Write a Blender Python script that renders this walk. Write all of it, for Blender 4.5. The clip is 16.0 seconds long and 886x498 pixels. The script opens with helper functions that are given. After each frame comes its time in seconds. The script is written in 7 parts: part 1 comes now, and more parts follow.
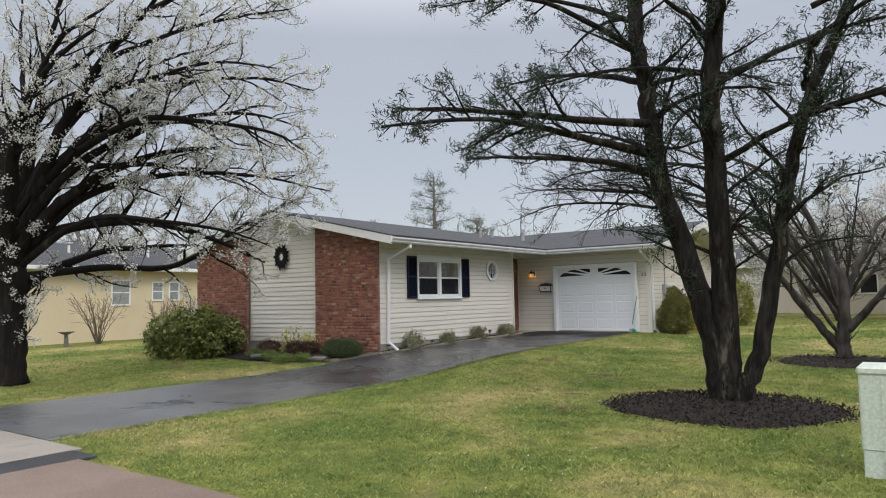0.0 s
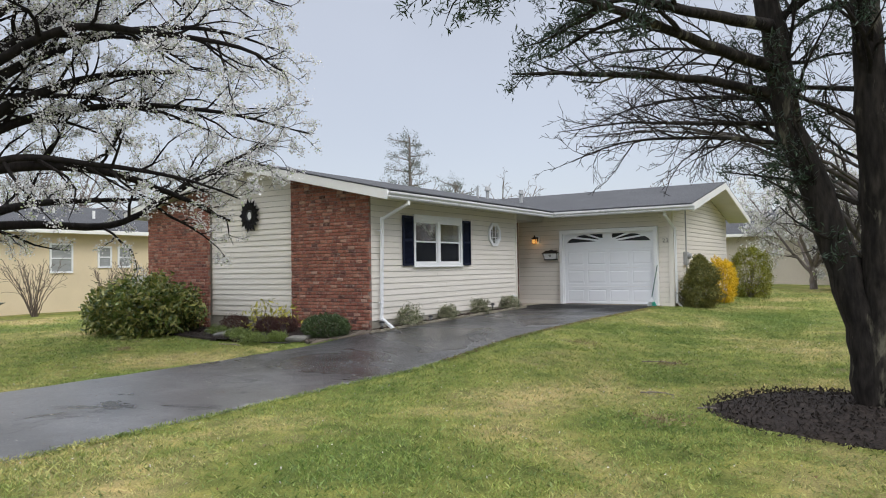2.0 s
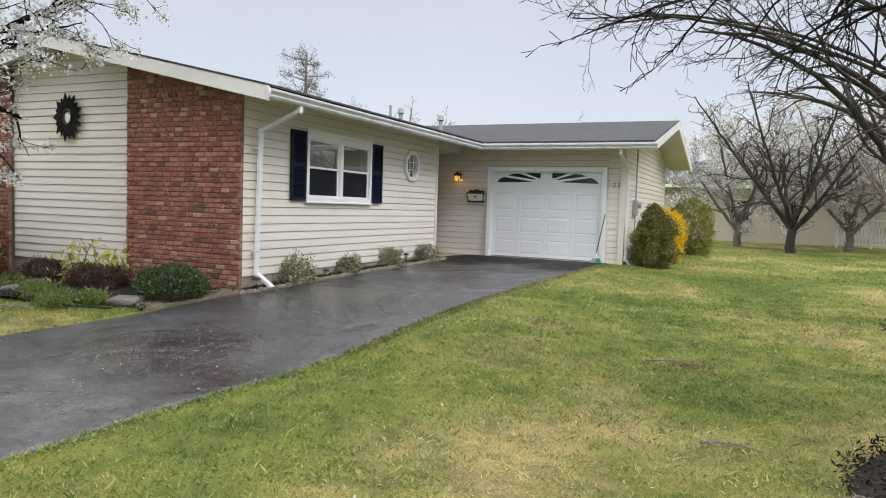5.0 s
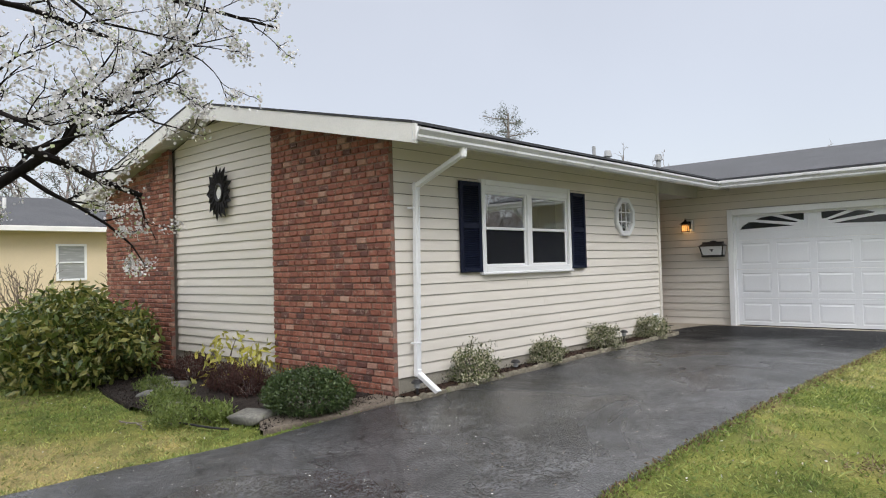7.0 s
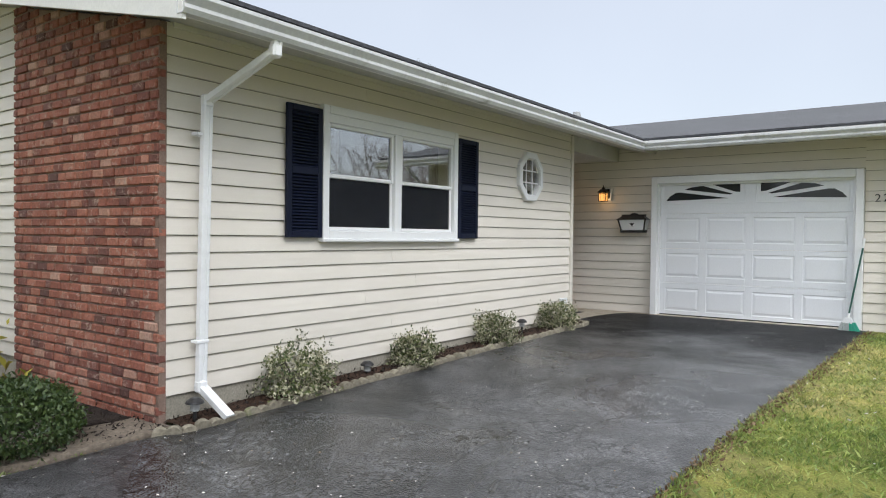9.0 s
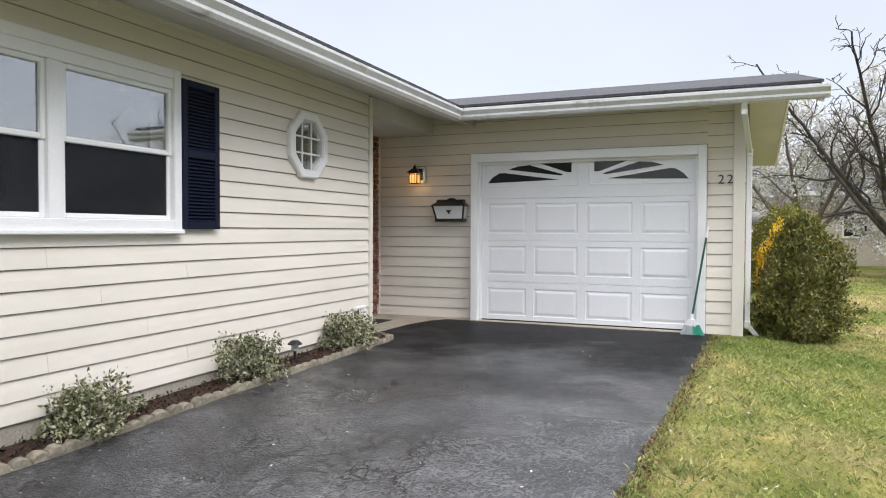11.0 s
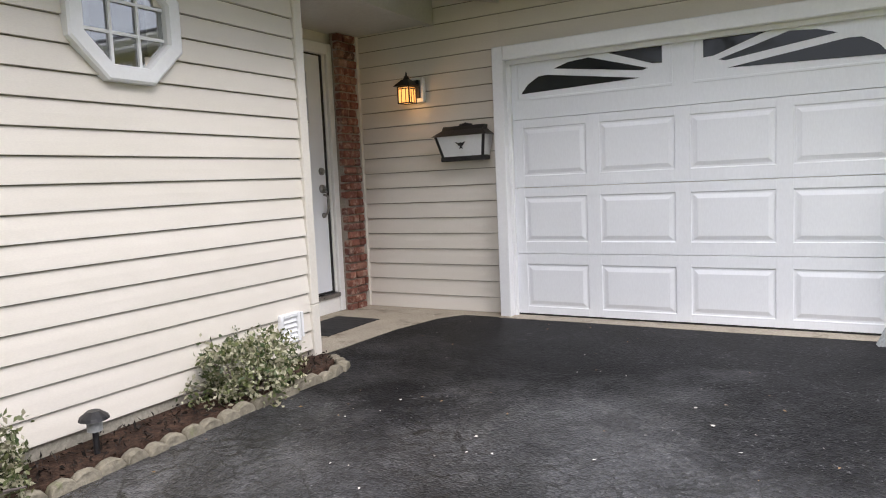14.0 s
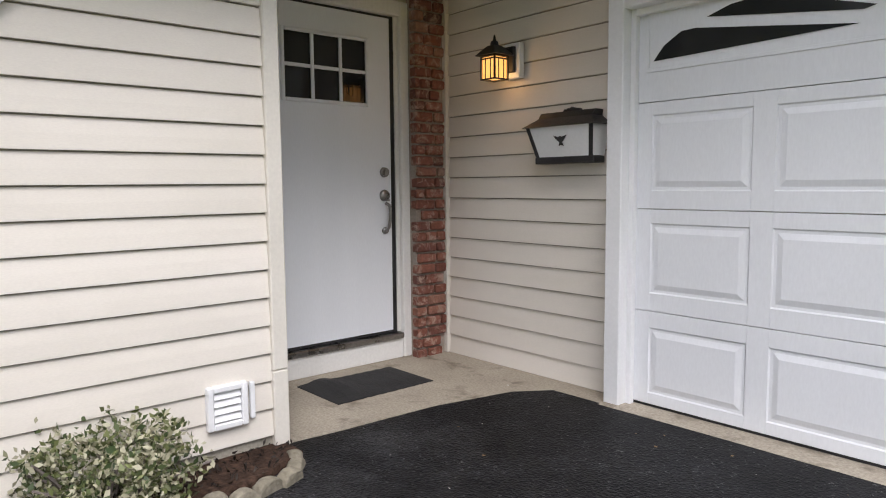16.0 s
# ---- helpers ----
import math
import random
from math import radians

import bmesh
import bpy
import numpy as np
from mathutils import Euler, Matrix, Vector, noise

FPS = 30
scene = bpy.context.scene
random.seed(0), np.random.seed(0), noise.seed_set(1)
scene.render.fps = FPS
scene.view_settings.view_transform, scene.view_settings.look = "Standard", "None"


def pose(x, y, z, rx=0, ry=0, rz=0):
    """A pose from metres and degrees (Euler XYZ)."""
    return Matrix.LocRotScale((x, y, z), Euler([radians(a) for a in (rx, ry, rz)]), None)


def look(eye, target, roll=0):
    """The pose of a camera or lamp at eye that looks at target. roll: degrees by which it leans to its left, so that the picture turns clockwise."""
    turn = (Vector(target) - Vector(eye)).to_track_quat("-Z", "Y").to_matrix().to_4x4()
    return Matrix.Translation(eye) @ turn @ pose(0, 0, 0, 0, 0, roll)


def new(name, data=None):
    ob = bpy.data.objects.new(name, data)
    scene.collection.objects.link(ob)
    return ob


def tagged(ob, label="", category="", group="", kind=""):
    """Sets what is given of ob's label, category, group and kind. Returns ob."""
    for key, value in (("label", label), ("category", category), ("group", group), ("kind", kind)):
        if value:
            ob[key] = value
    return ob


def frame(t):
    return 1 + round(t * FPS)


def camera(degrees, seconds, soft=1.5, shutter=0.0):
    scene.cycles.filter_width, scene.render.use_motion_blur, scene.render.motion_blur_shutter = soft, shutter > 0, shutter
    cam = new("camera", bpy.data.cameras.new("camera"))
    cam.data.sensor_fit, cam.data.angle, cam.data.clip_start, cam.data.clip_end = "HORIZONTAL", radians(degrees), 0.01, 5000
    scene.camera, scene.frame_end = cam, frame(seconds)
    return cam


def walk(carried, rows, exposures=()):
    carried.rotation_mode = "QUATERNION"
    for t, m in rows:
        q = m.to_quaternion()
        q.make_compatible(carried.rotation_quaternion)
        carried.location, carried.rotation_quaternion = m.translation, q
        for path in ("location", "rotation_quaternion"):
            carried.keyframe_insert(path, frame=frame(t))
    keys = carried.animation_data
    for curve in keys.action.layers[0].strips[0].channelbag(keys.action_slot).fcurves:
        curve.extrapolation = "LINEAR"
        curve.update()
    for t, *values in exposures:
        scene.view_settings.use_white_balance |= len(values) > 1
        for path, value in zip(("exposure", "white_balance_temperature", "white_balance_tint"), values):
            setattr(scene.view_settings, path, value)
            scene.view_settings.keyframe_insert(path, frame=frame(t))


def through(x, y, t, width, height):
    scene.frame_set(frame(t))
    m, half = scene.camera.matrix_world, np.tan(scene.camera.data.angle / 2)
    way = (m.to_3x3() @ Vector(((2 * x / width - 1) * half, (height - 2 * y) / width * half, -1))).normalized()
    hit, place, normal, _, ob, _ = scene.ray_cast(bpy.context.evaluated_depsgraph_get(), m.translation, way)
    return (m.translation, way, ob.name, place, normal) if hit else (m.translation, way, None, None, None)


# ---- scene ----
cam = camera(65.4, 16.0, soft=1.05)
PATH = [
    (0, (1.231, -0.21, 1.211), (0.046, 1.395, 1.355), -1.2),
    (0.5, (0.613, 0.202, 1.189), (-0.554, 1.82, 1.33), -0.5),
    (1, (-0.057, 0.673, 1.166), (-1.204, 2.309, 1.258), -0.6),
    (1.5, (-0.697, 1.181, 1.154), (-1.782, 2.86, 1.219), -0.3),
    (2, (-1.289, 1.708, 1.2), (-2.391, 3.376, 1.253), -0.9),
    (2.5, (-1.758, 2.218, 1.238), (-2.769, 3.941, 1.332), -1.0),
    (3, (-2.247, 2.723, 1.189), (-3.165, 4.5, 1.171), -1.5),
    (3.5, (-2.64, 3.343, 1.18), (-3.5, 5.147, 1.122), 0.1),
    (3.7, (-2.775, 3.621, 1.163), (-3.637, 5.424, 1.085), 1.2),
    (5.8, (-4.257, 6.155, 1.239), (-5.087, 7.97, 1.114), 1.9),
    (6, (-4.384, 6.491, 1.23), (-5.209, 8.312, 1.158), 2.0),
    (6.5, (-4.672, 7.182, 1.288), (-5.845, 8.801, 1.284), -1.8),
    (7, (-5.016, 7.781, 1.332), (-6.369, 9.253, 1.382), -1.6),
    (7.5, (-5.389, 8.449, 1.341), (-6.876, 9.787, 1.365), -0.7),
    (8, (-5.643, 9.046, 1.344), (-7.123, 10.392, 1.351), -0.0),
    (8.5, (-5.877, 9.663, 1.341), (-7.284, 11.084, 1.328), 0.1),
    (9, (-6.115, 10.29, 1.269), (-7.293, 11.906, 1.232), 0.6),
    (9.5, (-6.334, 10.936, 1.258), (-7.352, 12.655, 1.169), 0.3),
    (10, (-6.52, 11.56, 1.274), (-7.445, 13.332, 1.218), 0.4),
    (10.2, (-6.579, 11.79, 1.281), (-7.495, 13.567, 1.262), 0.6),
    (12.3, (-7.128, 14.231, 1.154), (-7.641, 16.16, 1.022), -0.2),
    (12.5, (-7.206, 14.484, 1.171), (-7.799, 16.39, 1.046), -0.5),
    (13, (-7.27, 15.06, 1.175), (-8.069, 16.889, 1.039), -2.3),
    (13.5, (-7.404, 15.627, 1.175), (-8.348, 17.387, 1.063), -2.0),
    (14, (-7.544, 16.213, 1.185), (-8.538, 17.937, 0.993), -2.6),
    (14.5, (-7.639, 16.787, 1.207), (-8.741, 18.439, 0.971), -2.8),
    (15, (-7.669, 17.307, 1.245), (-8.875, 18.888, 1.027), -2.8),
    (15.5, (-7.746, 17.832, 1.249), (-9.171, 19.214, 1.004), -1.9),
    (16, (-7.784, 18.348, 1.252), (-9.284, 19.657, 1.064), -0.5),
]
walk(cam, [(t, look(eye, target, roll)) for t, eye, target, roll in PATH], exposures=[(0.0, -0.39, 6400, 10), (1.5, -0.23, 6250, 11), (3.5, -0.03, 6480, 11), (7.0, 0.03, 6470, 11), (9.0, 0.16, 6300, 9), (12.5, 0.40, 6500, 15), (16.0, 0.39, 6450, 15)])

# ---- world and sun: a bright overcast sky, lighter overhead than at the horizon ----
world = bpy.data.worlds.new("overcast_sky")
scene.world = world
world.use_nodes = True
wn, wl = world.node_tree.nodes, world.node_tree.links
wn.clear()
w_out, w_bg = wn.new("ShaderNodeOutputWorld"), wn.new("ShaderNodeBackground")
w_sky = wn.new("ShaderNodeTexSky")
w_sky.sky_type, w_sky.sun_disc = "NISHITA", False
w_sky.sun_elevation, w_sky.sun_rotation = radians(50), radians(150)
w_tc, w_sep, w_ramp = wn.new("ShaderNodeTexCoord"), wn.new("ShaderNodeSeparateXYZ"), wn.new("ShaderNodeValToRGB")
w_ramp.color_ramp.elements[0].position, w_ramp.color_ramp.elements[0].color = 0.0, (0.60, 0.61, 0.635, 1)
w_ramp.color_ramp.elements[1].position, w_ramp.color_ramp.elements[1].color = 1.0, (3.05, 3.06, 3.08, 1)
for at, c in ((0.12, (0.59, 0.60, 0.63)), (0.36, (0.59, 0.605, 0.645)), (0.62, (1.80, 1.81, 1.84))):
    e = w_ramp.color_ramp.elements.new(at)
    e.color = (*c, 1)
w_noise = wn.new("ShaderNodeTexNoise")
w_noise.inputs["Scale"].default_value, w_noise.inputs["Detail"].default_value = 2.2, 4
w_map = wn.new("ShaderNodeMapRange")
w_map.inputs[3].default_value, w_map.inputs[4].default_value = 0.90, 1.10
w_mul, w_mix = wn.new("ShaderNodeMixRGB"), wn.new("ShaderNodeMixRGB")
w_mul.blend_type = "MULTIPLY"
w_mul.inputs[0].default_value, w_mix.inputs[0].default_value = 1.0, 0.04
wl.new(w_tc.outputs["Generated"], w_sep.inputs[0])
wl.new(w_sep.outputs["Z"], w_ramp.inputs[0])
wl.new(w_tc.outputs["Generated"], w_noise.inputs["Vector"])
wl.new(w_noise.outputs["Fac"], w_map.inputs[0])
wl.new(w_ramp.outputs[0], w_mul.inputs[1])
wl.new(w_map.outputs[0], w_mul.inputs[2])
wl.new(w_mul.outputs[0], w_mix.inputs[1])
wl.new(w_sky.outputs[0], w_mix.inputs[2])
wl.new(w_mix.outputs[0], w_bg.inputs[0])
w_bg.inputs[1].default_value = 1.0
wl.new(w_bg.outputs[0], w_out.inputs[0])

sun = new("sun", bpy.data.lights.new("sun", "SUN"))
sun.data.energy, sun.data.angle, sun.data.color = 1.4, radians(25), (1.0, 0.97, 0.93)
sun.matrix_world = look((17, -8, 19), (0, 0, 0))

# ---- materials ----
def nodes_of(name):
    m = bpy.data.materials.new(name)
    m.use_nodes = True
    return m, m.node_tree.nodes, m.node_tree.links, m.node_tree.nodes["Principled BSDF"]


def noise_node(n, l, scale, detail=4, vec=None, rough=0.55, distort=0.0):
    t = n.new("ShaderNodeTexNoise")
    t.inputs["Scale"].default_value, t.inputs["Detail"].default_value = scale, detail
    t.inputs["Roughness"].default_value, t.inputs["Distortion"].default_value = rough, distort
    if vec is not None:
        l.new(vec, t.inputs["Vector"])
    return t


def ramp_node(n, l, fac, stops):
    r = n.new("ShaderNodeValToRGB")
    e = r.color_ramp.elements
    while len(e) < len(stops):
        e.new(0.5)
    for k, (p, c) in enumerate(stops):
        e[k].position, e[k].color = p, (*c, 1)
    l.new(fac, r.inputs[0])
    return r


def mix_node(n, l, fac, a, b, mode="MIX"):
    m = n.new("ShaderNodeMixRGB")
    m.blend_type = mode
    for k, v in ((0, fac), (1, a), (2, b)):
        if isinstance(v, (int, float)):
            m.inputs[k].default_value = v
        elif isinstance(v, tuple):
            m.inputs[k].default_value = (*v, 1)
        else:
            l.new(v, m.inputs[k])
    return m


def mat(name, a, b, scale=3.0, rough=0.6, bump=0.15, bscale=80.0, metal=0.0, fine=0.12, rvar=0.1, spread=0.0, island=False, stain=None, stretch=None):
    """A worn surface of two tones: broad variation, fine grain, relief, uneven gloss; spread: difference from piece to piece."""
    m, n, l, p = nodes_of(name)
    geo = n.new("ShaderNodeNewGeometry")
    vec = geo.outputs["Position"]
    if stretch:
        mp = n.new("ShaderNodeMapping")
        mp.inputs["Scale"].default_value = stretch
        l.new(vec, mp.inputs["Vector"])
        vec = mp.outputs[0]
    big = noise_node(n, l, scale, 5, vec)
    col = ramp_node(n, l, big.outputs["Fac"], [(0.3, a), (0.7, b)]).outputs[0]
    if fine:
        fn = noise_node(n, l, bscale * 0.6, 3, vec)
        fr = ramp_node(n, l, fn.outputs["Fac"], [(0.25, (1 - fine * 2,) * 3), (0.75, (1 + fine,) * 3)])
        col = mix_node(n, l, 1.0, col, fr.outputs[0], "MULTIPLY").outputs[0]
    if stain:
        sn = noise_node(n, l, stain[1], 6, vec, 0.65, 0.4)
        sr = ramp_node(n, l, sn.outputs["Fac"], [(stain[2], (0, 0, 0)), (stain[2] + 0.12, (1, 1, 1))])
        col = mix_node(n, l, sr.outputs[0], col, stain[0]).outputs[0]
    if spread:
        if island:
            rnd = geo.outputs["Random Per Island"]
        else:
            rnd = n.new("ShaderNodeObjectInfo").outputs["Random"]
        rr = ramp_node(n, l, rnd, [(0.0, (1 - spread,) * 3), (1.0, (1 + spread,) * 3)])
        col = mix_node(n, l, 1.0, col, rr.outputs[0], "MULTIPLY").outputs[0]
    l.new(col, p.inputs["Base Color"])
    p.inputs["Metallic"].default_value = metal
    if rvar:
        mr = n.new("ShaderNodeMapRange")
        mr.inputs[3].default_value, mr.inputs[4].default_value = max(0.02, rough - rvar), min(1, rough + rvar)
        l.new(big.outputs["Fac"], mr.inputs[0])
        l.new(mr.outputs[0], p.inputs["Roughness"])
    else:
        p.inputs["Roughness"].default_value = rough
    if bump:
        bn = noise_node(n, l, bscale, 4, vec)
        bp = n.new("ShaderNodeBump")
        bp.inputs["Strength"].default_value, bp.inputs["Distance"].default_value = bump, 0.01
        l.new(bn.outputs["Fac"], bp.inputs["Height"])
        l.new(bp.outputs[0], p.inputs["Normal"])
    return m


def leaf_mat(name, a, b, rough=0.5, through=0.25, third=None, share=0.3):
    """Leaves or petals: tones by leaf, light that passes through."""
    m, n, l, p = nodes_of(name)
    geo = n.new("ShaderNodeNewGeometry")
    stops = [(0.0, a), (1.0, b)] if third is None else [(0.0, a), (0.9 - share, b), (1.0 - share, third), (1.0, third)]
    r = ramp_node(n, l, geo.outputs["Random Per Island"], stops)
    big = noise_node(n, l, 1.7, 3, geo.outputs["Position"])
    br = ramp_node(n, l, big.outputs["Fac"], [(0.3, (0.75,) * 3), (0.7, (1.15,) * 3)])
    col = mix_node(n, l, 1.0, r.outputs[0], br.outputs[0], "MULTIPLY").outputs[0]
    l.new(col, p.inputs["Base Color"])
    p.inputs["Roughness"].default_value = rough
    tr, mx = n.new("ShaderNodeBsdfTranslucent"), n.new("ShaderNodeMixShader")
    l.new(col, tr.inputs["Color"])
    mx.inputs[0].default_value = through
    l.new(p.outputs[0], mx.inputs[1])
    l.new(tr.outputs[0], mx.inputs[2])
    l.new(mx.outputs[0], n["Material Output"].inputs["Surface"])
    return m


def brick_mat(name, tone, smear_from):
    m, n, l, p = nodes_of(name)
    geo, info = n.new("ShaderNodeNewGeometry"), n.new("ShaderNodeObjectInfo")
    rnd = n.new("ShaderNodeMath")
    rnd.operation = "ADD"
    l.new(info.outputs["Random"], rnd.inputs[0])
    l.new(geo.outputs["Random Per Island"], rnd.inputs[1])
    fr = n.new("ShaderNodeMath")
    fr.operation = "FRACT"
    l.new(rnd.outputs[0], fr.inputs[0])
    base = ramp_node(n, l, fr.outputs[0], [(0.0, (0.10, 0.046, 0.038)), (0.07, (0.17, 0.064, 0.048)), (0.25, (0.23, 0.080, 0.053)), (0.6, (0.285, 0.102, 0.066)), (0.86, (0.33, 0.130, 0.086)), (0.95, (0.37, 0.18, 0.125)), (1.0, (0.43, 0.27, 0.205))])
    grain = noise_node(n, l, 38, 5, geo.outputs["Position"], 0.65)
    gr = ramp_node(n, l, grain.outputs["Fac"], [(0.25, (0.62 * tone,) * 3), (0.72, (1.28 * tone,) * 3)])
    col = mix_node(n, l, 1.0, base.outputs[0], gr.outputs[0], "MULTIPLY")
    smear = noise_node(n, l, 13.0, 6, geo.outputs["Position"], 0.72, 0.8)
    sr = ramp_node(n, l, smear.outputs["Fac"], [(smear_from, (0, 0, 0)), (smear_from + 0.12, (0.8, 0.8, 0.8))])
    c2 = mix_node(n, l, sr.outputs[0], col.outputs[0], (0.43, 0.31, 0.25))
    l.new(c2.outputs[0], p.inputs["Base Color"])
    p.inputs["Roughness"].default_value = 0.85
    bp = n.new("ShaderNodeBump")
    bp.inputs["Strength"].default_value, bp.inputs["Distance"].default_value = 0.5, 0.008
    l.new(grain.outputs["Fac"], bp.inputs["Height"])
    l.new(bp.outputs[0], p.inputs["Normal"])
    return m


def asphalt_mat():
    m, n, l, p = nodes_of("wet_asphalt")
    geo = n.new("ShaderNodeNewGeometry")
    pos = geo.outputs["Position"]
    big = noise_node(n, l, 0.55, 5, pos, 0.6, 0.5)
    base = ramp_node(n, l, big.outputs["Fac"], [(0.3, (0.026, 0.027, 0.030)), (0.7, (0.066, 0.066, 0.070))])
    agg = n.new("ShaderNodeTexVoronoi")
    agg.inputs["Scale"].default_value = 75
    l.new(pos, agg.inputs["Vector"])
    ar = ramp_node(n, l, agg.outputs["Color"], [(0.2, (0.45,) * 3), (0.85, (1.7,) * 3)])
    col = mix_node(n, l, 1.0, base.outputs[0], ar.outputs[0], "MULTIPLY").outputs[0]
    flake = noise_node(n, l, 34, 6, pos, 0.75)
    flr = ramp_node(n, l, flake.outputs["Fac"], [(0.60, (0, 0, 0)), (0.66, (0.7, 0.7, 0.7))])
    worn = noise_node(n, l, 0.9, 4, pos, 0.6, 0.4)
    wnr = ramp_node(n, l, worn.outputs["Fac"], [(0.42, (0.1,) * 3), (0.6, (1,) * 3)])
    fm = mix_node(n, l, 1.0, flr.outputs[0], wnr.outputs[0], "MULTIPLY")
    col = mix_node(n, l, fm.outputs[0], col, (0.13, 0.128, 0.125)).outputs[0]
    # crumbled top: pale grey scales a few centimetres across between dark gaps, in patches
    wig = noise_node(n, l, 9.0, 3, pos)
    wv = n.new("ShaderNodeVectorMath")
    wv.operation = "MULTIPLY_ADD"
    l.new(wig.outputs["Color"], wv.inputs[0])
    wv.inputs[1].default_value = (0.09, 0.09, 0.0)
    l.new(pos, wv.inputs[2])
    scale_edge, scale_id = n.new("ShaderNodeTexVoronoi"), n.new("ShaderNodeTexVoronoi")
    scale_edge.feature = "DISTANCE_TO_EDGE"
    for v in (scale_edge, scale_id):
        v.inputs["Scale"].default_value = 24
        l.new(wv.outputs[0], v.inputs["Vector"])
    ser = ramp_node(n, l, scale_edge.outputs["Distance"], [(0.06, (0, 0, 0)), (0.20, (1, 1, 1))])
    sid = ramp_node(n, l, scale_id.outputs["Color"], [(0.25, (0.0,) * 3), (0.8, (1.0,) * 3)])
    patch = noise_node(n, l, 0.75, 6, pos, 0.68, 0.9)
    ptr = ramp_node(n, l, patch.outputs["Fac"], [(0.42, (0.05,) * 3), (0.60, (0.8,) * 3)])
    scales = mix_node(n, l, 1.0, ser.outputs[0], sid.outputs[0], "MULTIPLY")
    scales = mix_node(n, l, 1.0, scales.outputs[0], ptr.outputs[0], "MULTIPLY")
    col = mix_node(n, l, scales.outputs[0], col, (0.12, 0.12, 0.121)).outputs[0]
    sepc = n.new("ShaderNodeSeparateXYZ")
    l.new(pos, sepc.inputs[0])
    rim = noise_node(n, l, 0.9, 5, pos, 0.6)
    sy = n.new("ShaderNodeMath")
    sy.operation = "MULTIPLY_ADD"
    l.new(rim.outputs["Fac"], sy.inputs[0])
    sy.inputs[1].default_value = 5.0
    l.new(sepc.outputs["Y"], sy.inputs[2])
    seal = n.new("ShaderNodeMapRange")
    seal.inputs[1].default_value, seal.inputs[2].default_value = 20.2, 22.6
    l.new(sy.outputs[0], seal.inputs[0])
    fresh = mix_node(n, l, 1.0, col, (0.18, 0.18, 0.19), "MULTIPLY")
    col = mix_node(n, l, seal.outputs[0], col, fresh.outputs[0]).outputs[0]
    fleck = noise_node(n, l, 48, 5, pos, 0.7)
    fkr = ramp_node(n, l, fleck.outputs["Fac"], [(0.61, (0, 0, 0)), (0.66, (0.8, 0.8, 0.8))])
    col = mix_node(n, l, fkr.outputs[0], col, (0.15, 0.15, 0.15)).outputs[0]
    blot = noise_node(n, l, 1.7, 6, pos, 0.7, 0.7)
    blr = ramp_node(n, l, blot.outputs["Fac"], [(0.36, (0.5,) * 3), (0.5, (0.95,) * 3), (0.64, (1.5,) * 3)])
    col = mix_node(n, l, 1.0, col, blr.outputs[0], "MULTIPLY").outputs[0]
    warp = noise_node(n, l, 2.3, 4, pos)
    add = n.new("ShaderNodeVectorMath")
    add.operation = "MULTIPLY_ADD"
    l.new(warp.outputs["Color"], add.inputs[0])
    add.inputs[1].default_value = (0.5, 0.5, 0.0)
    l.new(pos, add.inputs[2])
    crack = n.new("ShaderNodeTexVoronoi")
    crack.feature = "DISTANCE_TO_EDGE"
    crack.inputs["Scale"].default_value = 1.15
    l.new(add.outputs[0], crack.inputs["Vector"])
    cm = noise_node(n, l, 0.8, 2, pos)
    thr = n.new("ShaderNodeMapRange")
    thr.inputs[1].default_value, thr.inputs[2].default_value = 0.42, 0.62
    thr.inputs[3].default_value, thr.inputs[4].default_value = 0.0003, 0.0065
    l.new(cm.outputs["Fac"], thr.inputs[0])
    less = n.new("ShaderNodeMath")
    less.operation = "LESS_THAN"
    l.new(crack.outputs["Distance"], less.inputs[0])
    l.new(thr.outputs[0], less.inputs[1])
    col = mix_node(n, l, less.outputs[0], col, (0.008, 0.008, 0.008)).outputs[0]
    craze = n.new("ShaderNodeTexVoronoi")
    craze.feature = "DISTANCE_TO_EDGE"
    craze.inputs["Scale"].default_value = 6.5
    l.new(add.outputs[0], craze.inputs["Vector"])
    zone = noise_node(n, l, 0.62, 4, pos, 0.6, 0.9)
    zt = n.new("ShaderNodeMapRange")
    zt.inputs[1].default_value, zt.inputs[2].default_value = 0.44, 0.58
    zt.inputs[3].default_value, zt.inputs[4].default_value = 0.0, 0.034
    l.new(zone.outputs["Fac"], zt.inputs[0])
    fine_crack = n.new("ShaderNodeMath")
    fine_crack.operation = "LESS_THAN"
    l.new(craze.outputs["Distance"], fine_crack.inputs[0])
    l.new(zt.outputs[0], fine_crack.inputs[1])
    col = mix_node(n, l, fine_crack.outputs[0], col, (0.010, 0.010, 0.010)).outputs[0]
    l.new(col, p.inputs["Base Color"])
    wet = noise_node(n, l, 0.42, 4, pos, 0.6, 0.8)
    wr = n.new("ShaderNodeMapRange")
    wr.inputs[1].default_value, wr.inputs[2].default_value = 0.38, 0.62
    wr.inputs[3].default_value, wr.inputs[4].default_value = 0.2, 0.46
    l.new(wet.outputs["Fac"], wr.inputs[0])
    sep = n.new("ShaderNodeSeparateXYZ")
    l.new(pos, sep.inputs[0])
    low = n.new("ShaderNodeMapRange")
    low.inputs[1].default_value, low.inputs[2].default_value = 10.0, 7.0
    l.new(sep.outputs["Y"], low.inputs[0])
    pool = noise_node(n, l, 0.8, 5, pos, 0.6, 0.6)
    pr = ramp_node(n, l, pool.outputs["Fac"], [(0.38, (0, 0, 0)), (0.46, (1, 1, 1))])
    pm = mix_node(n, l, 1.0, pr.outputs[0], low.outputs[0], "MULTIPLY")
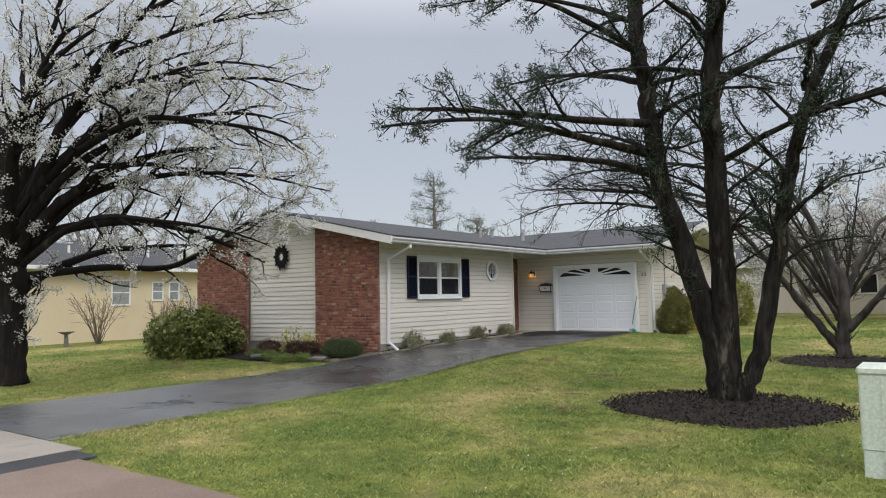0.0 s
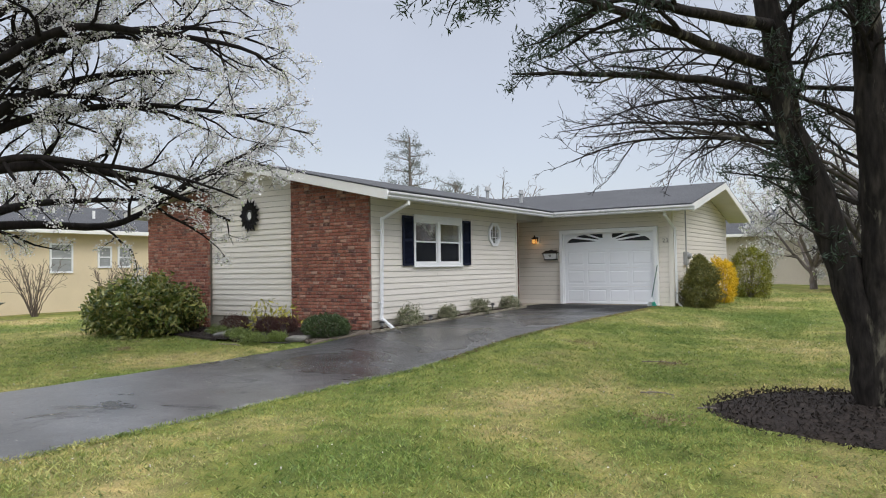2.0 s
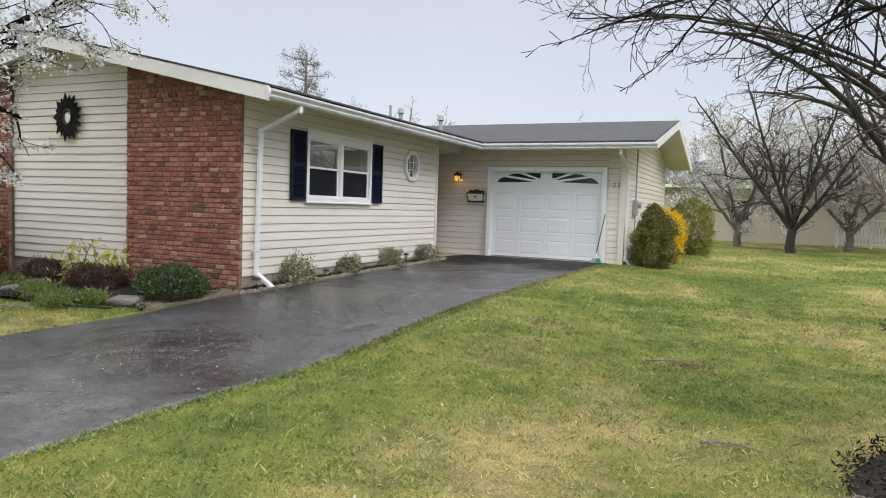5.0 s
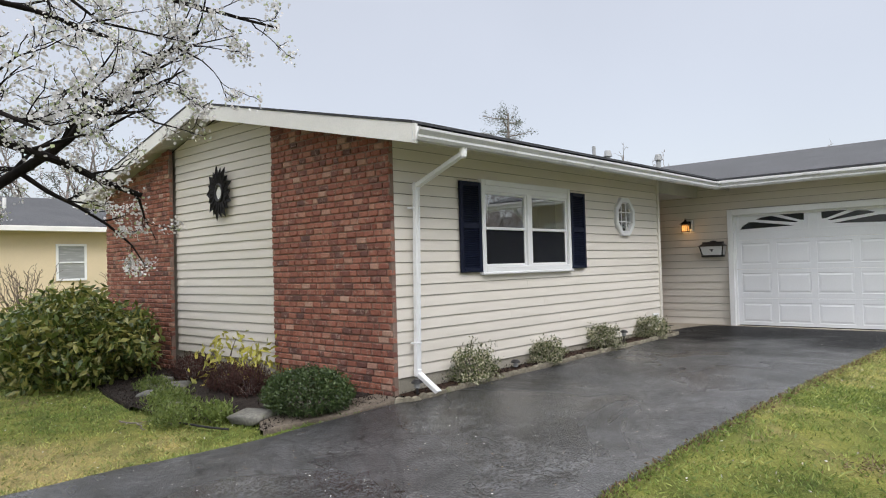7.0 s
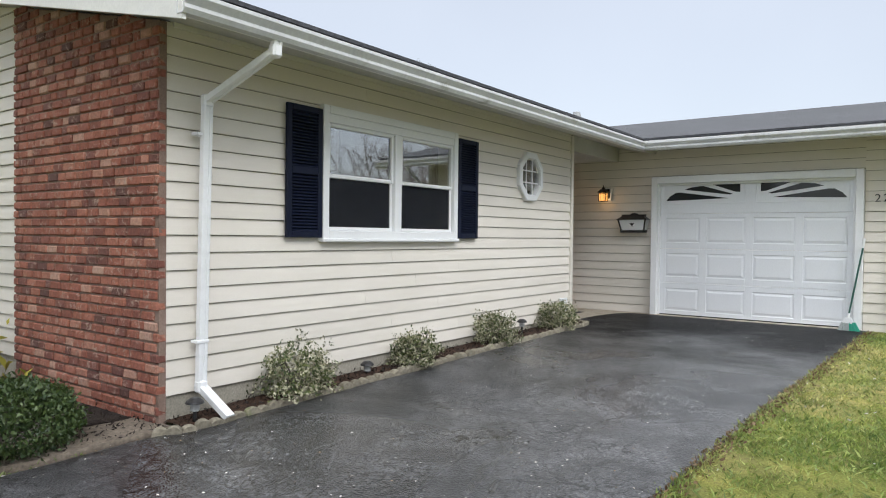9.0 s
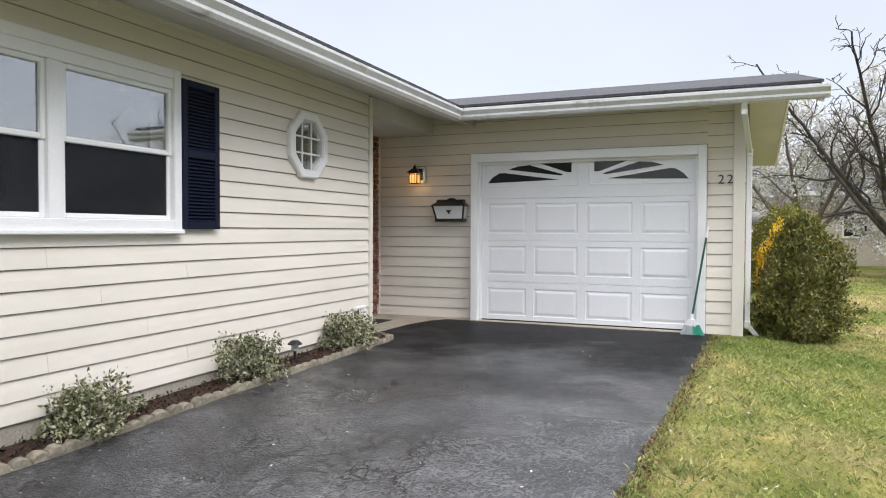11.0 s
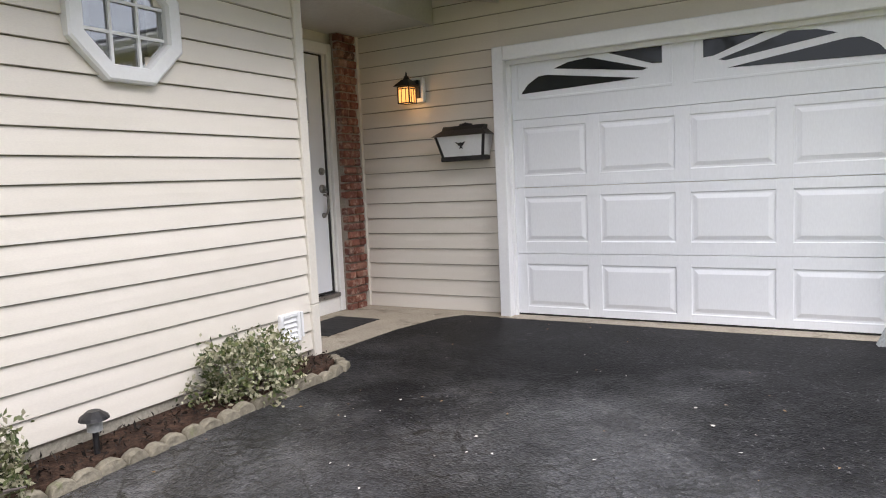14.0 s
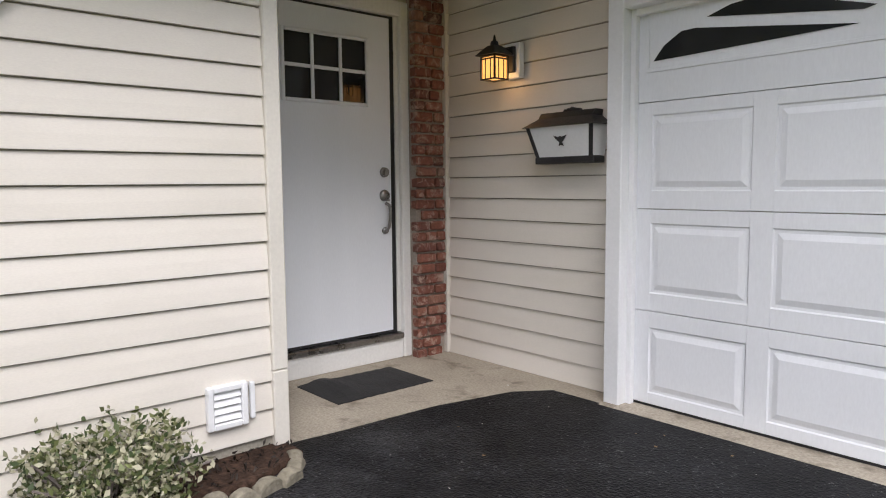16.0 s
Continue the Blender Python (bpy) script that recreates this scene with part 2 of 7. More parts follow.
    rm = mix_node(n, l, pm.outputs[0], wr.outputs[0], (0.4, 0.4, 0.4))
    r2 = mix_node(n, l, seal.outputs[0], rm.outputs[0], (0.55, 0.55, 0.55))
    l.new(r2.outputs[0], p.inputs["Roughness"])
    sp = mix_node(n, l, pm.outputs[0], (0.62, 0.62, 0.62), (1.0, 1.0, 1.0))
    s2 = mix_node(n, l, seal.outputs[0], sp.outputs[0], (0.12, 0.12, 0.12))
    l.new(s2.outputs[0], p.inputs["Specular IOR Level"])
    l.new(pm.outputs[0], p.inputs["Coat Weight"])
    p.inputs["Coat Roughness"].default_value = 0.42
    inv = n.new("ShaderNodeMapRange")
    inv.inputs[1].default_value, inv.inputs[2].default_value = 0.38, 0.62
    inv.inputs[3].default_value, inv.inputs[4].default_value = 0.2, 0.7
    l.new(wet.outputs["Fac"], inv.inputs[0])
    calm = mix_node(n, l, pm.outputs[0], inv.outputs[0], (0.04, 0.04, 0.04))
    bp = n.new("ShaderNodeBump")
    bp.inputs["Distance"].default_value = 0.012
    l.new(calm.outputs[0], bp.inputs["Strength"])
    l.new(agg.outputs["Distance"], bp.inputs["Height"])
    b2 = n.new("ShaderNodeBump")
    b2.invert = True
    b2.inputs["Strength"].default_value, b2.inputs["Distance"].default_value = 0.7, 0.01
    both = n.new("ShaderNodeMath")
    both.operation = "MAXIMUM"
    l.new(less.outputs[0], both.inputs[0])
    l.new(fine_crack.outputs[0], both.inputs[1])
    l.new(both.outputs[0], b2.inputs["Height"])
    l.new(bp.outputs[0], b2.inputs["Normal"])
    l.new(b2.outputs[0], p.inputs["Normal"])
    return m


def lawn_mat():
    m, n, l, p = nodes_of("lawn_soil_and_grass")
    pos = n.new("ShaderNodeNewGeometry").outputs["Position"]
    big = noise_node(n, l, 0.35, 5, pos, 0.6, 0.3)
    base = ramp_node(n, l, big.outputs["Fac"], [(0.38, (0.11, 0.14, 0.032)), (0.50, (0.185, 0.196, 0.05)), (0.63, (0.32, 0.265, 0.115))])
    med = noise_node(n, l, 2.6, 6, pos, 0.7)
    mr = ramp_node(n, l, med.outputs["Fac"], [(0.32, (0.5, 0.55, 0.5)), (0.5, (1, 1, 1)), (0.68, (1.4, 1.3, 1.25))])
    col = mix_node(n, l, 1.0, base.outputs[0], mr.outputs[0], "MULTIPLY").outputs[0]
    fine = noise_node(n, l, 55, 5, pos, 0.75)
    fr = ramp_node(n, l, fine.outputs["Fac"], [(0.3, (0.45,) * 3), (0.7, (1.55,) * 3)])
    col = mix_node(n, l, 1.0, col, fr.outputs[0], "MULTIPLY").outputs[0]
    bare = noise_node(n, l, 0.75, 5, pos, 0.6, 0.5)
    br = ramp_node(n, l, bare.outputs["Fac"], [(0.60, (0, 0, 0)), (0.70, (0.8, 0.8, 0.8))])
    col = mix_node(n, l, br.outputs[0], col, (0.20, 0.16, 0.085)).outputs[0]
    l.new(col, p.inputs["Base Color"])
    p.inputs["Roughness"].default_value = 0.95
    p.inputs["Specular IOR Level"].default_value = 0.15
    bp = n.new("ShaderNodeBump")
    bp.inputs["Strength"].default_value, bp.inputs["Distance"].default_value = 0.8, 0.03
    l.new(fine.outputs["Fac"], bp.inputs["Height"])
    l.new(bp.outputs[0], p.inputs["Normal"])
    return m


def grass_mat():
    m, n, l, p = nodes_of("grass_blades")
    geo = n.new("ShaderNodeNewGeometry")
    pos = geo.outputs["Position"]
    big = noise_node(n, l, 0.35, 5, pos, 0.6, 0.3)
    base = ramp_node(n, l, big.outputs["Fac"], [(0.38, (0.20, 0.27, 0.072)), (0.50, (0.30, 0.345, 0.105)), (0.66, (0.50, 0.44, 0.20))])
    r = ramp_node(n, l, geo.outputs["Random Per Island"], [(0.0, (0.42, 0.50, 0.40)), (0.4, (0.78, 0.88, 0.75)), (0.8, (1.15, 1.18, 1.0)), (0.94, (1.35, 1.25, 1.25)), (1.0, (1.55, 1.3, 1.5))])
    col = mix_node(n, l, 1.0, base.outputs[0], r.outputs[0], "MULTIPLY").outputs[0]
    tuft = noise_node(n, l, 3.4, 5, pos, 0.7)
    tf = ramp_node(n, l, tuft.outputs["Fac"], [(0.33, (0.58, 0.68, 0.58)), (0.5, (1, 1, 1)), (0.68, (1.22, 1.17, 1.15))])
    col = mix_node(n, l, 1.0, col, tf.outputs[0], "MULTIPLY").outputs[0]
    l.new(col, p.inputs["Base Color"])
    p.inputs["Roughness"].default_value = 0.55
    tr, mx = n.new("ShaderNodeBsdfTranslucent"), n.new("ShaderNodeMixShader")
    l.new(col, tr.inputs["Color"])
    mx.inputs[0].default_value = 0.3
    l.new(p.outputs[0], mx.inputs[1])
    l.new(tr.outputs[0], mx.inputs[2])
    l.new(mx.outputs[0], n["Material Output"].inputs["Surface"])
    return m


def glass_mat(name, tint=(0.9, 0.95, 0.93)):
    m, n, l, p = nodes_of(name)
    p.inputs["Base Color"].default_value = (*tint, 1)
    p.inputs["Roughness"].default_value = 0.02
    p.inputs["Transmission Weight"].default_value = 1.0
    p.inputs["IOR"].default_value = 3.0
    return m


def glow_mat(name, colour, strength):
    m, n, l, p = nodes_of(name)
    p.inputs["Base Color"].default_value = (0.8, 0.6, 0.35, 1)
    p.inputs["Emission Color"].default_value = (*colour, 1)
    p.inputs["Emission Strength"].default_value = strength
    return m


M_SIDING = mat("cream_vinyl_siding", (0.70, 0.657, 0.585), (0.765, 0.718, 0.65), 0.8, 0.5, 0.05, 120, fine=0.025, spread=0.025, stretch=(1, 1, 3))
M_TRIM = mat("white_painted_trim", (0.74, 0.735, 0.71), (0.82, 0.815, 0.79), 1.5, 0.45, 0.05, 90, fine=0.03)
M_WHITE = mat("white_vinyl", (0.78, 0.79, 0.80), (0.84, 0.85, 0.86), 1.2, 0.4, 0.03, 90, fine=0.02)
M_CREAM = mat("cream_corner_trim", (0.69, 0.655, 0.585), (0.745, 0.71, 0.64), 1.5, 0.5, 0.05, 90, fine=0.03)
# Greyer and darker overall than the white trim, with random stains.
M_SOFFIT = mat("pale_grey_soffit", (0.50, 0.49, 0.46), (0.60, 0.59, 0.56), 1.2, 0.6, 0.05, 60, fine=0.04, stain=((0.45, 0.43, 0.36), 1.6, 0.62))
M_GARAGE = mat("white_steel_door", (0.76, 0.78, 0.81), (0.81, 0.83, 0.86), 0.9, 0.4, 0.06, 160, fine=0.02, stretch=(1, 1, 0.3))
M_DOOR = mat("white_entry_door", (0.76, 0.79, 0.83), (0.81, 0.84, 0.88), 0.9, 0.42, 0.05, 140, fine=0.02, stretch=(3, 3, 0.3))
M_GUTTER = mat("weathered_white_gutter", (0.56, 0.57, 0.58), (0.68, 0.69, 0.70), 2.5, 0.45, 0.08, 60, fine=0.05, stain=((0.36, 0.36, 0.33), 2.2, 0.60))
M_BRICK = brick_mat("old_red_brick", 1.0, 0.54)
M_BRICK_USED = brick_mat("mortar_smeared_used_brick", 0.72, 0.505)
M_MORTAR = mat("grey_mortar", (0.19, 0.125, 0.098), (0.30, 0.215, 0.175), 3, 0.95, 0.6, 120)
M_MORTAR_PALE = mat("pale_mortar", (0.26, 0.22, 0.18), (0.42, 0.37, 0.32), 5, 0.95, 0.6, 120)
M_CONC = mat("tan_concrete", (0.33, 0.285, 0.225), (0.44, 0.39, 0.315), 2.6, 0.7, 0.3, 120, fine=0.18, stain=((0.19, 0.16, 0.12), 4.5, 0.55))
M_FOUND = mat("block_foundation", (0.30, 0.28, 0.23), (0.42, 0.39, 0.33), 2.2, 0.9, 0.4, 90, fine=0.15)
M_WALK = mat("pinkish_concrete_walk", (0.16, 0.11, 0.085), (0.23, 0.17, 0.135), 1.2, 0.75, 0.3, 110, fine=0.18, spread=0.06)
M_APRON = mat("pale_worn_concrete", (0.24, 0.21, 0.18), (0.34, 0.30, 0.26), 1.4, 0.7, 0.3, 110, fine=0.2, spread=0.06, stain=((0.15, 0.13, 0.11), 2.5, 0.6))
M_ASPHALT = asphalt_mat()
M_TAR = mat("black_tar_strip", (0.018, 0.018, 0.02), (0.04, 0.04, 0.045), 3, 0.45, 0.4, 90)
M_ROAD = mat("grey_road_asphalt", (0.05, 0.05, 0.053), (0.085, 0.085, 0.088), 1.0, 0.5, 0.4, 80, fine=0.2)
M_LAWN = lawn_mat()
M_GRASS = grass_mat()
M_SHINGLE = mat("grey_asphalt_shingle", (0.038, 0.040, 0.046), (0.07, 0.072, 0.08), 1.1, 0.85, 0.8, 45, fine=0.3)
M_SHUTTER = mat("navy_black_vinyl", (0.005, 0.008, 0.022), (0.009, 0.013, 0.034), 2, 0.5, 0.06, 120, fine=0.06)
M_BLACK = mat("black_metal", (0.012, 0.012, 0.014), (0.028, 0.027, 0.028), 6, 0.42, 0.15, 140, fine=0.1)
M_WREATH = mat("dull_black_metal", (0.006, 0.0055, 0.006), (0.014, 0.012, 0.013), 8, 0.6, 0.2, 60, fine=0.2)
M_RUBBER = mat("black_rubber", (0.010, 0.010, 0.011), (0.026, 0.026, 0.027), 5, 0.75, 0.4, 200)
M_CHROME = mat("worn_nickel", (0.24, 0.235, 0.23), (0.36, 0.35, 0.34), 9, 0.28, 0.03, 100, metal=1.0)
M_GLASS = glass_mat("window_glass")
M_DARKGLASS = mat("dark_glass", (0.012, 0.014, 0.016), (0.02, 0.022, 0.025), 2, 0.04, 0.0, 60, fine=0, rvar=0.02)
def screen_mat():
    """Fine dark insect mesh: half open, half dark thread."""
    m, n, l, p = nodes_of("dark_insect_screen")
    p.inputs["Base Color"].default_value = (0.018, 0.020, 0.026, 1)
    p.inputs["Roughness"].default_value = 0.8
    tr, mx = n.new("ShaderNodeBsdfTransparent"), n.new("ShaderNodeMixShader")
    mx.inputs[0].default_value = 0.62
    l.new(tr.outputs[0], mx.inputs[1])
    l.new(p.outputs[0], mx.inputs[2])
    l.new(mx.outputs[0], n["Material Output"].inputs["Surface"])
    return m


# Near-black so that the unlit rooms' shade sits in the wall colour.
M_ROOM = mat("room_wall_with_shade", (0.035, 0.033, 0.03), (0.055, 0.05, 0.047), 1, 0.9, 0.05, 60)
M_CURTAIN = mat("pale_curtain", (0.55, 0.52, 0.44), (0.65, 0.62, 0.54), 4, 0.9, 0.1, 90)
M_SCREEN = screen_mat()
M_LAMP = glow_mat("lit_amber_glass", (1.0, 0.43, 0.09), 1.1)
M_BULB = glow_mat("warm_bulb", (1.0, 0.75, 0.4), 10.0)
M_MULCH = mat("black_mulch", (0.016, 0.013, 0.012), (0.05, 0.038, 0.032), 9, 0.9, 1.0, 70, fine=0.35)
M_BROWN = mat("brown_mulch", (0.035, 0.020, 0.014), (0.085, 0.05, 0.035), 9, 0.9, 1.0, 70, fine=0.35)
M_SOIL = mat("bare_grey_soil", (0.10, 0.08, 0.06), (0.19, 0.155, 0.12), 3, 0.9, 0.8, 60, fine=0.25)
M_CHIP = mat("mulch_chips", (0.014, 0.012, 0.011), (0.05, 0.04, 0.034), 9, 0.8, 0.3, 60, spread=0.6, island=True)
M_STONE = mat("mossy_edging_stone", (0.19, 0.17, 0.125), (0.29, 0.26, 0.20), 7, 0.9, 0.7, 60, fine=0.2, spread=0.15, stain=((0.13, 0.15, 0.06), 6.0, 0.6))
M_ROCK = mat("grey_field_stone", (0.12, 0.12, 0.11), (0.24, 0.23, 0.20), 4, 0.85, 0.7, 40, fine=0.2, stain=((0.12, 0.14, 0.07), 4.0, 0.6))
M_BARK_D = mat("dark_wet_bark", (0.006, 0.005, 0.005), (0.022, 0.018, 0.016), 5, 0.9, 1.0, 26, fine=0.3, stretch=(1, 1, 0.25), stain=((0.05, 0.05, 0.036), 2.5, 0.64))
M_BARK_G = mat("grey_lichen_bark", (0.010, 0.0085, 0.008), (0.040, 0.034, 0.029), 7, 0.9, 1.0, 34, fine=0.4, stretch=(1, 1, 0.22), stain=((0.14, 0.13, 0.095), 6.0, 0.575))
M_BARK_T = mat("grey_twig_bark", (0.026, 0.022, 0.020), (0.085, 0.072, 0.064), 6, 0.9, 1.0, 26, fine=0.3, stretch=(1, 1, 0.25))
# Brown bark lightened for distance haze; near shrub stems and twigs share it.
M_BARK_R = mat("haze_paled_brown_thin_bark", (0.17, 0.14, 0.13), (0.28, 0.24, 0.22), 5, 0.85, 0.6, 30, fine=0.25, stretch=(1, 1, 0.3))
M_BARK_B = mat("brown_stem_bark", (0.10, 0.075, 0.06), (0.18, 0.14, 0.11), 5, 0.85, 0.4, 30, fine=0.2)
M_PETAL = leaf_mat("white_blossom", (0.62, 0.60, 0.60), (0.86, 0.85, 0.85), 0.6, 0.3, (0.40, 0.46, 0.25), 0.08)
M_NEEDLE = leaf_mat("dark_green_needles", (0.008, 0.022, 0.011), (0.026, 0.055, 0.024), 0.6, 0.08)
# Needle green paled towards grey: the haze over distance is in this colour.
M_FARPINE = leaf_mat("haze_paled_pine_needles", (0.10, 0.125, 0.10), (0.17, 0.19, 0.165), 0.7, 0.1)
M_RHODO = leaf_mat("rhododendron_leaf", (0.045, 0.082, 0.018), (0.18, 0.225, 0.05), 0.35, 0.15, (0.31, 0.30, 0.085))
M_BOX = leaf_mat("boxwood_leaf", (0.022, 0.047, 0.014), (0.085, 0.125, 0.034), 0.45, 0.12)
M_VARIEG = leaf_mat("variegated_leaf", (0.045, 0.075, 0.025), (0.17, 0.19, 0.07), 0.5, 0.15, (0.46, 0.44, 0.31), 0.42)
M_YEW = leaf_mat("arborvitae_leaf", (0.05, 0.066, 0.014), (0.19, 0.20, 0.05), 0.6, 0.15, (0.25, 0.22, 0.05))
M_FORSY = leaf_mat("forsythia_flower", (0.62, 0.40, 0.008), (0.85, 0.62, 0.02), 0.6, 0.3)
M_PRIVET = leaf_mat("yellow_green_leaf", (0.12, 0.14, 0.012), (0.28, 0.27, 0.03), 0.5, 0.2)
M_YELLEAF = leaf_mat("yellowed_leaf", (0.36, 0.36, 0.07), (0.62, 0.56, 0.11), 0.45, 0.2)
M_REDHEATH = leaf_mat("dark_red_twigs", (0.030, 0.010, 0.008), (0.075, 0.028, 0.02), 0.8, 0.05)
M_WEED = leaf_mat("weed_leaf", (0.10, 0.15, 0.03), (0.22, 0.27, 0.07), 0.55, 0.2)
M_STRAW = leaf_mat("dead_pale_straw", (0.16, 0.115, 0.06), (0.36, 0.28, 0.16), 0.7, 0.1)
M_DRYLEAF = leaf_mat("dry_brown_leaf", (0.10, 0.055, 0.03), (0.26, 0.17, 0.09), 0.7, 0.1)
M_LITTER = leaf_mat("fallen_petals_and_leaf_bits", (0.45, 0.42, 0.38), (0.75, 0.72, 0.68), 0.7, 0.1, (0.28, 0.18, 0.09))
M_FARHOUSE = mat("pale_yellow_stucco", (0.66, 0.55, 0.37), (0.74, 0.62, 0.43), 0.6, 0.85, 0.03, 60, fine=0.03)
M_BLIND = mat("drawn_blind_behind_glass", (0.26, 0.27, 0.27), (0.36, 0.37, 0.37), 2, 0.25, 0.0, 60, fine=0.02, stretch=(1, 1, 9))
M_FARHOUSE2 = mat("pale_beige_siding", (0.56, 0.50, 0.42), (0.62, 0.56, 0.48), 0.6, 0.8, 0.1, 30)
M_GREENBOX = mat("pale_green_plastic", (0.55, 0.62, 0.53), (0.64, 0.70, 0.61), 1.5, 0.45, 0.05, 60, stain=((0.44, 0.47, 0.36), 3.0, 0.66))
M_TEAL = mat("teal_green_plastic", (0.03, 0.33, 0.22), (0.05, 0.42, 0.29), 5, 0.5, 0.1, 200, fine=0.1)
M_BROOMGREY = mat("grey_broom_plastic", (0.42, 0.45, 0.45), (0.50, 0.53, 0.53), 5, 0.5, 0.1, 100)
M_POLE = mat("dark_green_pole", (0.01, 0.07, 0.055), (0.02, 0.10, 0.08), 8, 0.35, 0.05, 100)
M_METER = mat("grey_meter_paint", (0.33, 0.34, 0.34), (0.42, 0.43, 0.43), 3, 0.5, 0.1, 90)
M_CAR = mat("dark_car_paint", (0.012, 0.013, 0.016), (0.02, 0.022, 0.026), 2, 0.2, 0.0, 50, fine=0)
M_DARKSTUCCO = mat("dark_brown_shingle_wall", (0.07, 0.06, 0.05), (0.11, 0.095, 0.08), 0.8, 0.85, 0.2, 30)
for m in (M_SHUTTER, M_WREATH, M_SCREEN, M_MULCH, M_CHIP, M_BROWN, M_BARK_D, M_BARK_G):
    m.node_tree.nodes["Principled BSDF"].inputs["Specular IOR Level"].default_value = 0.18

# ---- mesh helpers ----
def link(name, verts, faces, material, parent=None, label="", smooth=False):
    me = bpy.data.meshes.new(name)
    me.from_pydata([tuple(v) for v in verts], [], [tuple(f) for f in faces])
    me.materials.append(material)
    if smooth:
        me.polygons.foreach_set("use_smooth", [True] * len(me.polygons))
    me.update()
    ob = new(name, me)
    if parent is not None:
        ob.parent = parent
    return tagged(ob, label)


def part(name, bm, material, parent=None, label="", smooth=False):
    """Links a bmesh as one mesh object under a thing or a part."""
    bmesh.ops.recalc_face_normals(bm, faces=bm.faces[:])
    me = bpy.data.meshes.new(name)
    bm.to_mesh(me)
    bm.free()
    me.materials.append(material)
    if smooth:
        me.polygons.foreach_set("use_smooth", [True] * len(me.polygons))
    ob = new(name, me)
    if parent is not None:
        ob.parent = parent
    return tagged(ob, label)


def thing(name, label, category, group="", kind="", at=(0, 0, 0)):
    ob = new(name)
    ob.location = at
    ob.empty_display_size = 0.1
    return tagged(ob, label, category, group, kind)


def add_box(bm, a, b, bevel=0.0):
    """A box from corner a to corner b, its edges chamfered by bevel."""
    a, b = Vector(a), Vector(b)
    lo = Vector([min(p, q) for p, q in zip(a, b)])
    hi = Vector([max(p, q) for p, q in zip(a, b)])
    r = bmesh.ops.create_cube(bm, size=1.0, matrix=Matrix.Translation((lo + hi) / 2) @ Matrix.Diagonal((*(hi - lo), 1)))
    if bevel:
        es = list({e for v in r["verts"] for e in v.link_edges})
        bmesh.ops.bevel(bm, geom=es, offset=min(bevel, min(hi - lo) * 0.45), segments=1, affect="EDGES")


def box_part(name, a, b, material, parent=None, bevel=0.004, label=""):
    bm = bmesh.new()
    add_box(bm, a, b, bevel)
    return part(name, bm, material, parent, label)


def boxes_part(name, boxes, material, parent=None, bevel=0.0, label=""):
    bm = bmesh.new()
    for a, b in boxes:
        add_box(bm, a, b, bevel)
    return part(name, bm, material, parent, label)


def add_cyl(bm, a, b, r0, r1=None, n=12):
    a, b = Vector(a), Vector(b)
    r1 = r0 if r1 is None else r1
    d = b - a
    m = Matrix.Translation((a + b) / 2) @ d.to_track_quat("Z", "Y").to_matrix().to_4x4()
    bmesh.ops.create_cone(bm, cap_ends=True, segments=n, radius1=r0, radius2=r1, depth=d.length, matrix=m)


def prism(bm, ring, vec):
    """Extrudes a flat ring of points along vec."""
    vec = Vector(vec)
    low = [bm.verts.new(p) for p in ring]
    high = [bm.verts.new(Vector(p) + vec) for p in ring]
    bm.faces.new(low)
    bm.faces.new(high[::-1])
    for k in range(len(ring)):
        j = (k + 1) % len(ring)
        bm.faces.new((low[k], low[j], high[j], high[k]))


def tubes(paths):
    """Verts and faces of tubes; a path is (points, radii, sides)."""
    vs, fs = [], []
    for pts, rad, n in paths:
        pts = [Vector(p) for p in pts]
        base = len(vs)
        ref = Vector((0.31, 0.52, 0.79))
        for k, p in enumerate(pts):
            d = (pts[min(k + 1, len(pts) - 1)] - pts[max(k - 1, 0)])
            if d.length < 1e-6:
                d = Vector((0, 0, 1))
            d.normalize()
            u = d.cross(ref)
            if u.length < 0.05:
                u = d.cross(Vector((1, 0, 0)))
            u.normalize()
            v = d.cross(u)
            for s in range(n):
                a = 2 * math.pi * s / n
                q = u * math.cos(a) + v * math.sin(a)
                rr = rad[k]
                if n >= 8:
                    rr *= 1 + 0.10 * noise.noise(p * 2.5 + q * 2.0) + 0.07 * noise.noise(Vector((q.x * 5, q.y * 5, p.z * 3)))
                vs.append(p + q * rr)
        for k in range(len(pts) - 1):
            for s in range(n):
                t = (s + 1) % n
                i = base + k * n
                fs.append((i + s, i + t, i + n + t, i + n + s))
        fs.append(tuple(base + (len(pts) - 1) * n + s for s in range(n)))
    return vs, fs


def curve_pts(ctrl, steps):
    """A smooth line through control points."""
    c = [Vector(p) for p in ctrl]
    c = [c[0] * 2 - c[1]] + c + [c[-1] * 2 - c[-2]]
    out = []
    for k in range(1, len(c) - 2):
        for s in range(steps):
            t = s / steps
            p0, p1, p2, p3 = c[k - 1:k + 3]
            out.append(0.5 * ((2 * p1) + (p2 - p0) * t + (2 * p0 - 5 * p1 + 4 * p2 - p3) * t * t + (3 * p1 - p0 - 3 * p2 + p3) * t ** 3))
    out.append(c[-2])
    return out


# ---- ground ----
def step(a, b, x):
    t = np.clip((np.asarray(x, float) - a) / (b - a), 0, 1)
    return t * t * (3 - 2 * t)


YS = np.linspace(-20, 80, 401)
def eased(ys, zs):
    z = np.interp(YS, ys, zs)
    k = np.ones(9) / 9
    return np.convolve(np.pad(z, 4, mode="edge"), k, mode="valid")


G_DRIVE = eased([-20, 9, 10.5, 12.4, 13.3, 17, 21.0, 30, 50, 80], [-0.45, -0.45, -0.38, -0.2, -0.15, -0.07, -0.012, 0, 0.0, 0.1])
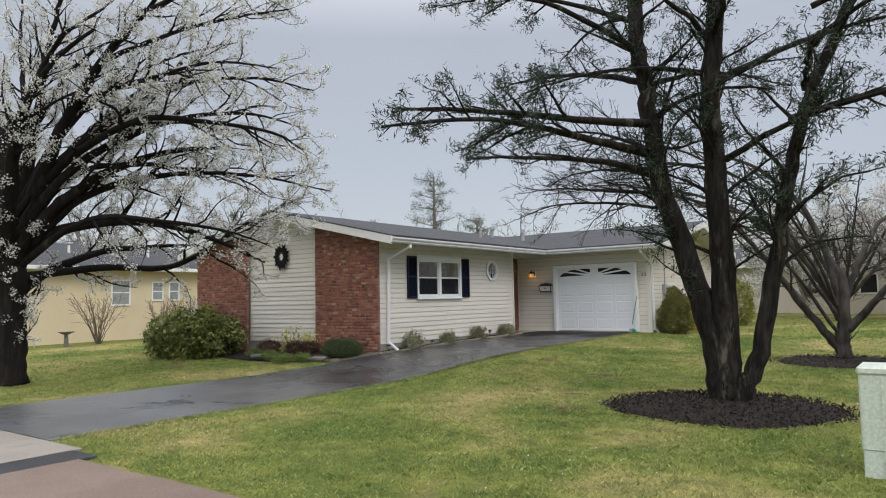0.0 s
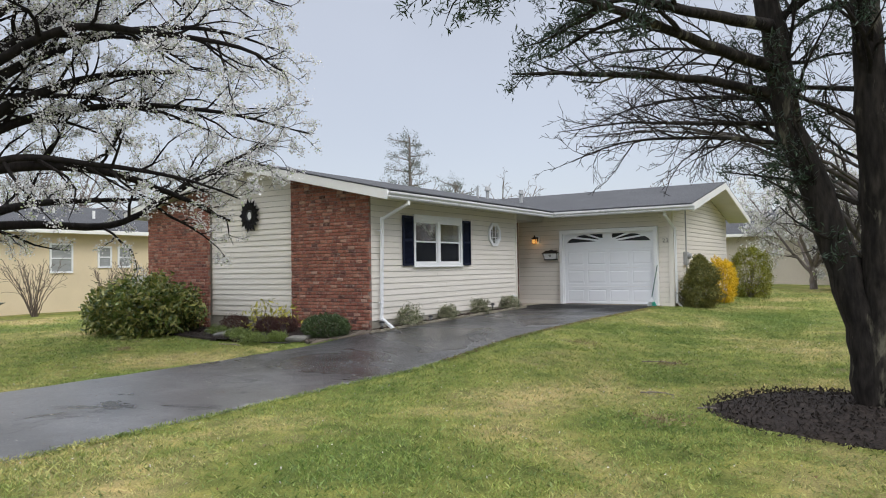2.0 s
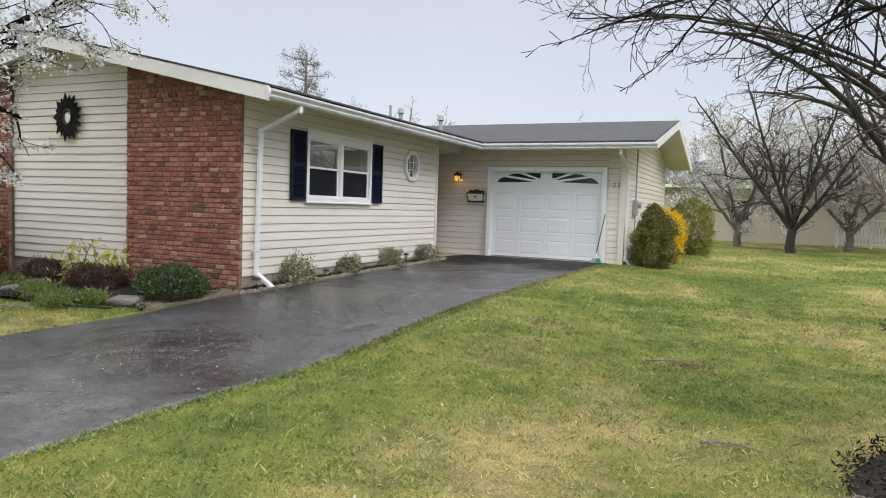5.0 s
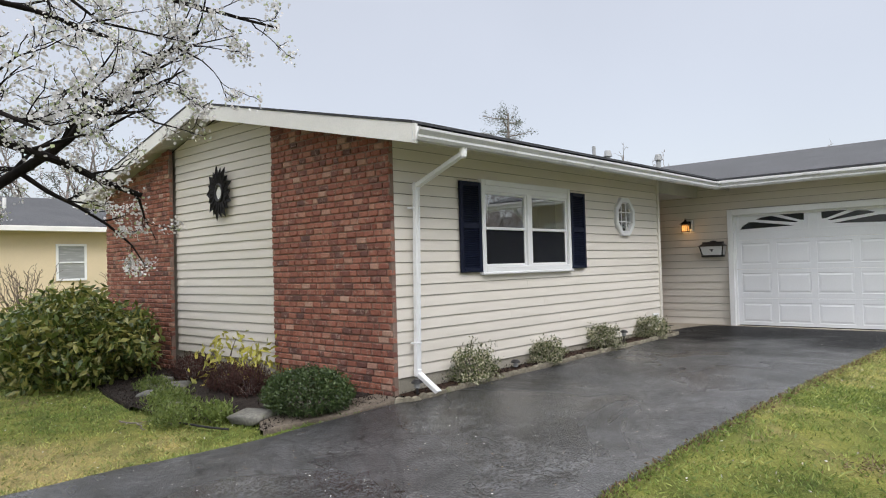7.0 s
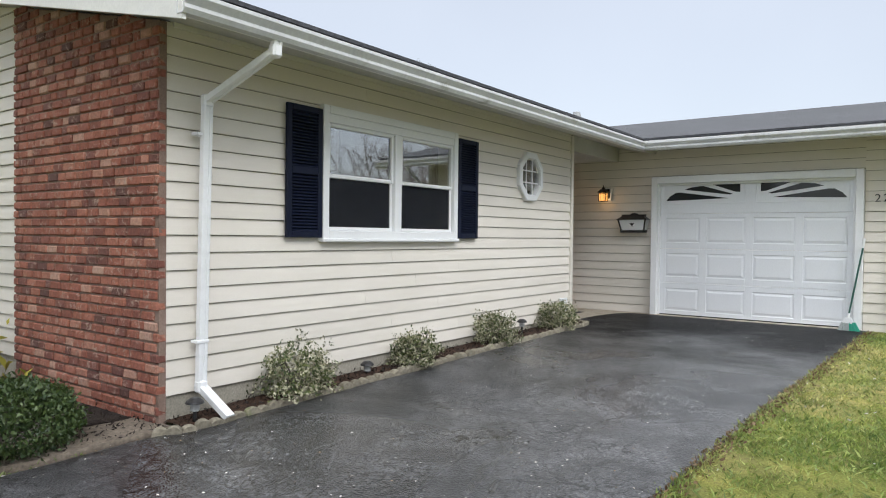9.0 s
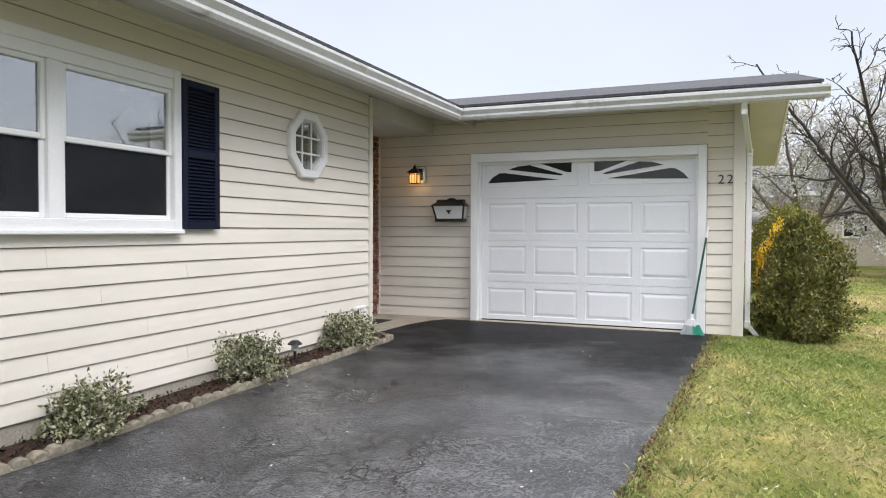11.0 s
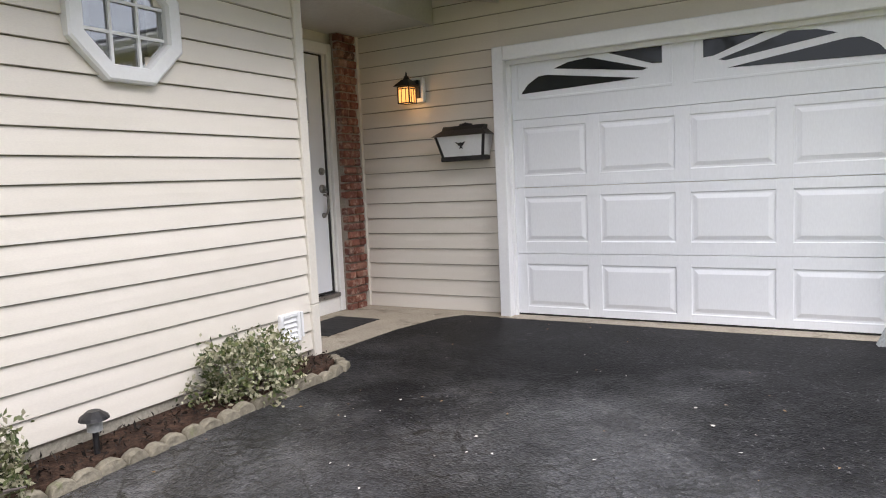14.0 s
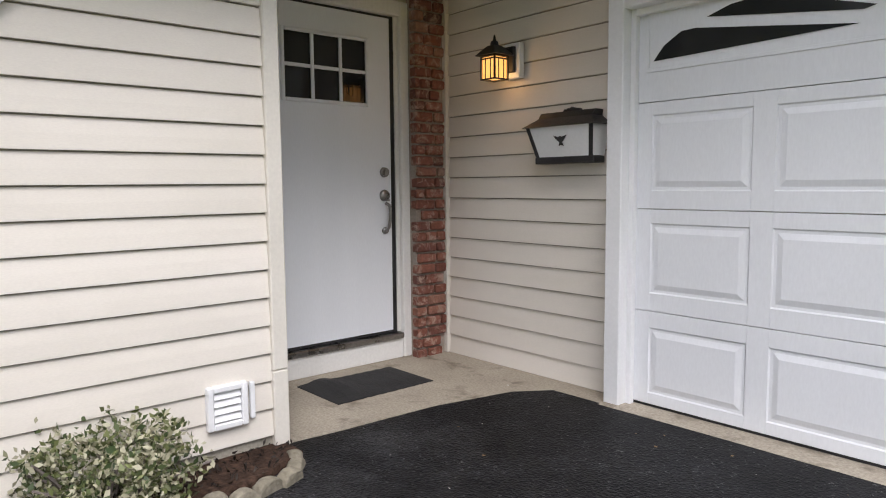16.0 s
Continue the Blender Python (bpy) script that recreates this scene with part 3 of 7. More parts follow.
G_RIGHT = eased([-20, 9, 13, 18, 22, 28, 34, 42, 80], [-0.43, -0.43, -0.37, -0.24, -0.12, -0.09, -0.09, -0.05, 0.1])


def gz(x, y):
    a, b = np.interp(y, YS, G_DRIVE), np.interp(y, YS, G_RIGHT)
    w = step(-6.9, -4.5, x)
    z = a * (1 - w) + b * w
    left = step(-12.5, -17.5, x)
    return z * (1 - left) + np.interp(y, [-20, 9, 14, 80], [-0.42, -0.38, -0.3, -0.2]) * left


def axis(near, step_near):
    lo, hi = near
    out, s, p = list(np.arange(lo, hi + 1e-6, step_near)), step_near, hi
    while p < 1500:
        s *= 1.45
        p += s
        out.append(p)
    s, p = step_near, lo
    while p > -1500:
        s *= 1.45
        p -= s
        out.insert(0, p)
    return np.array(out)


gx, gy = axis((-20, 4), 0.3), axis((0, 36), 0.3)
GX, GY = np.meshgrid(gx, gy)
rough = np.array([[noise.noise((x * 0.7, y * 0.7, 3.1)) for x in gx] for y in gy]) * 0.012
GZ = gz(GX, GY) + np.where((np.abs(GX) < 40) & (np.abs(GY) < 60), rough, 0)
gv = np.stack([GX, GY, GZ], -1).reshape(-1, 3)
nx = len(gx)
gf = [(j * nx + i, j * nx + i + 1, (j + 1) * nx + i + 1, (j + 1) * nx + i) for j in range(len(gy) - 1) for i in range(nx - 1)]
ground = link("ground", gv.tolist(), gf, M_LAWN, None, "patchy green spring lawn with dry yellowed spots", True)
tagged(ground, category="lawn", kind="structure")

D_RIGHT = lambda y: np.interp(y, [0, 4, 9, 10.2, 11.5, 15.3, 19.9, 22], [-7.9, -7.9, -7.85, -7.6, -7.42, -7.3, -7.03, -6.93])
D_LEFT = lambda y: np.interp(y, [0, 4, 8.5, 10.3, 11.5, 12.8, 13.4, 19.6, 19.9, 21.2, 22], [-11.7, -11.7, -11.6, -11.25, -10.8, -10.6, -10.42, -10.36, -10.80, -10.72, -10.4])


def wob(y, s):
    return 0.05 * noise.noise((y * 1.3, s, 0.2)) + 0.02 * noise.noise((y * 6.0, s, 4.2))


def drape(name, ya, yb, left, right, rows, cols, lift, material, edge=True):
    vs, fs = [], []
    for j in range(rows + 1):
        y = ya + (yb - ya) * j / rows
        l0, r0 = float(left(y)) + (wob(y, 1.0) if edge else 0), float(right(y)) + (wob(y, 7.0) if edge else 0)
        fr = [0, 0, 0.01, 0.03] + [k / cols for k in range(1, cols)] + [0.97, 0.99, 1, 1]
        for i, f in enumerate(fr):
            x = l0 + (r0 - l0) * f
            z = float(gz(x, y)) + (-0.06 if i in (0, len(fr) - 1) else min(lift, 0.014 + lift * 0.25) if i in (1, len(fr) - 2) else lift)
            vs.append((x, y, z + 0.004 * noise.noise((x * 0.9, y * 0.9, 9.0))))
    n = cols + 7
    for j in range(rows):
        for i in range(n - 1):
            fs.append((j * n + i, j * n + i + 1, (j + 1) * n + i + 1, (j + 1) * n + i))
    return link(name, vs, fs, material, None, "", True)


driveway = drape("driveway", 3.82, 21.50, D_LEFT, D_RIGHT, 130, 14, 0.028, M_ASPHALT)
tagged(driveway, "cracked black asphalt driveway, wet from rain", "driveway", kind="structure")
strip = drape("tar_strip", 1.75, 3.70, lambda y: -6.96, lambda y: -6.42, 8, 4, 0.03, M_TAR, False)
tagged(strip, "black tar strip across the pavement beside the apron", "strip", kind="structure")

pavement = thing("pavement", "pinkish concrete pavement slabs with open joints", "pavement", kind="structure")
apron = thing("apron", "worn pale concrete slabs where the drive crosses the pavement", "apron", kind="structure")
SLABS = [(-6.41 + 1.35 * k, -6.41 + 1.35 * (k + 1), 3.50, M_WALK, pavement) for k in range(12)]
SLABS += [(-6.97 - 1.24 * (k + 1), -6.97 - 1.24 * k, 3.81, M_APRON, apron) for k in range(4)]
SLABS += [(-11.94 - 1.35 * (k + 1), -11.94 - 1.35 * k, 3.50, M_WALK, pavement) for k in range(8)]
for x0, x1, y1, material, owner in SLABS:
    z = float(gz((x0 + x1) / 2, 2.5))
    box_part("slab", (x0 + 0.006, 1.75, z - 0.06), (x1 - 0.006, y1, z + 0.027), material, owner, 0.006)
road = drape("road", -9.0, -1.2, lambda y: -60, lambda y: 60, 4, 30, 0.02, M_ROAD, False)
tagged(road, "grey asphalt street behind the pavement", "road", kind="structure")

# ---- the house: walls ----
COURSE = 0.1315
RISE = 0.224
RIDGE_X, RIDGE_Z = -14.66, 3.70
EAVE_X = -10.04


def under_main(x):
    return RIDGE_Z - RISE * abs(x - RIDGE_X)


def under_garage(y):
    return 2.655 + RISE * (min(y, 50.6 - y) - 20.95)


def board(parent, place, z0, z1, b0, b1, t0, t1, name="siding_board"):
    """One clapboard: b0..b1 along its foot, t0..t1 along its top; place(u, out, z) gives the point."""
    pts = []
    for u0, u1, o, z in ((b0, b1, 0.0, z0), (b0, b1, 0.018, z0), (b0, b1, 0.018, z0 + 0.009), ((b0 + t0) / 2, (b1 + t1) / 2, 0.0125, (z0 + z1) / 2), (t0, t1, 0.003, z1), (t0, t1, 0.0, z1)):
        pts.append((place(u0, o, z), place(u1, o, z)))
    vs = [p for pair in pts for p in pair]
    fs = [(2 * k, 2 * k + 1, 2 * ((k + 1) % 6) + 1, 2 * ((k + 1) % 6)) for k in range(6)]
    fs += [(0, 2, 4, 6, 8, 10), (11, 9, 7, 5, 3, 1)]
    return link(name, vs, fs, M_SIDING, parent)


def clad(parent, place, u0, u1, z0, top, holes=(), joints=(), tall=COURSE):
    """Clapboards from u0 to u1, from z0 to top(u); holes are (ua, ub, za, zb), cut out; joints are places where lengths meet."""
    k = 0
    while True:
        za, zb = z0 + k * tall, z0 + (k + 1) * tall - 0.007
        k += 1
        zm = max(top(u0), top(u1), top((u0 + u1) / 2))
        if za > zm - 0.03:
            break
        spans = [(u0, u1)]
        for a, b, c, d in holes:
            if za < d - 0.02 and zb > c + 0.02:
                spans = [s for p, q in spans for s in ((p, min(q, a)), (max(p, b), q)) if s[1] - s[0] > 0.02]
        for p, q in spans:
            cut = [p] + [j + 0.4 * ((k * 7) % 5) for j in joints if p + 0.3 < j + 0.4 * ((k * 7) % 5) < q - 0.3] + [q]
            for s, e in zip(cut, cut[1:]):
                zz = min(zb, max(top(s), top(e), top((s + e) / 2)))
                if zz - za < 0.015:
                    continue
                def fit_in(lo, hi, z):
                    a, b = lo, hi
                    while top(a) < z - 0.002 and a < b - 0.01:
                        a += 0.01
                    while top(b) < z - 0.002 and b > a + 0.01:
                        b -= 0.01
                    return a, b
                f0, f1 = fit_in(s, e, za)
                g0, g1 = fit_in(s, e, zz)
                gap = 0.0012
                board(parent, place, za, zz, f0 + (gap if s > p else 0), f1 - (gap if e < q else 0), g0 + (gap if s > p else 0), g1 - (gap if e < q else 0))


# window wall, facing the drive (x = -10.70)
wall_east = boxes_part("wall_east", [((-10.87, 13.145, -0.25), (-10.72, 14.78, 2.79)), ((-10.87, 16.70, -0.25), (-10.72, 18.29, 2.78)), ((-10.87, 14.78, -0.25), (-10.72, 16.70, 1.29)),
    ((-10.87, 14.78, 2.36), (-10.72, 16.70, 2.78)), ((-10.87, 18.29, -0.25), (-10.72, 18.81, 1.83)), ((-10.87, 18.29, 2.34), (-10.72, 18.81, 2.78)), ((-10.87, 18.81, -0.25), (-10.72, 19.885, 2.78))], M_FOUND)
tagged(wall_east, "cream clapboard wall over a low block foundation", "wall", kind="structure")
OCT_Y, OCT_Z, OCT_R = 18.55, 2.085, 0.325
place_e = lambda u, o, z: (-10.718 + o, u, z)
Z_SIDE = 0.077
oh = []
kk = 0
while Z_SIDE + kk * COURSE < 2.8:
    za, zb = Z_SIDE + kk * COURSE, Z_SIDE + (kk + 1) * COURSE
    zc = (za + zb) / 2
    d = abs(zc - OCT_Z)
    if d < OCT_R - 0.045:
        hw = min(OCT_R, OCT_R * 1.414 - d - 0.05) - 0.06
        oh.append((OCT_Y - hw, OCT_Y + hw, za + 0.03, zb - 0.03))
    kk += 1
clad(wall_east, place_e, 13.16, 19.822, Z_SIDE, lambda u: 2.808, holes=[(14.74, 16.76, 1.24, 2.40), (19.525, 19.665, 0.205, 0.345)] + oh, joints=(15.3,))
for za, zb in ((0.012, 0.385), (0.388, 2.80)):
    box_part("corner_trim", (-10.74, 19.822, za), (-10.682, 19.90, zb), M_CREAM, wall_east, 0.006)

box_part("frieze", (-10.735, 13.215, 2.775), (-10.693, 19.818, 2.835), M_CREAM, wall_east, 0.003)

# gable wall with two brick piers (y = 13.1)
wall_south = thing("wall_south", "gable wall of cream clapboard between two red brick piers", "wall", kind="structure")
bm = bmesh.new()
ring = [(x, 13.22, z) for x, z in ((-18.62, -0.3), (-10.88, -0.3), (-10.88, under_main(-10.88) - 0.02), (RIDGE_X, RIDGE_Z - 0.02), (-18.62, under_main(-18.62) - 0.02))]
prism(bm, ring, (0, 0.14, 0))
part("wall_core", bm, M_FOUND, wall_south)
clad(wall_south, lambda u, o, z: (u, 13.215 - o, z), -15.98, -13.03, Z_SIDE, lambda u: under_main(u) - 0.01)


def brick_pier(parent, place, u0, u1, z0, top, seed, singles, material):
    """Running-bond bricks on a mortar bed; those whose foot lies below singles are objects of their own, the rest one mesh."""
    rng = random.Random(seed)
    meshes = []
    for ln in (0.165, 0.155, 0.085):
        for v in range(3):
            bm = bmesh.new()
            add_box(bm, (-ln / 2, -0.042, 0), (ln / 2, 0.03, 0.0635), 0.009)
            for vt in bm.verts:
                vt.co += Vector((rng.uniform(-1, 1) * 0.002, rng.uniform(-1, 1) * 0.003, rng.uniform(-1, 1) * 0.0018))
            bmesh.ops.recalc_face_normals(bm, faces=bm.faces[:])
            me = bpy.data.meshes.new("brick")
            bm.to_mesh(me)
            bm.free()
            me.materials.append(material)
            meshes.append((ln, me))
    rest_v, rest_f, count, row, z = [], [], 0, 0, z0
    ax = (Vector(place(1, 0, 0)) - Vector(place(0, 0, 0))).normalized()
    out = (Vector(place(0, 1, 0)) - Vector(place(0, 0, 0))).normalized()
    rot = Matrix((ax, -out, Vector((0, 0, 1)))).transposed().to_4x4()
    zmax = max(top(u0), top(u1))
    while z < zmax:
        u = u0 - (0.083 if row % 2 else 0.0)
        while u < u1:
            wide = rng.choice((0.165, 0.165, 0.16, 0.175, 0.15, 0.125, 0.088))
            a, b = max(u, u0 + rng.uniform(0, 0.004)), min(u + wide, u1 - rng.uniform(0, 0.004))
            if b - a > 0.04 and z + 0.03 < min(top(a), top(b)):
                half = b - a < 0.115
                ln, me = meshes[(6 if half else rng.choice((0, 3))) + rng.randrange(3)]
                proud = rng.uniform(-0.004, 0.006)
                m = Matrix.Translation(place((a + b) / 2, proud, z)) @ rot @ Matrix.Rotation(rng.uniform(-0.014, 0.014), 4, "Y") @ Matrix.Diagonal(((b - a) / ln * 0.985, 1, 1, 1))
                if z < singles and count < 300:
                    ob = new("brick", me)
                    ob.parent = parent
                    ob.matrix_basis = m
                    count += 1
                else:
                    base = len(rest_v)
                    rest_v += [m @ v.co for v in me.vertices]
                    rest_f += [tuple(base + i for i in f.vertices) for f in me.polygons]
            u += wide + 0.012
        z += 0.0765
        row += 1
    if rest_v:
        tagged(link("upper_brickwork", rest_v, rest_f, material, parent), kind="stuff")


def pier_bed(parent, place, u0, u1, z0, top, depth=0.075, material=None):
    bm = bmesh.new()
    ring = [place(u0, 0, z0), place(u1, 0, z0), place(u1, 0, top(u1)), place(u0, 0, top(u0))]
    back = Vector(place(0, -depth, 0)) - Vector(place(0, 0, 0))
    prism(bm, ring, back)
    part("mortar_bed", bm, material or M_MORTAR, parent)


pier_place = lambda u, o, z: (u, 13.128 - o, z)
PIERS = [(wall_south, pier_place, -13.03, -10.69, -0.21, lambda u: under_main(u) - 0.015, 3, 1.75, M_BRICK), (wall_south, pier_place, -18.55, -15.985, -0.3, lambda u: under_main(u) - 0.015, 4, 0.0, M_BRICK)]
for w, pl, a, b, z0, tp, sd, sg, bk in PIERS:
    pier_bed(w, lambda u, o, z, pl=pl: pl(u, o + 0.028, z), a + 0.012, b - 0.004, z0, tp, 0.057)

# porch: door wall, return wall, brick column, slab, ceiling
PX = -11.68
wall_porch = boxes_part("wall_porch", [((-11.86, 19.74, 0.0), (PX, 20.30, 2.62)), ((-11.86, 20.30, 2.50), (PX, 21.46, 2.62)), ((-11.86, 21.46, 0.0), (PX, 21.9, 2.62))], M_CREAM, None, 0.0)
tagged(wall_porch, "entry wall set back from the drive", "wall", kind="structure")
wall_return = box_part("wall_return", (-11.675, 19.70, 0.0), (-10.745, 19.885, 2.6), M_CREAM, None, 0.003)
tagged(wall_return, "plain cream side wall of the porch", "wall", kind="structure")
column = thing("brick_column", "narrow red brick column beside the entry door", "column", kind="structure")
col_place = lambda u, o, z: (-11.585 + o, u, z)
pier_bed(column, lambda u, o, z: col_place(u, o + 0.016, z), 21.40, 21.66, 0.0, lambda u: 2.6, 0.08, M_MORTAR_PALE)
PIERS.append((column, col_place, 21.39, 21.66, 0.005, lambda u: 2.6, 5, 3.0, M_BRICK_USED))
bm = bmesh.new()
prism(bm, [(-11.68, 19.89, -0.12), (-10.74, 19.905, -0.12), (-10.70, 20.2, -0.12), (-10.66, 20.8, -0.12), (-10.55, 21.3, -0.12), (-10.40, 21.503, -0.12), (-10.062, 21.503, -0.12), (-10.062, 21.68, -0.12), (-11.68, 21.68, -0.12)], (0, 0, 0.135))
porch_slab = part("porch_slab", bm, M_CONC)
tagged(porch_slab, "stained tan concrete porch slab", "porch", kind="structure")
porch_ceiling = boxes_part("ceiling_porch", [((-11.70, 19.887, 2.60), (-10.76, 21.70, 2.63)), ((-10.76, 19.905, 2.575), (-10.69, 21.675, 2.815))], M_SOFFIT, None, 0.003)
tagged(porch_ceiling, "pale grey porch ceiling and boxed beam", "ceiling", kind="structure")

# garage front (y = 21.68)
GY0 = 21.68
wall_garage = boxes_part("wall_garage", [((-11.70, GY0 + 0.02, -0.2), (-9.99, GY0 + 0.16, 2.80)), ((-9.99, GY0 + 0.02, 2.20), (-7.13, GY0 + 0.16, 2.80)), ((-7.13, GY0 + 0.02, -0.2), (-6.66, GY0 + 0.16, 2.80))], M_FOUND)
tagged(wall_garage, "cream clapboard garage front", "wall", kind="structure")
place_g = lambda u, o, z: (u, GY0 + 0.018 - o, z)
clad(wall_garage, place_g, -11.555, -10.065, 0.0065, lambda u: 2.81, tall=0.1435)
clad(wall_garage, place_g, -10.065, -7.05, 0.0065 + 15 * 0.1435, lambda u: 2.81, holes=[(-10.07, -7.04, 2.1, 2.28)], tall=0.1435)
clad(wall_garage, place_g, -7.05, -6.76, -0.0365, lambda u: 2.81, tall=0.1435)
bm = bmesh.new()
add_box(bm, (-6.762, GY0 - 0.035, -0.05), (-6.63, GY0 + 0.10, 2.80), 0.006)
part("corner_trim", bm, M_CREAM, wall_garage)
bm = bmesh.new()
add_box(bm, (-11.60, GY0 - 0.022, 0.016), (-11.535, GY0 + 0.02, 2.6), 0.003)
part("inner_corner_trim", bm, M_CREAM, wall_garage)

box_part("frieze", (-11.5, GY0 - 0.012, 2.785), (-6.77, GY0 + 0.03, 2.84), M_CREAM, wall_garage, 0.003)

# garage side, a gable facing the lawn (x = -6.63)
wall_side = thing("wall_garage_side", "cream clapboard gable end of the garage", "wall", kind="structure")
bm = bmesh.new()
prism(bm, [(-6.66, y, z) for y, z in ((21.84, -0.3), (28.9, -0.3), (28.9, under_garage(28.9) - 0.02), (25.3, under_garage(25.3) - 0.02), (21.84, under_garage(21.84) - 0.02))], (-0.14, 0, 0))
part("wall_core", bm, M_FOUND, wall_side)
clad(wall_side, lambda u, o, z: (-6.655 + o, u, z), 21.79, 28.9, 0.06, lambda u: under_garage(u) - 0.01, joints=(24.0,))

# hidden sides close the house
wall_back = boxes_part("wall_back", [((-18.62, 28.9, -0.3), (-6.66, 29.04, 2.7)), ((-18.76, 13.36, -0.3), (-18.62, 28.9, 2.7))], M_SIDING)
tagged(wall_back, "plain rear walls of the house", "wall", kind="structure")


def roof_slab(name, top_ring, thick, material, label):
    bm = bmesh.new()
    prism(bm, top_ring, (0, 0, -thick))
    ob = part(name, bm, material)
    return tagged(ob, label, "roof", kind="structure")


zm = lambda x: under_main(x) + 0.19
zg = lambda y: under_garage(y) + 0.19
RX, EX, FY = RIDGE_X, EAVE_X, 12.80
roof_main = roof_slab("roof_main", [(x, y, zm(x)) for x, y in ((RX, FY), (EX + 0.03, FY), (EX + 0.03, 20.92), (-14.39, 25.3), (RX, 25.3))], 0.03, M_SHINGLE, "low dark grey asphalt shingle roof")
roof_left = roof_slab("roof_main_rear", [(x, y, zm(x)) for x, y in ((RX, FY), (RX, 29.6), (-19.25, 29.6), (-19.25, FY))], 0.03, M_SHINGLE, "dark grey shingle roof slope")
roof_garage = roof_slab("roof_garage", [(x, y, zg(y)) for x, y in ((EX + 0.03, 20.92), (-5.90, 20.92), (-5.90, 25.3), (-14.39, 25.3))], 0.03, M_SHINGLE, "dark grey shingle roof over the garage")
roof_rear = roof_slab("roof_garage_rear", [(x, y, zg(y)) for x, y in ((RX, 25.3), (-5.90, 25.3), (-5.90, 29.6), (RX, 29.6))], 0.03, M_SHINGLE, "dark grey shingle roof slope at the back")

# soffits under the overhangs: grooved panels
soffit = thing("soffit", "pale grey ribbed soffit boards under the eaves", "soffit", kind="structure")


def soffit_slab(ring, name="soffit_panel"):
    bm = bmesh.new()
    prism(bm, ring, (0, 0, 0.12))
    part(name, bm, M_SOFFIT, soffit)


y = 12.84
while y < 21.66:
    y2 = min(y + 0.30, 21.67)
    soffit_slab([(x, yy, under_main(x)) for x, yy in ((-10.72, y), (EX, y), (EX, y2 - 0.004), (-10.72, y2 - 0.004))])
    y = y2
x = EX + 0.005
while x < -5.95:
    x2 = min(x + 0.30, -5.92)
    soffit_slab([(xx, yy, under_garage(yy) - 0.001) for xx, yy in ((x, 20.95), (x2 - 0.004, 20.95), (x2 - 0.004, 21.68), (x, 21.68))])
    x = x2
for xa, xb in ((-19.2, RX), (RX, -10.72)):
    x = xa
    while x < xb - 0.01:
        x2 = min(x + 0.30, xb)
        soffit_slab([(xx, yy, under_main(xx)) for xx, yy in ((x, 12.84), (x2 - 0.004, 12.84), (x2 - 0.004, 13.22), (x, 13.22))])
        x = x2
for ya, yb in ((21.69, 25.3), (25.3, 29.5)):
    y = ya
    while y < yb - 0.01:
        y2 = min(y + 0.30, yb)
        soffit_slab([(xx, yy, under_garage(yy)) for xx, yy in ((-6.64, y), (-5.93, y), (-5.93, y2 - 0.004), (-6.64, y2 - 0.004))])
        y = y2

# rake boards and fascia
fascia = thing("fascia", "white painted rake and fascia boards", "fascia", kind="structure")


def slant_board(p, q, deep, out, name):
    """A board whose top edge runs from p to q."""
    bm = bmesh.new()
    p, q = Vector(p), Vector(q)
    prism(bm, [p, q, q - Vector((0, 0, deep)), p - Vector((0, 0, deep))], out)
    part(name, bm, M_TRIM, fascia)


slant_board((RX, FY + 0.035, zm(RX) - 0.03), (-9.97, FY + 0.035, zm(-9.97) - 0.03), 0.205, (0, -0.03, 0), "rake_board")
slant_board((-19.22, FY + 0.035, zm(-19.22) - 0.03), (RX, FY + 0.035, zm(RX) - 0.03), 0.205, (0, -0.03, 0), "rake_board")
slant_board((-5.925, 20.9, zg(20.9) - 0.03), (-5.925, 25.3, zg(25.3) - 0.03), 0.205, (0.03, 0, 0), "rake_board")
slant_board((-5.925, 25.3, zg(25.3) - 0.03), (-5.925, 29.6, zg(29.6) - 0.03), 0.205, (0.03, 0, 0), "rake_board")
slant_board((EX - 0.001, 12.84, 2.80), (EX - 0.001, 20.93, 2.80), 0.16, (0.02, 0, 0), "fascia_board")
slant_board((EX + 0.02, 20.95, 2.80), (-5.93, 20.95, 2.80), 0.16, (0, -0.02, 0), "fascia_board")
slant_board((-19.23, 12.84, 2.82), (-19.23, 29.5, 2.82), 0.16, (-0.02, 0, 0), "fascia_board")

# gutters: an open trough with an ogee front
gutter = thing("gutter", "white aluminium gutter along the eaves", "gutter", kind="structure")
PROF = [(0.0, 0.12), (0.0, 0.0), (0.065, 0.0), (0.085, 0.03), (0.082, 0.055), (0.115, 0.10), (0.115, 0.125), (0.10, 0.125), (0.10, 0.105), (0.07, 0.058), (0.072, 0.035), (0.06, 0.008), (0.006, 0.008), (0.006, 0.12)]


def trough(p, q, out, cut_p, cut_q, name="trough"):
    """Sweeps the gutter's profile from p to q; cut_p and cut_q shift each end with the profile's depth, for mitres."""
    p, q, out = Vector(p), Vector(q), Vector(out)
    along = (q - p).normalized()
    a = [p + out * o + along * (cut_p * o) + Vector((0, 0, z)) for o, z in PROF]
    b = [q + out * o + along * (cut_q * o) + Vector((0, 0, z)) for o, z in PROF]
    n = len(PROF)
    fs = [(k, (k + 1) % n, n + (k + 1) % n, n + k) for k in range(n)]
    fs += [tuple(range(n))[::-1], tuple(range(n, 2 * n))]
    link(name, a + b, fs, M_GUTTER, gutter)


trough((EX + 0.021, 12.80, 2.64), (EX + 0.021, 20.928, 2.64), (1, 0, 0), 0, -1)
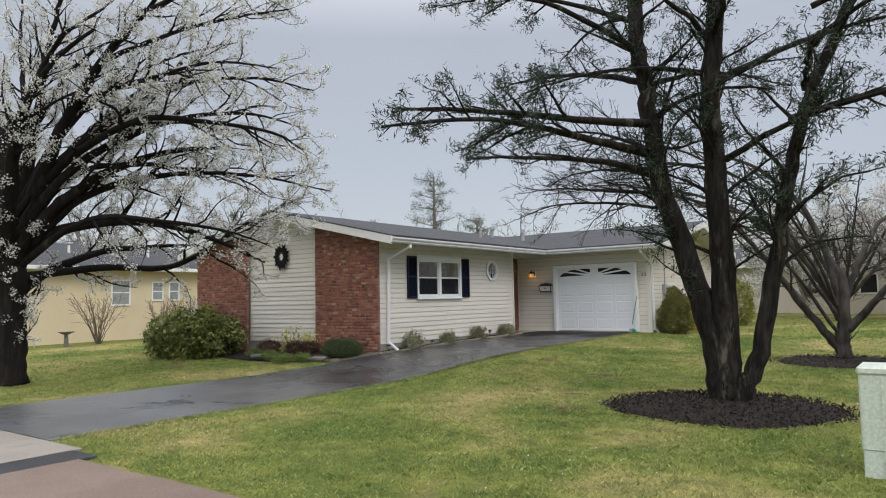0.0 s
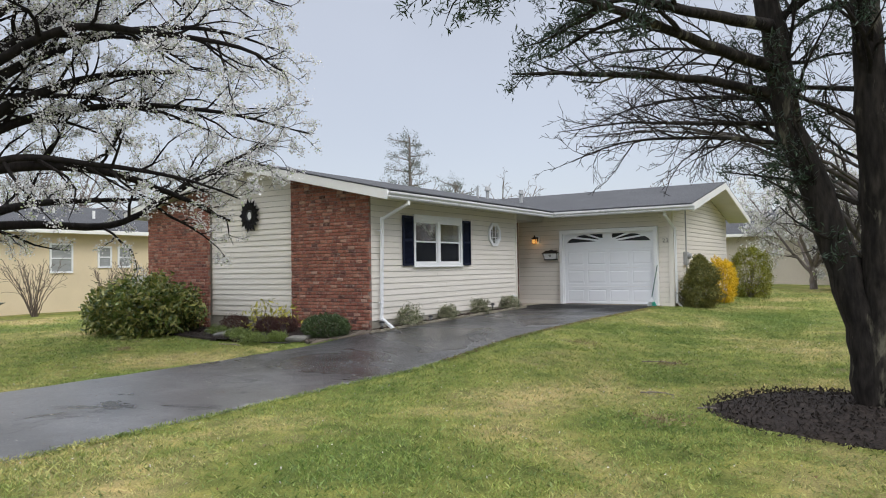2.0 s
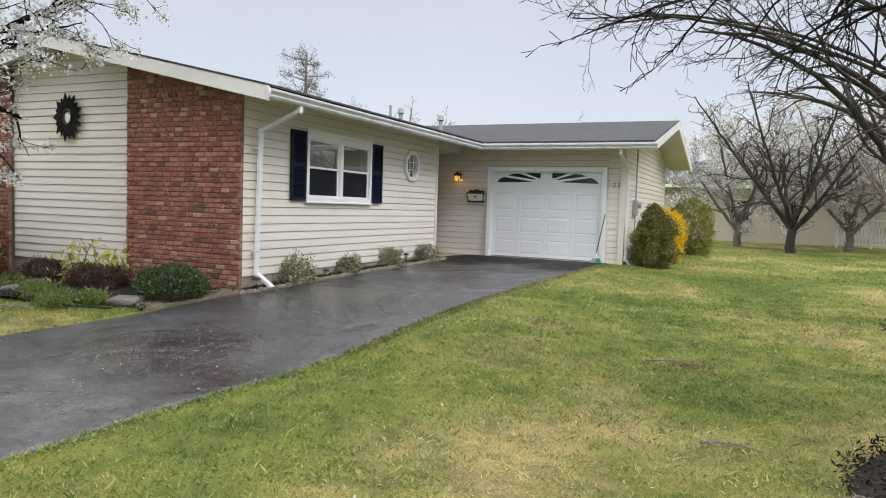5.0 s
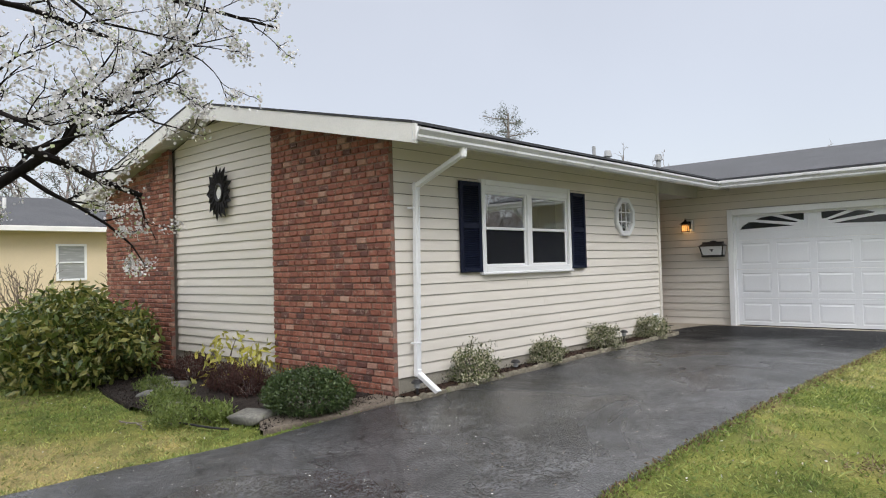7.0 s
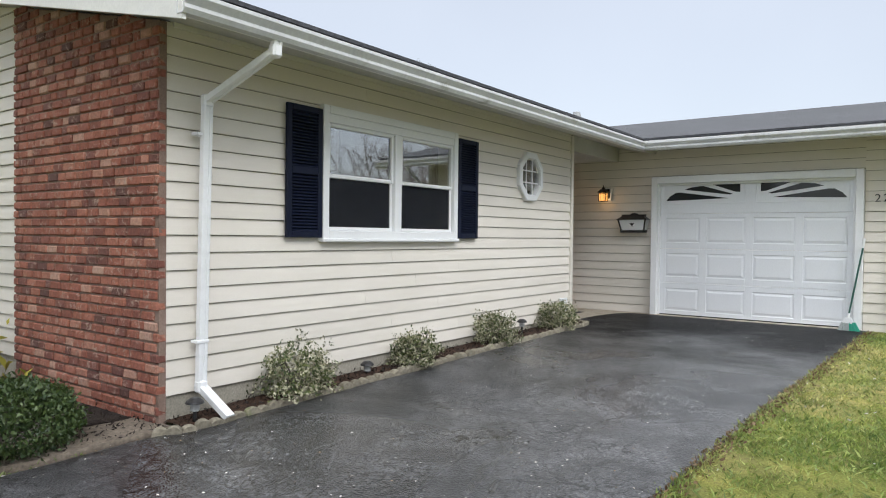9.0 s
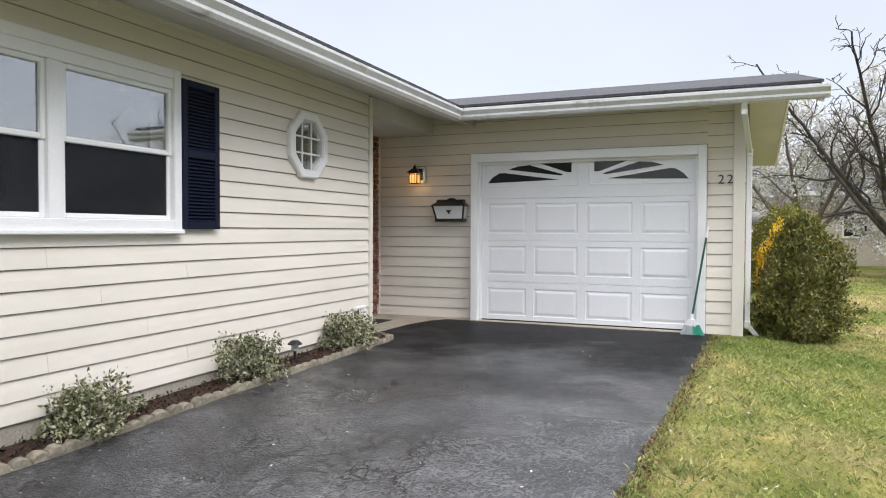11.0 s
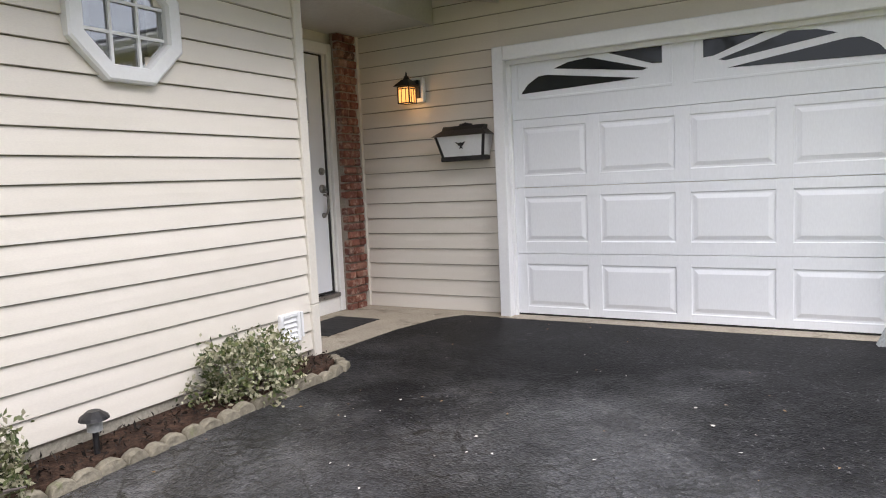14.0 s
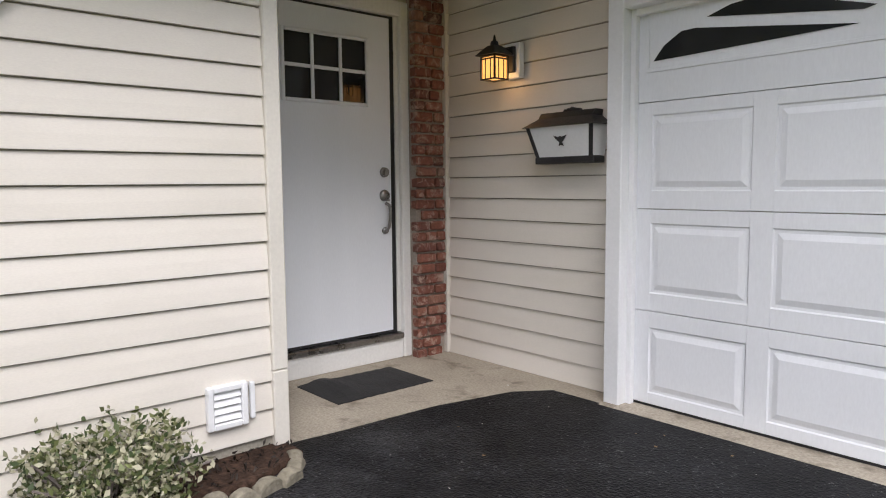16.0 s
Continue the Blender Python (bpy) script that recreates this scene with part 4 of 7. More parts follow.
trough((EX + 0.021, 20.928, 2.64), (-5.845, 20.928, 2.64), (0, -1, 0), 1, 0)


def downspout(name, ctrl, parent_label, w=0.075, d=0.055, horizontal=(0, 1, 0)):
    """A ribbed box pipe along a line with bends."""
    t = thing(name, parent_label, "downspout")
    hv = Vector(horizontal)
    for (p, q) in zip(ctrl, ctrl[1:]):
        p, q = Vector(p), Vector(q)
        dv = (q - p).normalized()
        side = hv
        dep = dv.cross(side).normalized()
        ring = []
        for sx, sd in ((-1, -0.8), (-0.8, -1), (-0.25, -1), (-0.2, -0.8), (0.2, -0.8), (0.25, -1), (0.8, -1), (1, -0.8), (1, 0.8), (0.8, 1), (0.25, 1), (0.2, 0.8), (-0.2, 0.8), (-0.25, 1), (-0.8, 1), (-1, 0.8)):
            ring.append(p + side * sx * w / 2 + dep * sd * d / 2)
        bm = bmesh.new()
        prism(bm, ring, q - p)
        part("pipe", bm, M_WHITE, t)
    for p in ctrl[1:-1]:
        bm = bmesh.new()
        add_box(bm, Vector(p) - Vector((0.036, 0.042, 0.05)), Vector(p) + Vector((0.036, 0.042, 0.05)), 0.016)
        part("elbow", bm, M_WHITE, t)
    return t


ds = downspout("downspout", [(-9.985, 13.57, 2.67), (-10.0, 13.57, 2.575), (-10.60, 13.43, 2.26), (-10.635, 13.41, 0.12), (-10.38, 13.48, -0.09)], "white metal downspout on the house corner with an angled foot")
for z in (2.0, 0.45):
    box_part("strap", (-10.68, 13.35, z), (-10.596, 13.455, z + 0.022), M_WHITE, ds, 0.002)
ds2 = downspout("downspout", [(-6.66, 20.90, 2.66), (-6.66, 20.98, 2.56), (-6.585, 21.70, 2.18), (-6.585, 21.76, 0.12), (-6.46, 21.80, -0.04)], "white metal downspout on the garage corner", 0.06, 0.05, (1, 0, 0))

# ---- windows ----
def casing(bm, y0, y1, z0, z1, w, x0, x1):
    add_box(bm, (x0, y0, z0), (x1, y0 + w, z1), 0.006)
    add_box(bm, (x0, y1 - w, z0), (x1, y1, z1), 0.006)
    add_box(bm, (x0, y0 + w, z1 - w), (x1, y1 - w, z1), 0.006)
    add_box(bm, (x0, y0 + w, z0), (x1, y1 - w, z0 + w), 0.006)


window_1 = thing("window_1", "white vinyl double-hung twin window with dark lower screens", "window", kind="structure")
WY0, WY1, WZ0, WZ1 = 14.685, 16.805, 1.205, 2.45
bm = bmesh.new()
casing(bm, WY0, WY1, WZ0 + 0.03, WZ1, 0.075, -10.74, -10.655)
add_box(bm, (-10.74, WY0 + 0.075, WZ1 - 0.155), (-10.665, WY1 - 0.075, WZ1 - 0.075), 0.006)
add_box(bm, (-10.74, 15.69, WZ0 + 0.1), (-10.662, 15.80, WZ1 - 0.155), 0.006)
part("window_frame", bm, M_WHITE, window_1)
bm = bmesh.new()
add_box(bm, (-10.74, WY0 - 0.012, WZ0), (-10.635, WY1 + 0.012, WZ0 + 0.035), 0.008)
part("window_sill", bm, M_WHITE, window_1)
for ya, yb in ((14.76, 15.69), (15.80, 16.73)):
    zmid = 1.815
    for za, zb, xo, dark in ((zmid - 0.02, 2.295, -10.70, False), (1.31, zmid + 0.02, -10.715, True)):
        bm = bmesh.new()
        casing(bm, ya, yb, za, zb, 0.035, xo - 0.02, xo + 0.018)
        sash = part("sash", bm, M_WHITE, window_1)
        pane = box_part("pane", (xo - 0.012, ya + 0.03, za + 0.03), (xo - 0.007, yb - 0.03, zb - 0.03), M_GLASS, sash, 0)
        pane.visible_shadow = False
        if dark:
            box_part("insect_screen", (xo + 0.004, ya + 0.036, za + 0.036), (xo + 0.006, yb - 0.036, zb - 0.036), M_SCREEN, sash, 0)
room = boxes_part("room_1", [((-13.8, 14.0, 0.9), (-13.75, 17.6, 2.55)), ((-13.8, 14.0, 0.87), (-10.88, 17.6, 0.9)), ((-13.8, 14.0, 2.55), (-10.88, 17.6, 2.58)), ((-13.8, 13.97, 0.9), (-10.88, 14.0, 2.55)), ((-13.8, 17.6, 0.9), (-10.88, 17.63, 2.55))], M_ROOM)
tagged(room, "room behind the window, its dimness painted as near-black walls", "room", kind="structure")

bmc = bmesh.new()
ring = []
for k in range(25):
    yy = 14.80 + 0.36 * k / 24
    ring.append((-10.96 + 0.018 * math.sin(k * 1.6), yy))
for k in range(24):
    (xa, yaa), (xb, ybb) = ring[k], ring[k + 1]
    vsq = [bmc.verts.new(v) for v in ((xa, yaa, 1.9), (xb, ybb, 1.9), (xb, ybb, 2.28), (xa, yaa, 2.28))]
    bmc.faces.new(vsq)
bmesh.ops.solidify(bmc, geom=bmc.faces[:], thickness=0.003)
cur = part("curtain", bmc, M_CURTAIN)
tagged(cur, "pale gathered curtain hanging inside the window", "curtain")


def octagon(r, y=OCT_Y, z=OCT_Z):
    return [(y + r / math.cos(math.pi / 8) * math.cos(math.pi / 8 + k * math.pi / 4), z + r / math.cos(math.pi / 8) * math.sin(math.pi / 8 + k * math.pi / 4)) for k in range(8)]


window_2 = thing("window_2", "small white octagonal window with a grid of muntins", "window", kind="structure")
vs, fs = [], []
for r, x in ((OCT_R, -10.735), (OCT_R, -10.665), (OCT_R - 0.012, -10.655), (OCT_R - 0.075, -10.655), (OCT_R - 0.085, -10.675), (OCT_R - 0.085, -10.74)):
    vs += [(x, y, z) for y, z in octagon(r)]
for k in range(5):
    for s in range(8):
        t = (s + 1) % 8
        fs.append((k * 8 + s, k * 8 + t, (k + 1) * 8 + t, (k + 1) * 8 + s))
for s in range(8):
    t = (s + 1) % 8
    fs.append((40 + s, 40 + t, t, s))
link("window_frame", vs, fs, M_WHITE, window_2)
bm = bmesh.new()
prism(bm, [(-10.715, y, z) for y, z in octagon(OCT_R - 0.086)], (0.005, 0, 0))
pane = part("pane", bm, M_GLASS, window_2)
pane.visible_shadow = False
h = OCT_R - 0.088
boxes_part("muntins", [((-10.709, OCT_Y + o - 0.008, OCT_Z - l), (-10.695, OCT_Y + o + 0.008, OCT_Z + l)) for o, l in ((-0.08, h), (0.08, h))] +
           [((-10.7075, OCT_Y - l, OCT_Z + o - 0.008), (-10.697, OCT_Y + l, OCT_Z + o + 0.008)) for o, l in ((-0.08, h), (0.08, h))], M_WHITE, window_2)
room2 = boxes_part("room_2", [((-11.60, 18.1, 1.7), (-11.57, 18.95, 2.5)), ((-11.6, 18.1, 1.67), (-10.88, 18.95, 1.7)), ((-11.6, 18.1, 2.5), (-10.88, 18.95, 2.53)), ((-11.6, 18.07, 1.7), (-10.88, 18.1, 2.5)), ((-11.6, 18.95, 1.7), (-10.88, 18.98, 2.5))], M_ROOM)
tagged(room2, "closet behind the octagonal window, its dimness painted as near-black walls", "room", kind="structure")

# shutters
def shutter(y0, y1):
    t = thing("shutter", "navy black louvred window shutter", "shutter", "shutters beside the window")
    z0, z1, x0, x1, w = 1.245, 2.40, -10.690, -10.655, 0.055
    bm = bmesh.new()
    casing(bm, y0, y1, z0, z1, w, x0, x1)
    add_box(bm, (x0, y0 + w, 1.80), (x1, y1 - w, 1.865), 0.004)
    part("shutter_frame", bm, M_SHUTTER, t)
    box_part("backing", (x0 - 0.004, y0 + 0.01, z0 + 0.01), (x0 + 0.004, y1 - 0.01, z1 - 0.01), M_SHUTTER, t, 0)
    for a, b in ((z0 + w, 1.80), (1.865, z1 - w)):
        z = a + 0.012
        while z < b - 0.012:
            vs = [(x0 + 0.005, y0 + w, z + 0.012), (x0 + 0.005, y1 - w, z + 0.012), (x1 - 0.004, y1 - w, z - 0.008), (x1 - 0.004, y0 + w, z - 0.008), (x0 + 0.005, y0 + w, z + 0.018), (x0 + 0.005, y1 - w, z + 0.018), (x1 - 0.004, y1 - w, z - 0.002), (x1 - 0.004, y0 + w, z - 0.002)]
            link("slat", vs, [(0, 1, 2, 3), (7, 6, 5, 4), (3, 2, 6, 7), (0, 4, 5, 1), (0, 3, 7, 4), (1, 5, 6, 2)], M_SHUTTER, t)
            z += 0.0275
    return t


shutter(14.262, 14.675)
shutter(16.817, 17.23)

# ---- garage door ----
door_1 = thing("door_1", "white sectional steel garage door with sunburst windows", "garage door", kind="structure")
DX0, DX1, DYF = -9.955, -7.165, 21.64
bm = bmesh.new()
for a, b in (((-10.065, 21.53, -0.01), (-9.965, 21.70, 2.28)), ((-7.155, 21.53, -0.01), (-7.055, 21.70, 2.28)), ((-9.965, 21.53, 2.165), (-7.155, 21.70, 2.28))):
    add_box(bm, a, b, 0.006)
part("door_frame", bm, M_WHITE, door_1)
bm = bmesh.new()
for a, b in (((-9.967, 21.60, 0.0), (-9.935, 21.64, 2.165)), ((-7.185, 21.60, 0.0), (-7.153, 21.64, 2.165)), ((-9.935, 21.60, 2.13), (-7.185, 21.64, 2.167))):
    add_box(bm, a, b, 0.004)
part("stop_moulding", bm, M_WHITE, door_1)
COLS = ((-9.85, -9.31), (-9.20, -8.62), (-8.51, -7.93), (-7.82, -7.25))
SECT = ((0.034, 0.548), (0.552, 1.105), (1.109, 1.672), (1.676, 2.19))


def raised(bm, x0, x1, z0, z1, y):
    """A raised panel: a groove, a slope and a field."""
    rings = [(0, 0.0), (0.006, 0.006), (0.02, 0.006), (0.05, -0.003)]
    loops = []
    for inset, dy in rings:
        loops.append([bm.verts.new(v) for v in ((x0 + inset, y + dy, z0 + inset), (x1 - inset, y + dy, z0 + inset), (x1 - inset, y + dy, z1 - inset), (x0 + inset, y + dy, z1 - inset))])
    for a, b in zip(loops, loops[1:]):
        for k in range(4):
            bm.faces.new((a[k], a[(k + 1) % 4], b[(k + 1) % 4], b[k]))
    bm.faces.new(loops[-1])


for k, (z0, z1) in enumerate(SECT):
    pz0, pz1 = ((0.095, 0.46), (0.65, 1.03), (1.205, 1.605), (1.80, 2.13))[k]
    bm = bmesh.new()
    cols = COLS if k < 3 else ()
    add_box(bm, (DX0, DYF + 0.012, z0), (DX1, DYF + 0.045, z1))
    xs = [DX0] + [v for c in cols for v in c] + [DX1]
    for a, b in zip(xs[::2], xs[1::2]):
        add_box(bm, (a, DYF, z0), (b, DYF + 0.012, z1), 0.0015)
    for a, b in cols:
        add_box(bm, (a, DYF, z0), (b, DYF + 0.012, pz0), 0.0015)
        add_box(bm, (a, DYF, pz1), (b, DYF + 0.012, z1), 0.0015)
    sec = part("door_section", bm, M_GARAGE, door_1)
    for a, b in cols:
        bm = bmesh.new()
        raised(bm, a, b, pz0, pz1, DYF)
        part("panel", bm, M_GARAGE, sec)
LITES = [[(108, 221), (128, 196), (160, 176), (186, 175), (432, 212)], [(205, 160), (245, 147), (300, 142), (452, 189), (436, 193)], [(348, 136), (486, 130), (486, 180), (462, 178)]]
for mirror in (False, True):
    f = lambda zx, zy: ((-9.85 + (zx - 108) * 0.00303) if not mirror else (-17.115 + 9.85 - (zx - 108) * 0.00303), 1.885 + (221 - zy) * 0.0029)
    bm = bmesh.new()
    x0, x1 = (-9.89, -8.63) if not mirror else (-17.115 + 8.63, -17.115 + 9.89)
    for a, b in (((x0, 1.83), (x1, 1.85)), ((x0, 2.155), (x1, 2.165)), ((x0, 1.85), (x0 + 0.015, 2.155)), ((x1 - 0.015, 1.85), (x1, 2.155))):
        add_box(bm, (a[0], DYF - 0.006, a[1]), (b[0], DYF + 0.004, b[1]), 0.002)
    lite = part("window_surround", bm, M_GARAGE, door_1)
    for poly in LITES:
        bm = bmesh.new()
        prism(bm, [(f(*p)[0], DYF - 0.0045, f(*p)[1]) for p in poly], (0, 0.003, 0))
        part("pane", bm, M_DARKGLASS, lite)
box_part("bottom_seal", (DX0, DYF + 0.004, 0.0185), (DX1, DYF + 0.03, 0.034), M_RUBBER, door_1, 0.003)
sill = box_part("garage_sill", (-10.06, 21.47, -0.1), (-7.06, 21.80, 0.018), M_CONC, None, 0.006)
tagged(sill, "narrow concrete sill under the garage door", "sill", kind="structure")

# ---- entry door ----
door_2 = thing("door_2", "white entry door with six small panes, shut", "door", kind="structure")
bm = bmesh.new()
for a, b in (((PX - 0.02, 20.30, 0.015), (PX + 0.045, 20.352, 2.50)), ((PX - 0.02, 21.335, 0.015), (PX + 0.045, 21.46, 2.50)), ((PX - 0.02, 20.352, 2.40), (PX + 0.045, 21.335, 2.50))):
    add_box(bm, a, b, 0.008)
add_box(bm, (PX - 0.06, 21.305, 0.2), (PX + 0.012, 21.335, 2.40), 0.003)
part("door_frame", bm, M_TRIM, door_2)
box_part("riser_board", (PX - 0.05, 20.352, 0.015), (PX + 0.03, 21.335, 0.155), M_TRIM, door_2, 0.004)
box_part("threshold", (PX - 0.08, 20.352, 0.155), (PX + 0.05, 21.335, 0.195), M_CHROME, door_2, 0.006, "dull metal threshold")
box_part("weatherstrip", (PX - 0.07, 20.36, 0.196), (PX - 0.012, 21.304, 0.216), M_RUBBER, door_2, 0.002)
box_part("weatherstrip", (PX - 0.07, 21.275, 0.2), (PX - 0.002, 21.312, 2.40), M_RUBBER, door_2, 0.002)
box_part("weatherstrip", (PX - 0.07, 20.36, 2.385), (PX - 0.01, 21.283, 2.40), M_RUBBER, door_2, 0.002)
LY0, LY1, LZ0, LZ1 = 20.455, 21.085, 1.785, 2.215
bm = bmesh.new()
for a, b in (((20.36, 0.217), (21.28, LZ0)), ((20.36, LZ1), (21.28, 2.383)), ((20.36, LZ0), (LY0, LZ1)), ((LY1, LZ0), (21.28, LZ1))):
    add_box(bm, (PX - 0.05, a[0], a[1]), (PX - 0.006, b[0], b[1]))
leaf = part("door_leaf", bm, M_DOOR, door_2)
bm = bmesh.new()
casing(bm, LY0 - 0.012, LY1 + 0.012, LZ0 - 0.012, LZ1 + 0.012, 0.024, PX - 0.012, PX + 0.008)
for k in (1, 2):
    yy = LY0 + (LY1 - LY0) * k / 3
    add_box(bm, (PX - 0.012, yy - 0.011, LZ0 + 0.012), (PX + 0.004, yy + 0.011, LZ1 - 0.012), 0.003)
zz = (LZ0 + LZ1) / 2
for k in range(3):
    a, b = LY0 + (LY1 - LY0) * k / 3, LY0 + (LY1 - LY0) * (k + 1) / 3
    add_box(bm, (PX - 0.012, a + 0.012, zz - 0.011), (PX + 0.004, b - 0.012, zz + 0.011), 0.003)
part("muntins", bm, M_DOOR, leaf)
for k in range(3):
    for j in range(2):
        a = LY0 + (LY1 - LY0) * k / 3
        b = LZ0 + (LZ1 - LZ0) * j / 2
        box_part("pane", (PX - 0.02, a + 0.009, b + 0.009), (PX - 0.016, a + (LY1 - LY0) / 3 - 0.009, b + (LZ1 - LZ0) / 2 - 0.009), M_DARKGLASS, leaf, 0)
bm = bmesh.new()
add_cyl(bm, (PX - 0.006, 21.215, 1.335), (PX + 0.012, 21.215, 1.335), 0.036, 0.032, 18)
add_cyl(bm, (PX + 0.012, 21.215, 1.335), (PX + 0.022, 21.215, 1.335), 0.018, 0.015, 14)
part("deadbolt", bm, M_CHROME, leaf, "round nickel deadbolt")
bm = bmesh.new()
add_cyl(bm, (PX - 0.006, 21.215, 1.175), (PX + 0.010, 21.215, 1.175), 0.042, 0.036, 18)
add_box(bm, (PX + 0.01, 21.205, 1.135), (PX + 0.05, 21.225, 1.15), 0.004)
add_cyl(bm, (PX - 0.006, 21.215, 0.93), (PX + 0.012, 21.215, 0.93), 0.026, 0.02, 14)
hp = curve_pts([(PX + 0.012, 21.215, 1.12), (PX + 0.055, 21.215, 1.10), (PX + 0.06, 21.215, 1.03), (PX + 0.045, 21.215, 0.96), (PX + 0.01, 21.215, 0.93)], 5)
hv, hf = tubes([(hp, [0.011] * len(hp), 8)])
base = [bm.verts.new(v) for v in hv]
for f in hf:
    bm.faces.new([base[i] for i in f])
part("door_handle", bm, M_CHROME, leaf, "curved nickel grip handle", True)

# ---- trees ----
def grow(limbs, seed, levels, spread=0.9, droop=0.0, tip=0.004, wander=0.22, sides=(14, 6, 4, 3)):
    """Branches along given limbs. limbs: (control points, radius at foot, radius at end). levels: per level, how many children to a metre,
    their length as a share of what is left of the parent, and where along the parent they start. Gives tube paths and the twigs' ends."""
    rng = random.Random(seed)
    paths, tips = [], []

    def spawn(pts, rads, level):
        if level >= len(levels):
            for k in range(1, len(pts)):
                tips.append((pts[k], (pts[k] - pts[k - 1]).normalized()))
            return
        per, share, start, lo, hi = levels[level]
        total = sum((b - a).length for a, b in zip(pts, pts[1:]))
        count = max(1, int(total * per + rng.random()))
        for c in range(count):
            f = start + (1 - start) * (c + rng.random()) / count
            x = f * (len(pts) - 1)
            i = min(int(x), len(pts) - 2)
            p = pts[i].lerp(pts[i + 1], x - i)
            d = (pts[i + 1] - pts[i]).normalized()
            r = rads[i] + (rads[i + 1] - rads[i]) * (x - i)
            axis = Vector((rng.gauss(0, 1), rng.gauss(0, 1), rng.gauss(0, 0.6)))
            axis = (axis - d * axis.dot(d)).normalized()
            go = (d + axis * spread * rng.uniform(0.6, 1.3)).normalized()
            ln = min(hi, max(lo, total * (1.15 - f) * share)) * rng.uniform(0.65, 1.2)
            n = 5 if level < 2 else 4
            q, rad, cur = [p], [min(r * 0.62, 0.008 + 0.017 * ln)], p
            for s in range(n):
                go = (go + Vector((rng.gauss(0, wander), rng.gauss(0, wander), rng.gauss(0, wander) + droop))).normalized()
                cur = cur + go * (ln / n)
                q.append(cur)
                rad.append(max(tip, rad[0] * (1 - (s + 1) / n * 0.85)))
            paths.append((q, rad, sides[min(level + 1, len(sides) - 1)]))
            spawn(q, rad, level + 1)
        tips.append((pts[-1], (pts[-1] - pts[-2]).normalized()))

    for ctrl, r0, r1 in limbs:
        pts = curve_pts(ctrl, 6)
        rads = [r0 + (r1 - r0) * (k / (len(pts) - 1)) ** 0.8 for k in range(len(pts))]
        wig = [p + Vector((rng.gauss(0, 0.015), rng.gauss(0, 0.015), 0)) for p in pts]
        paths.append((wig, rads, sides[0] if r0 > 0.08 else sides[1]))
        spawn(wig, rads, 0)
    return paths, tips


def cards(spots, size, per, rng, scatter, up=0.0, slim=0.6):
    """Small folded leaves, each two triangles, round the given spots."""
    n = len(spots) * per
    p = np.repeat(np.array([tuple(s) for s in spots]), per, 0) + rng.normal(0, scatter, (n, 3))
    d = rng.normal(0, 1, (n, 3))
    d[:, 2] += up
    d /= np.linalg.norm(d, axis=1)[:, None]
    e = np.cross(d, rng.normal(0, 1, (n, 3)))
    e /= np.linalg.norm(e, axis=1)[:, None]
    s = size * rng.uniform(0.6, 1.3, (n, 1))
    nrm = np.cross(d, e)
    a, c = p, p + d * s
    mid = p + d * s * 0.5
    b1, b2 = mid + e * s * slim * 0.5 + nrm * s * 0.12, mid - e * s * slim * 0.5 + nrm * s * 0.12
    v = np.stack([a, b1, c, b2], 1).reshape(-1, 3)
    return v


def quads(name, v, material, parent, label="", kind=""):
    n = len(v) // 4
    me = bpy.data.meshes.new(name)
    me.vertices.add(len(v))
    me.vertices.foreach_set("co", np.ascontiguousarray(v, dtype=np.float32).ravel())
    me.loops.add(n * 4)
    me.loops.foreach_set("vertex_index", np.arange(n * 4, dtype=np.int32))
    me.polygons.add(n)
    me.polygons.foreach_set("loop_start", np.arange(0, n * 4, 4, dtype=np.int32))
    me.materials.append(material)
    me.update(calc_edges=True)
    ob = new(name, me)
    if parent is not None:
        ob.parent = parent
    return tagged(ob, label, kind=kind)


def tree(label, limbs, seed, levels, bark, foliage=None, category="tree", group="", bare=(), bare_levels=(), **kw):
    t = thing("tree", label, category, group)
    paths, tips = grow(limbs, seed, levels, **kw)
    if bare:
        paths = paths + grow(bare, seed + 1, bare_levels, **kw)[0]
    big = [p for p in paths if max(p[1]) > 0.035]
    small = [p for p in paths if max(p[1]) <= 0.035]
    link("trunk", *tubes(big), bark, t, "", True)
    if small:
        tagged(link("crown_wood", *tubes(small), bark, t), kind="stuff")
    if foliage:
        material, size, per, scatter, up, slim, keep, name = foliage
        rng = np.random.default_rng(seed)
        spots = [p for p, d in tips if rng.random() < keep]
        quads(name, cards(spots, size, per, rng, scatter, up, slim), material, t)
    return t


def limb(base, *steps):
    """Control points from a base by steps."""
    out = [Vector(base)]
    for s in steps:
        out.append(out[-1] + Vector(s))
    return out


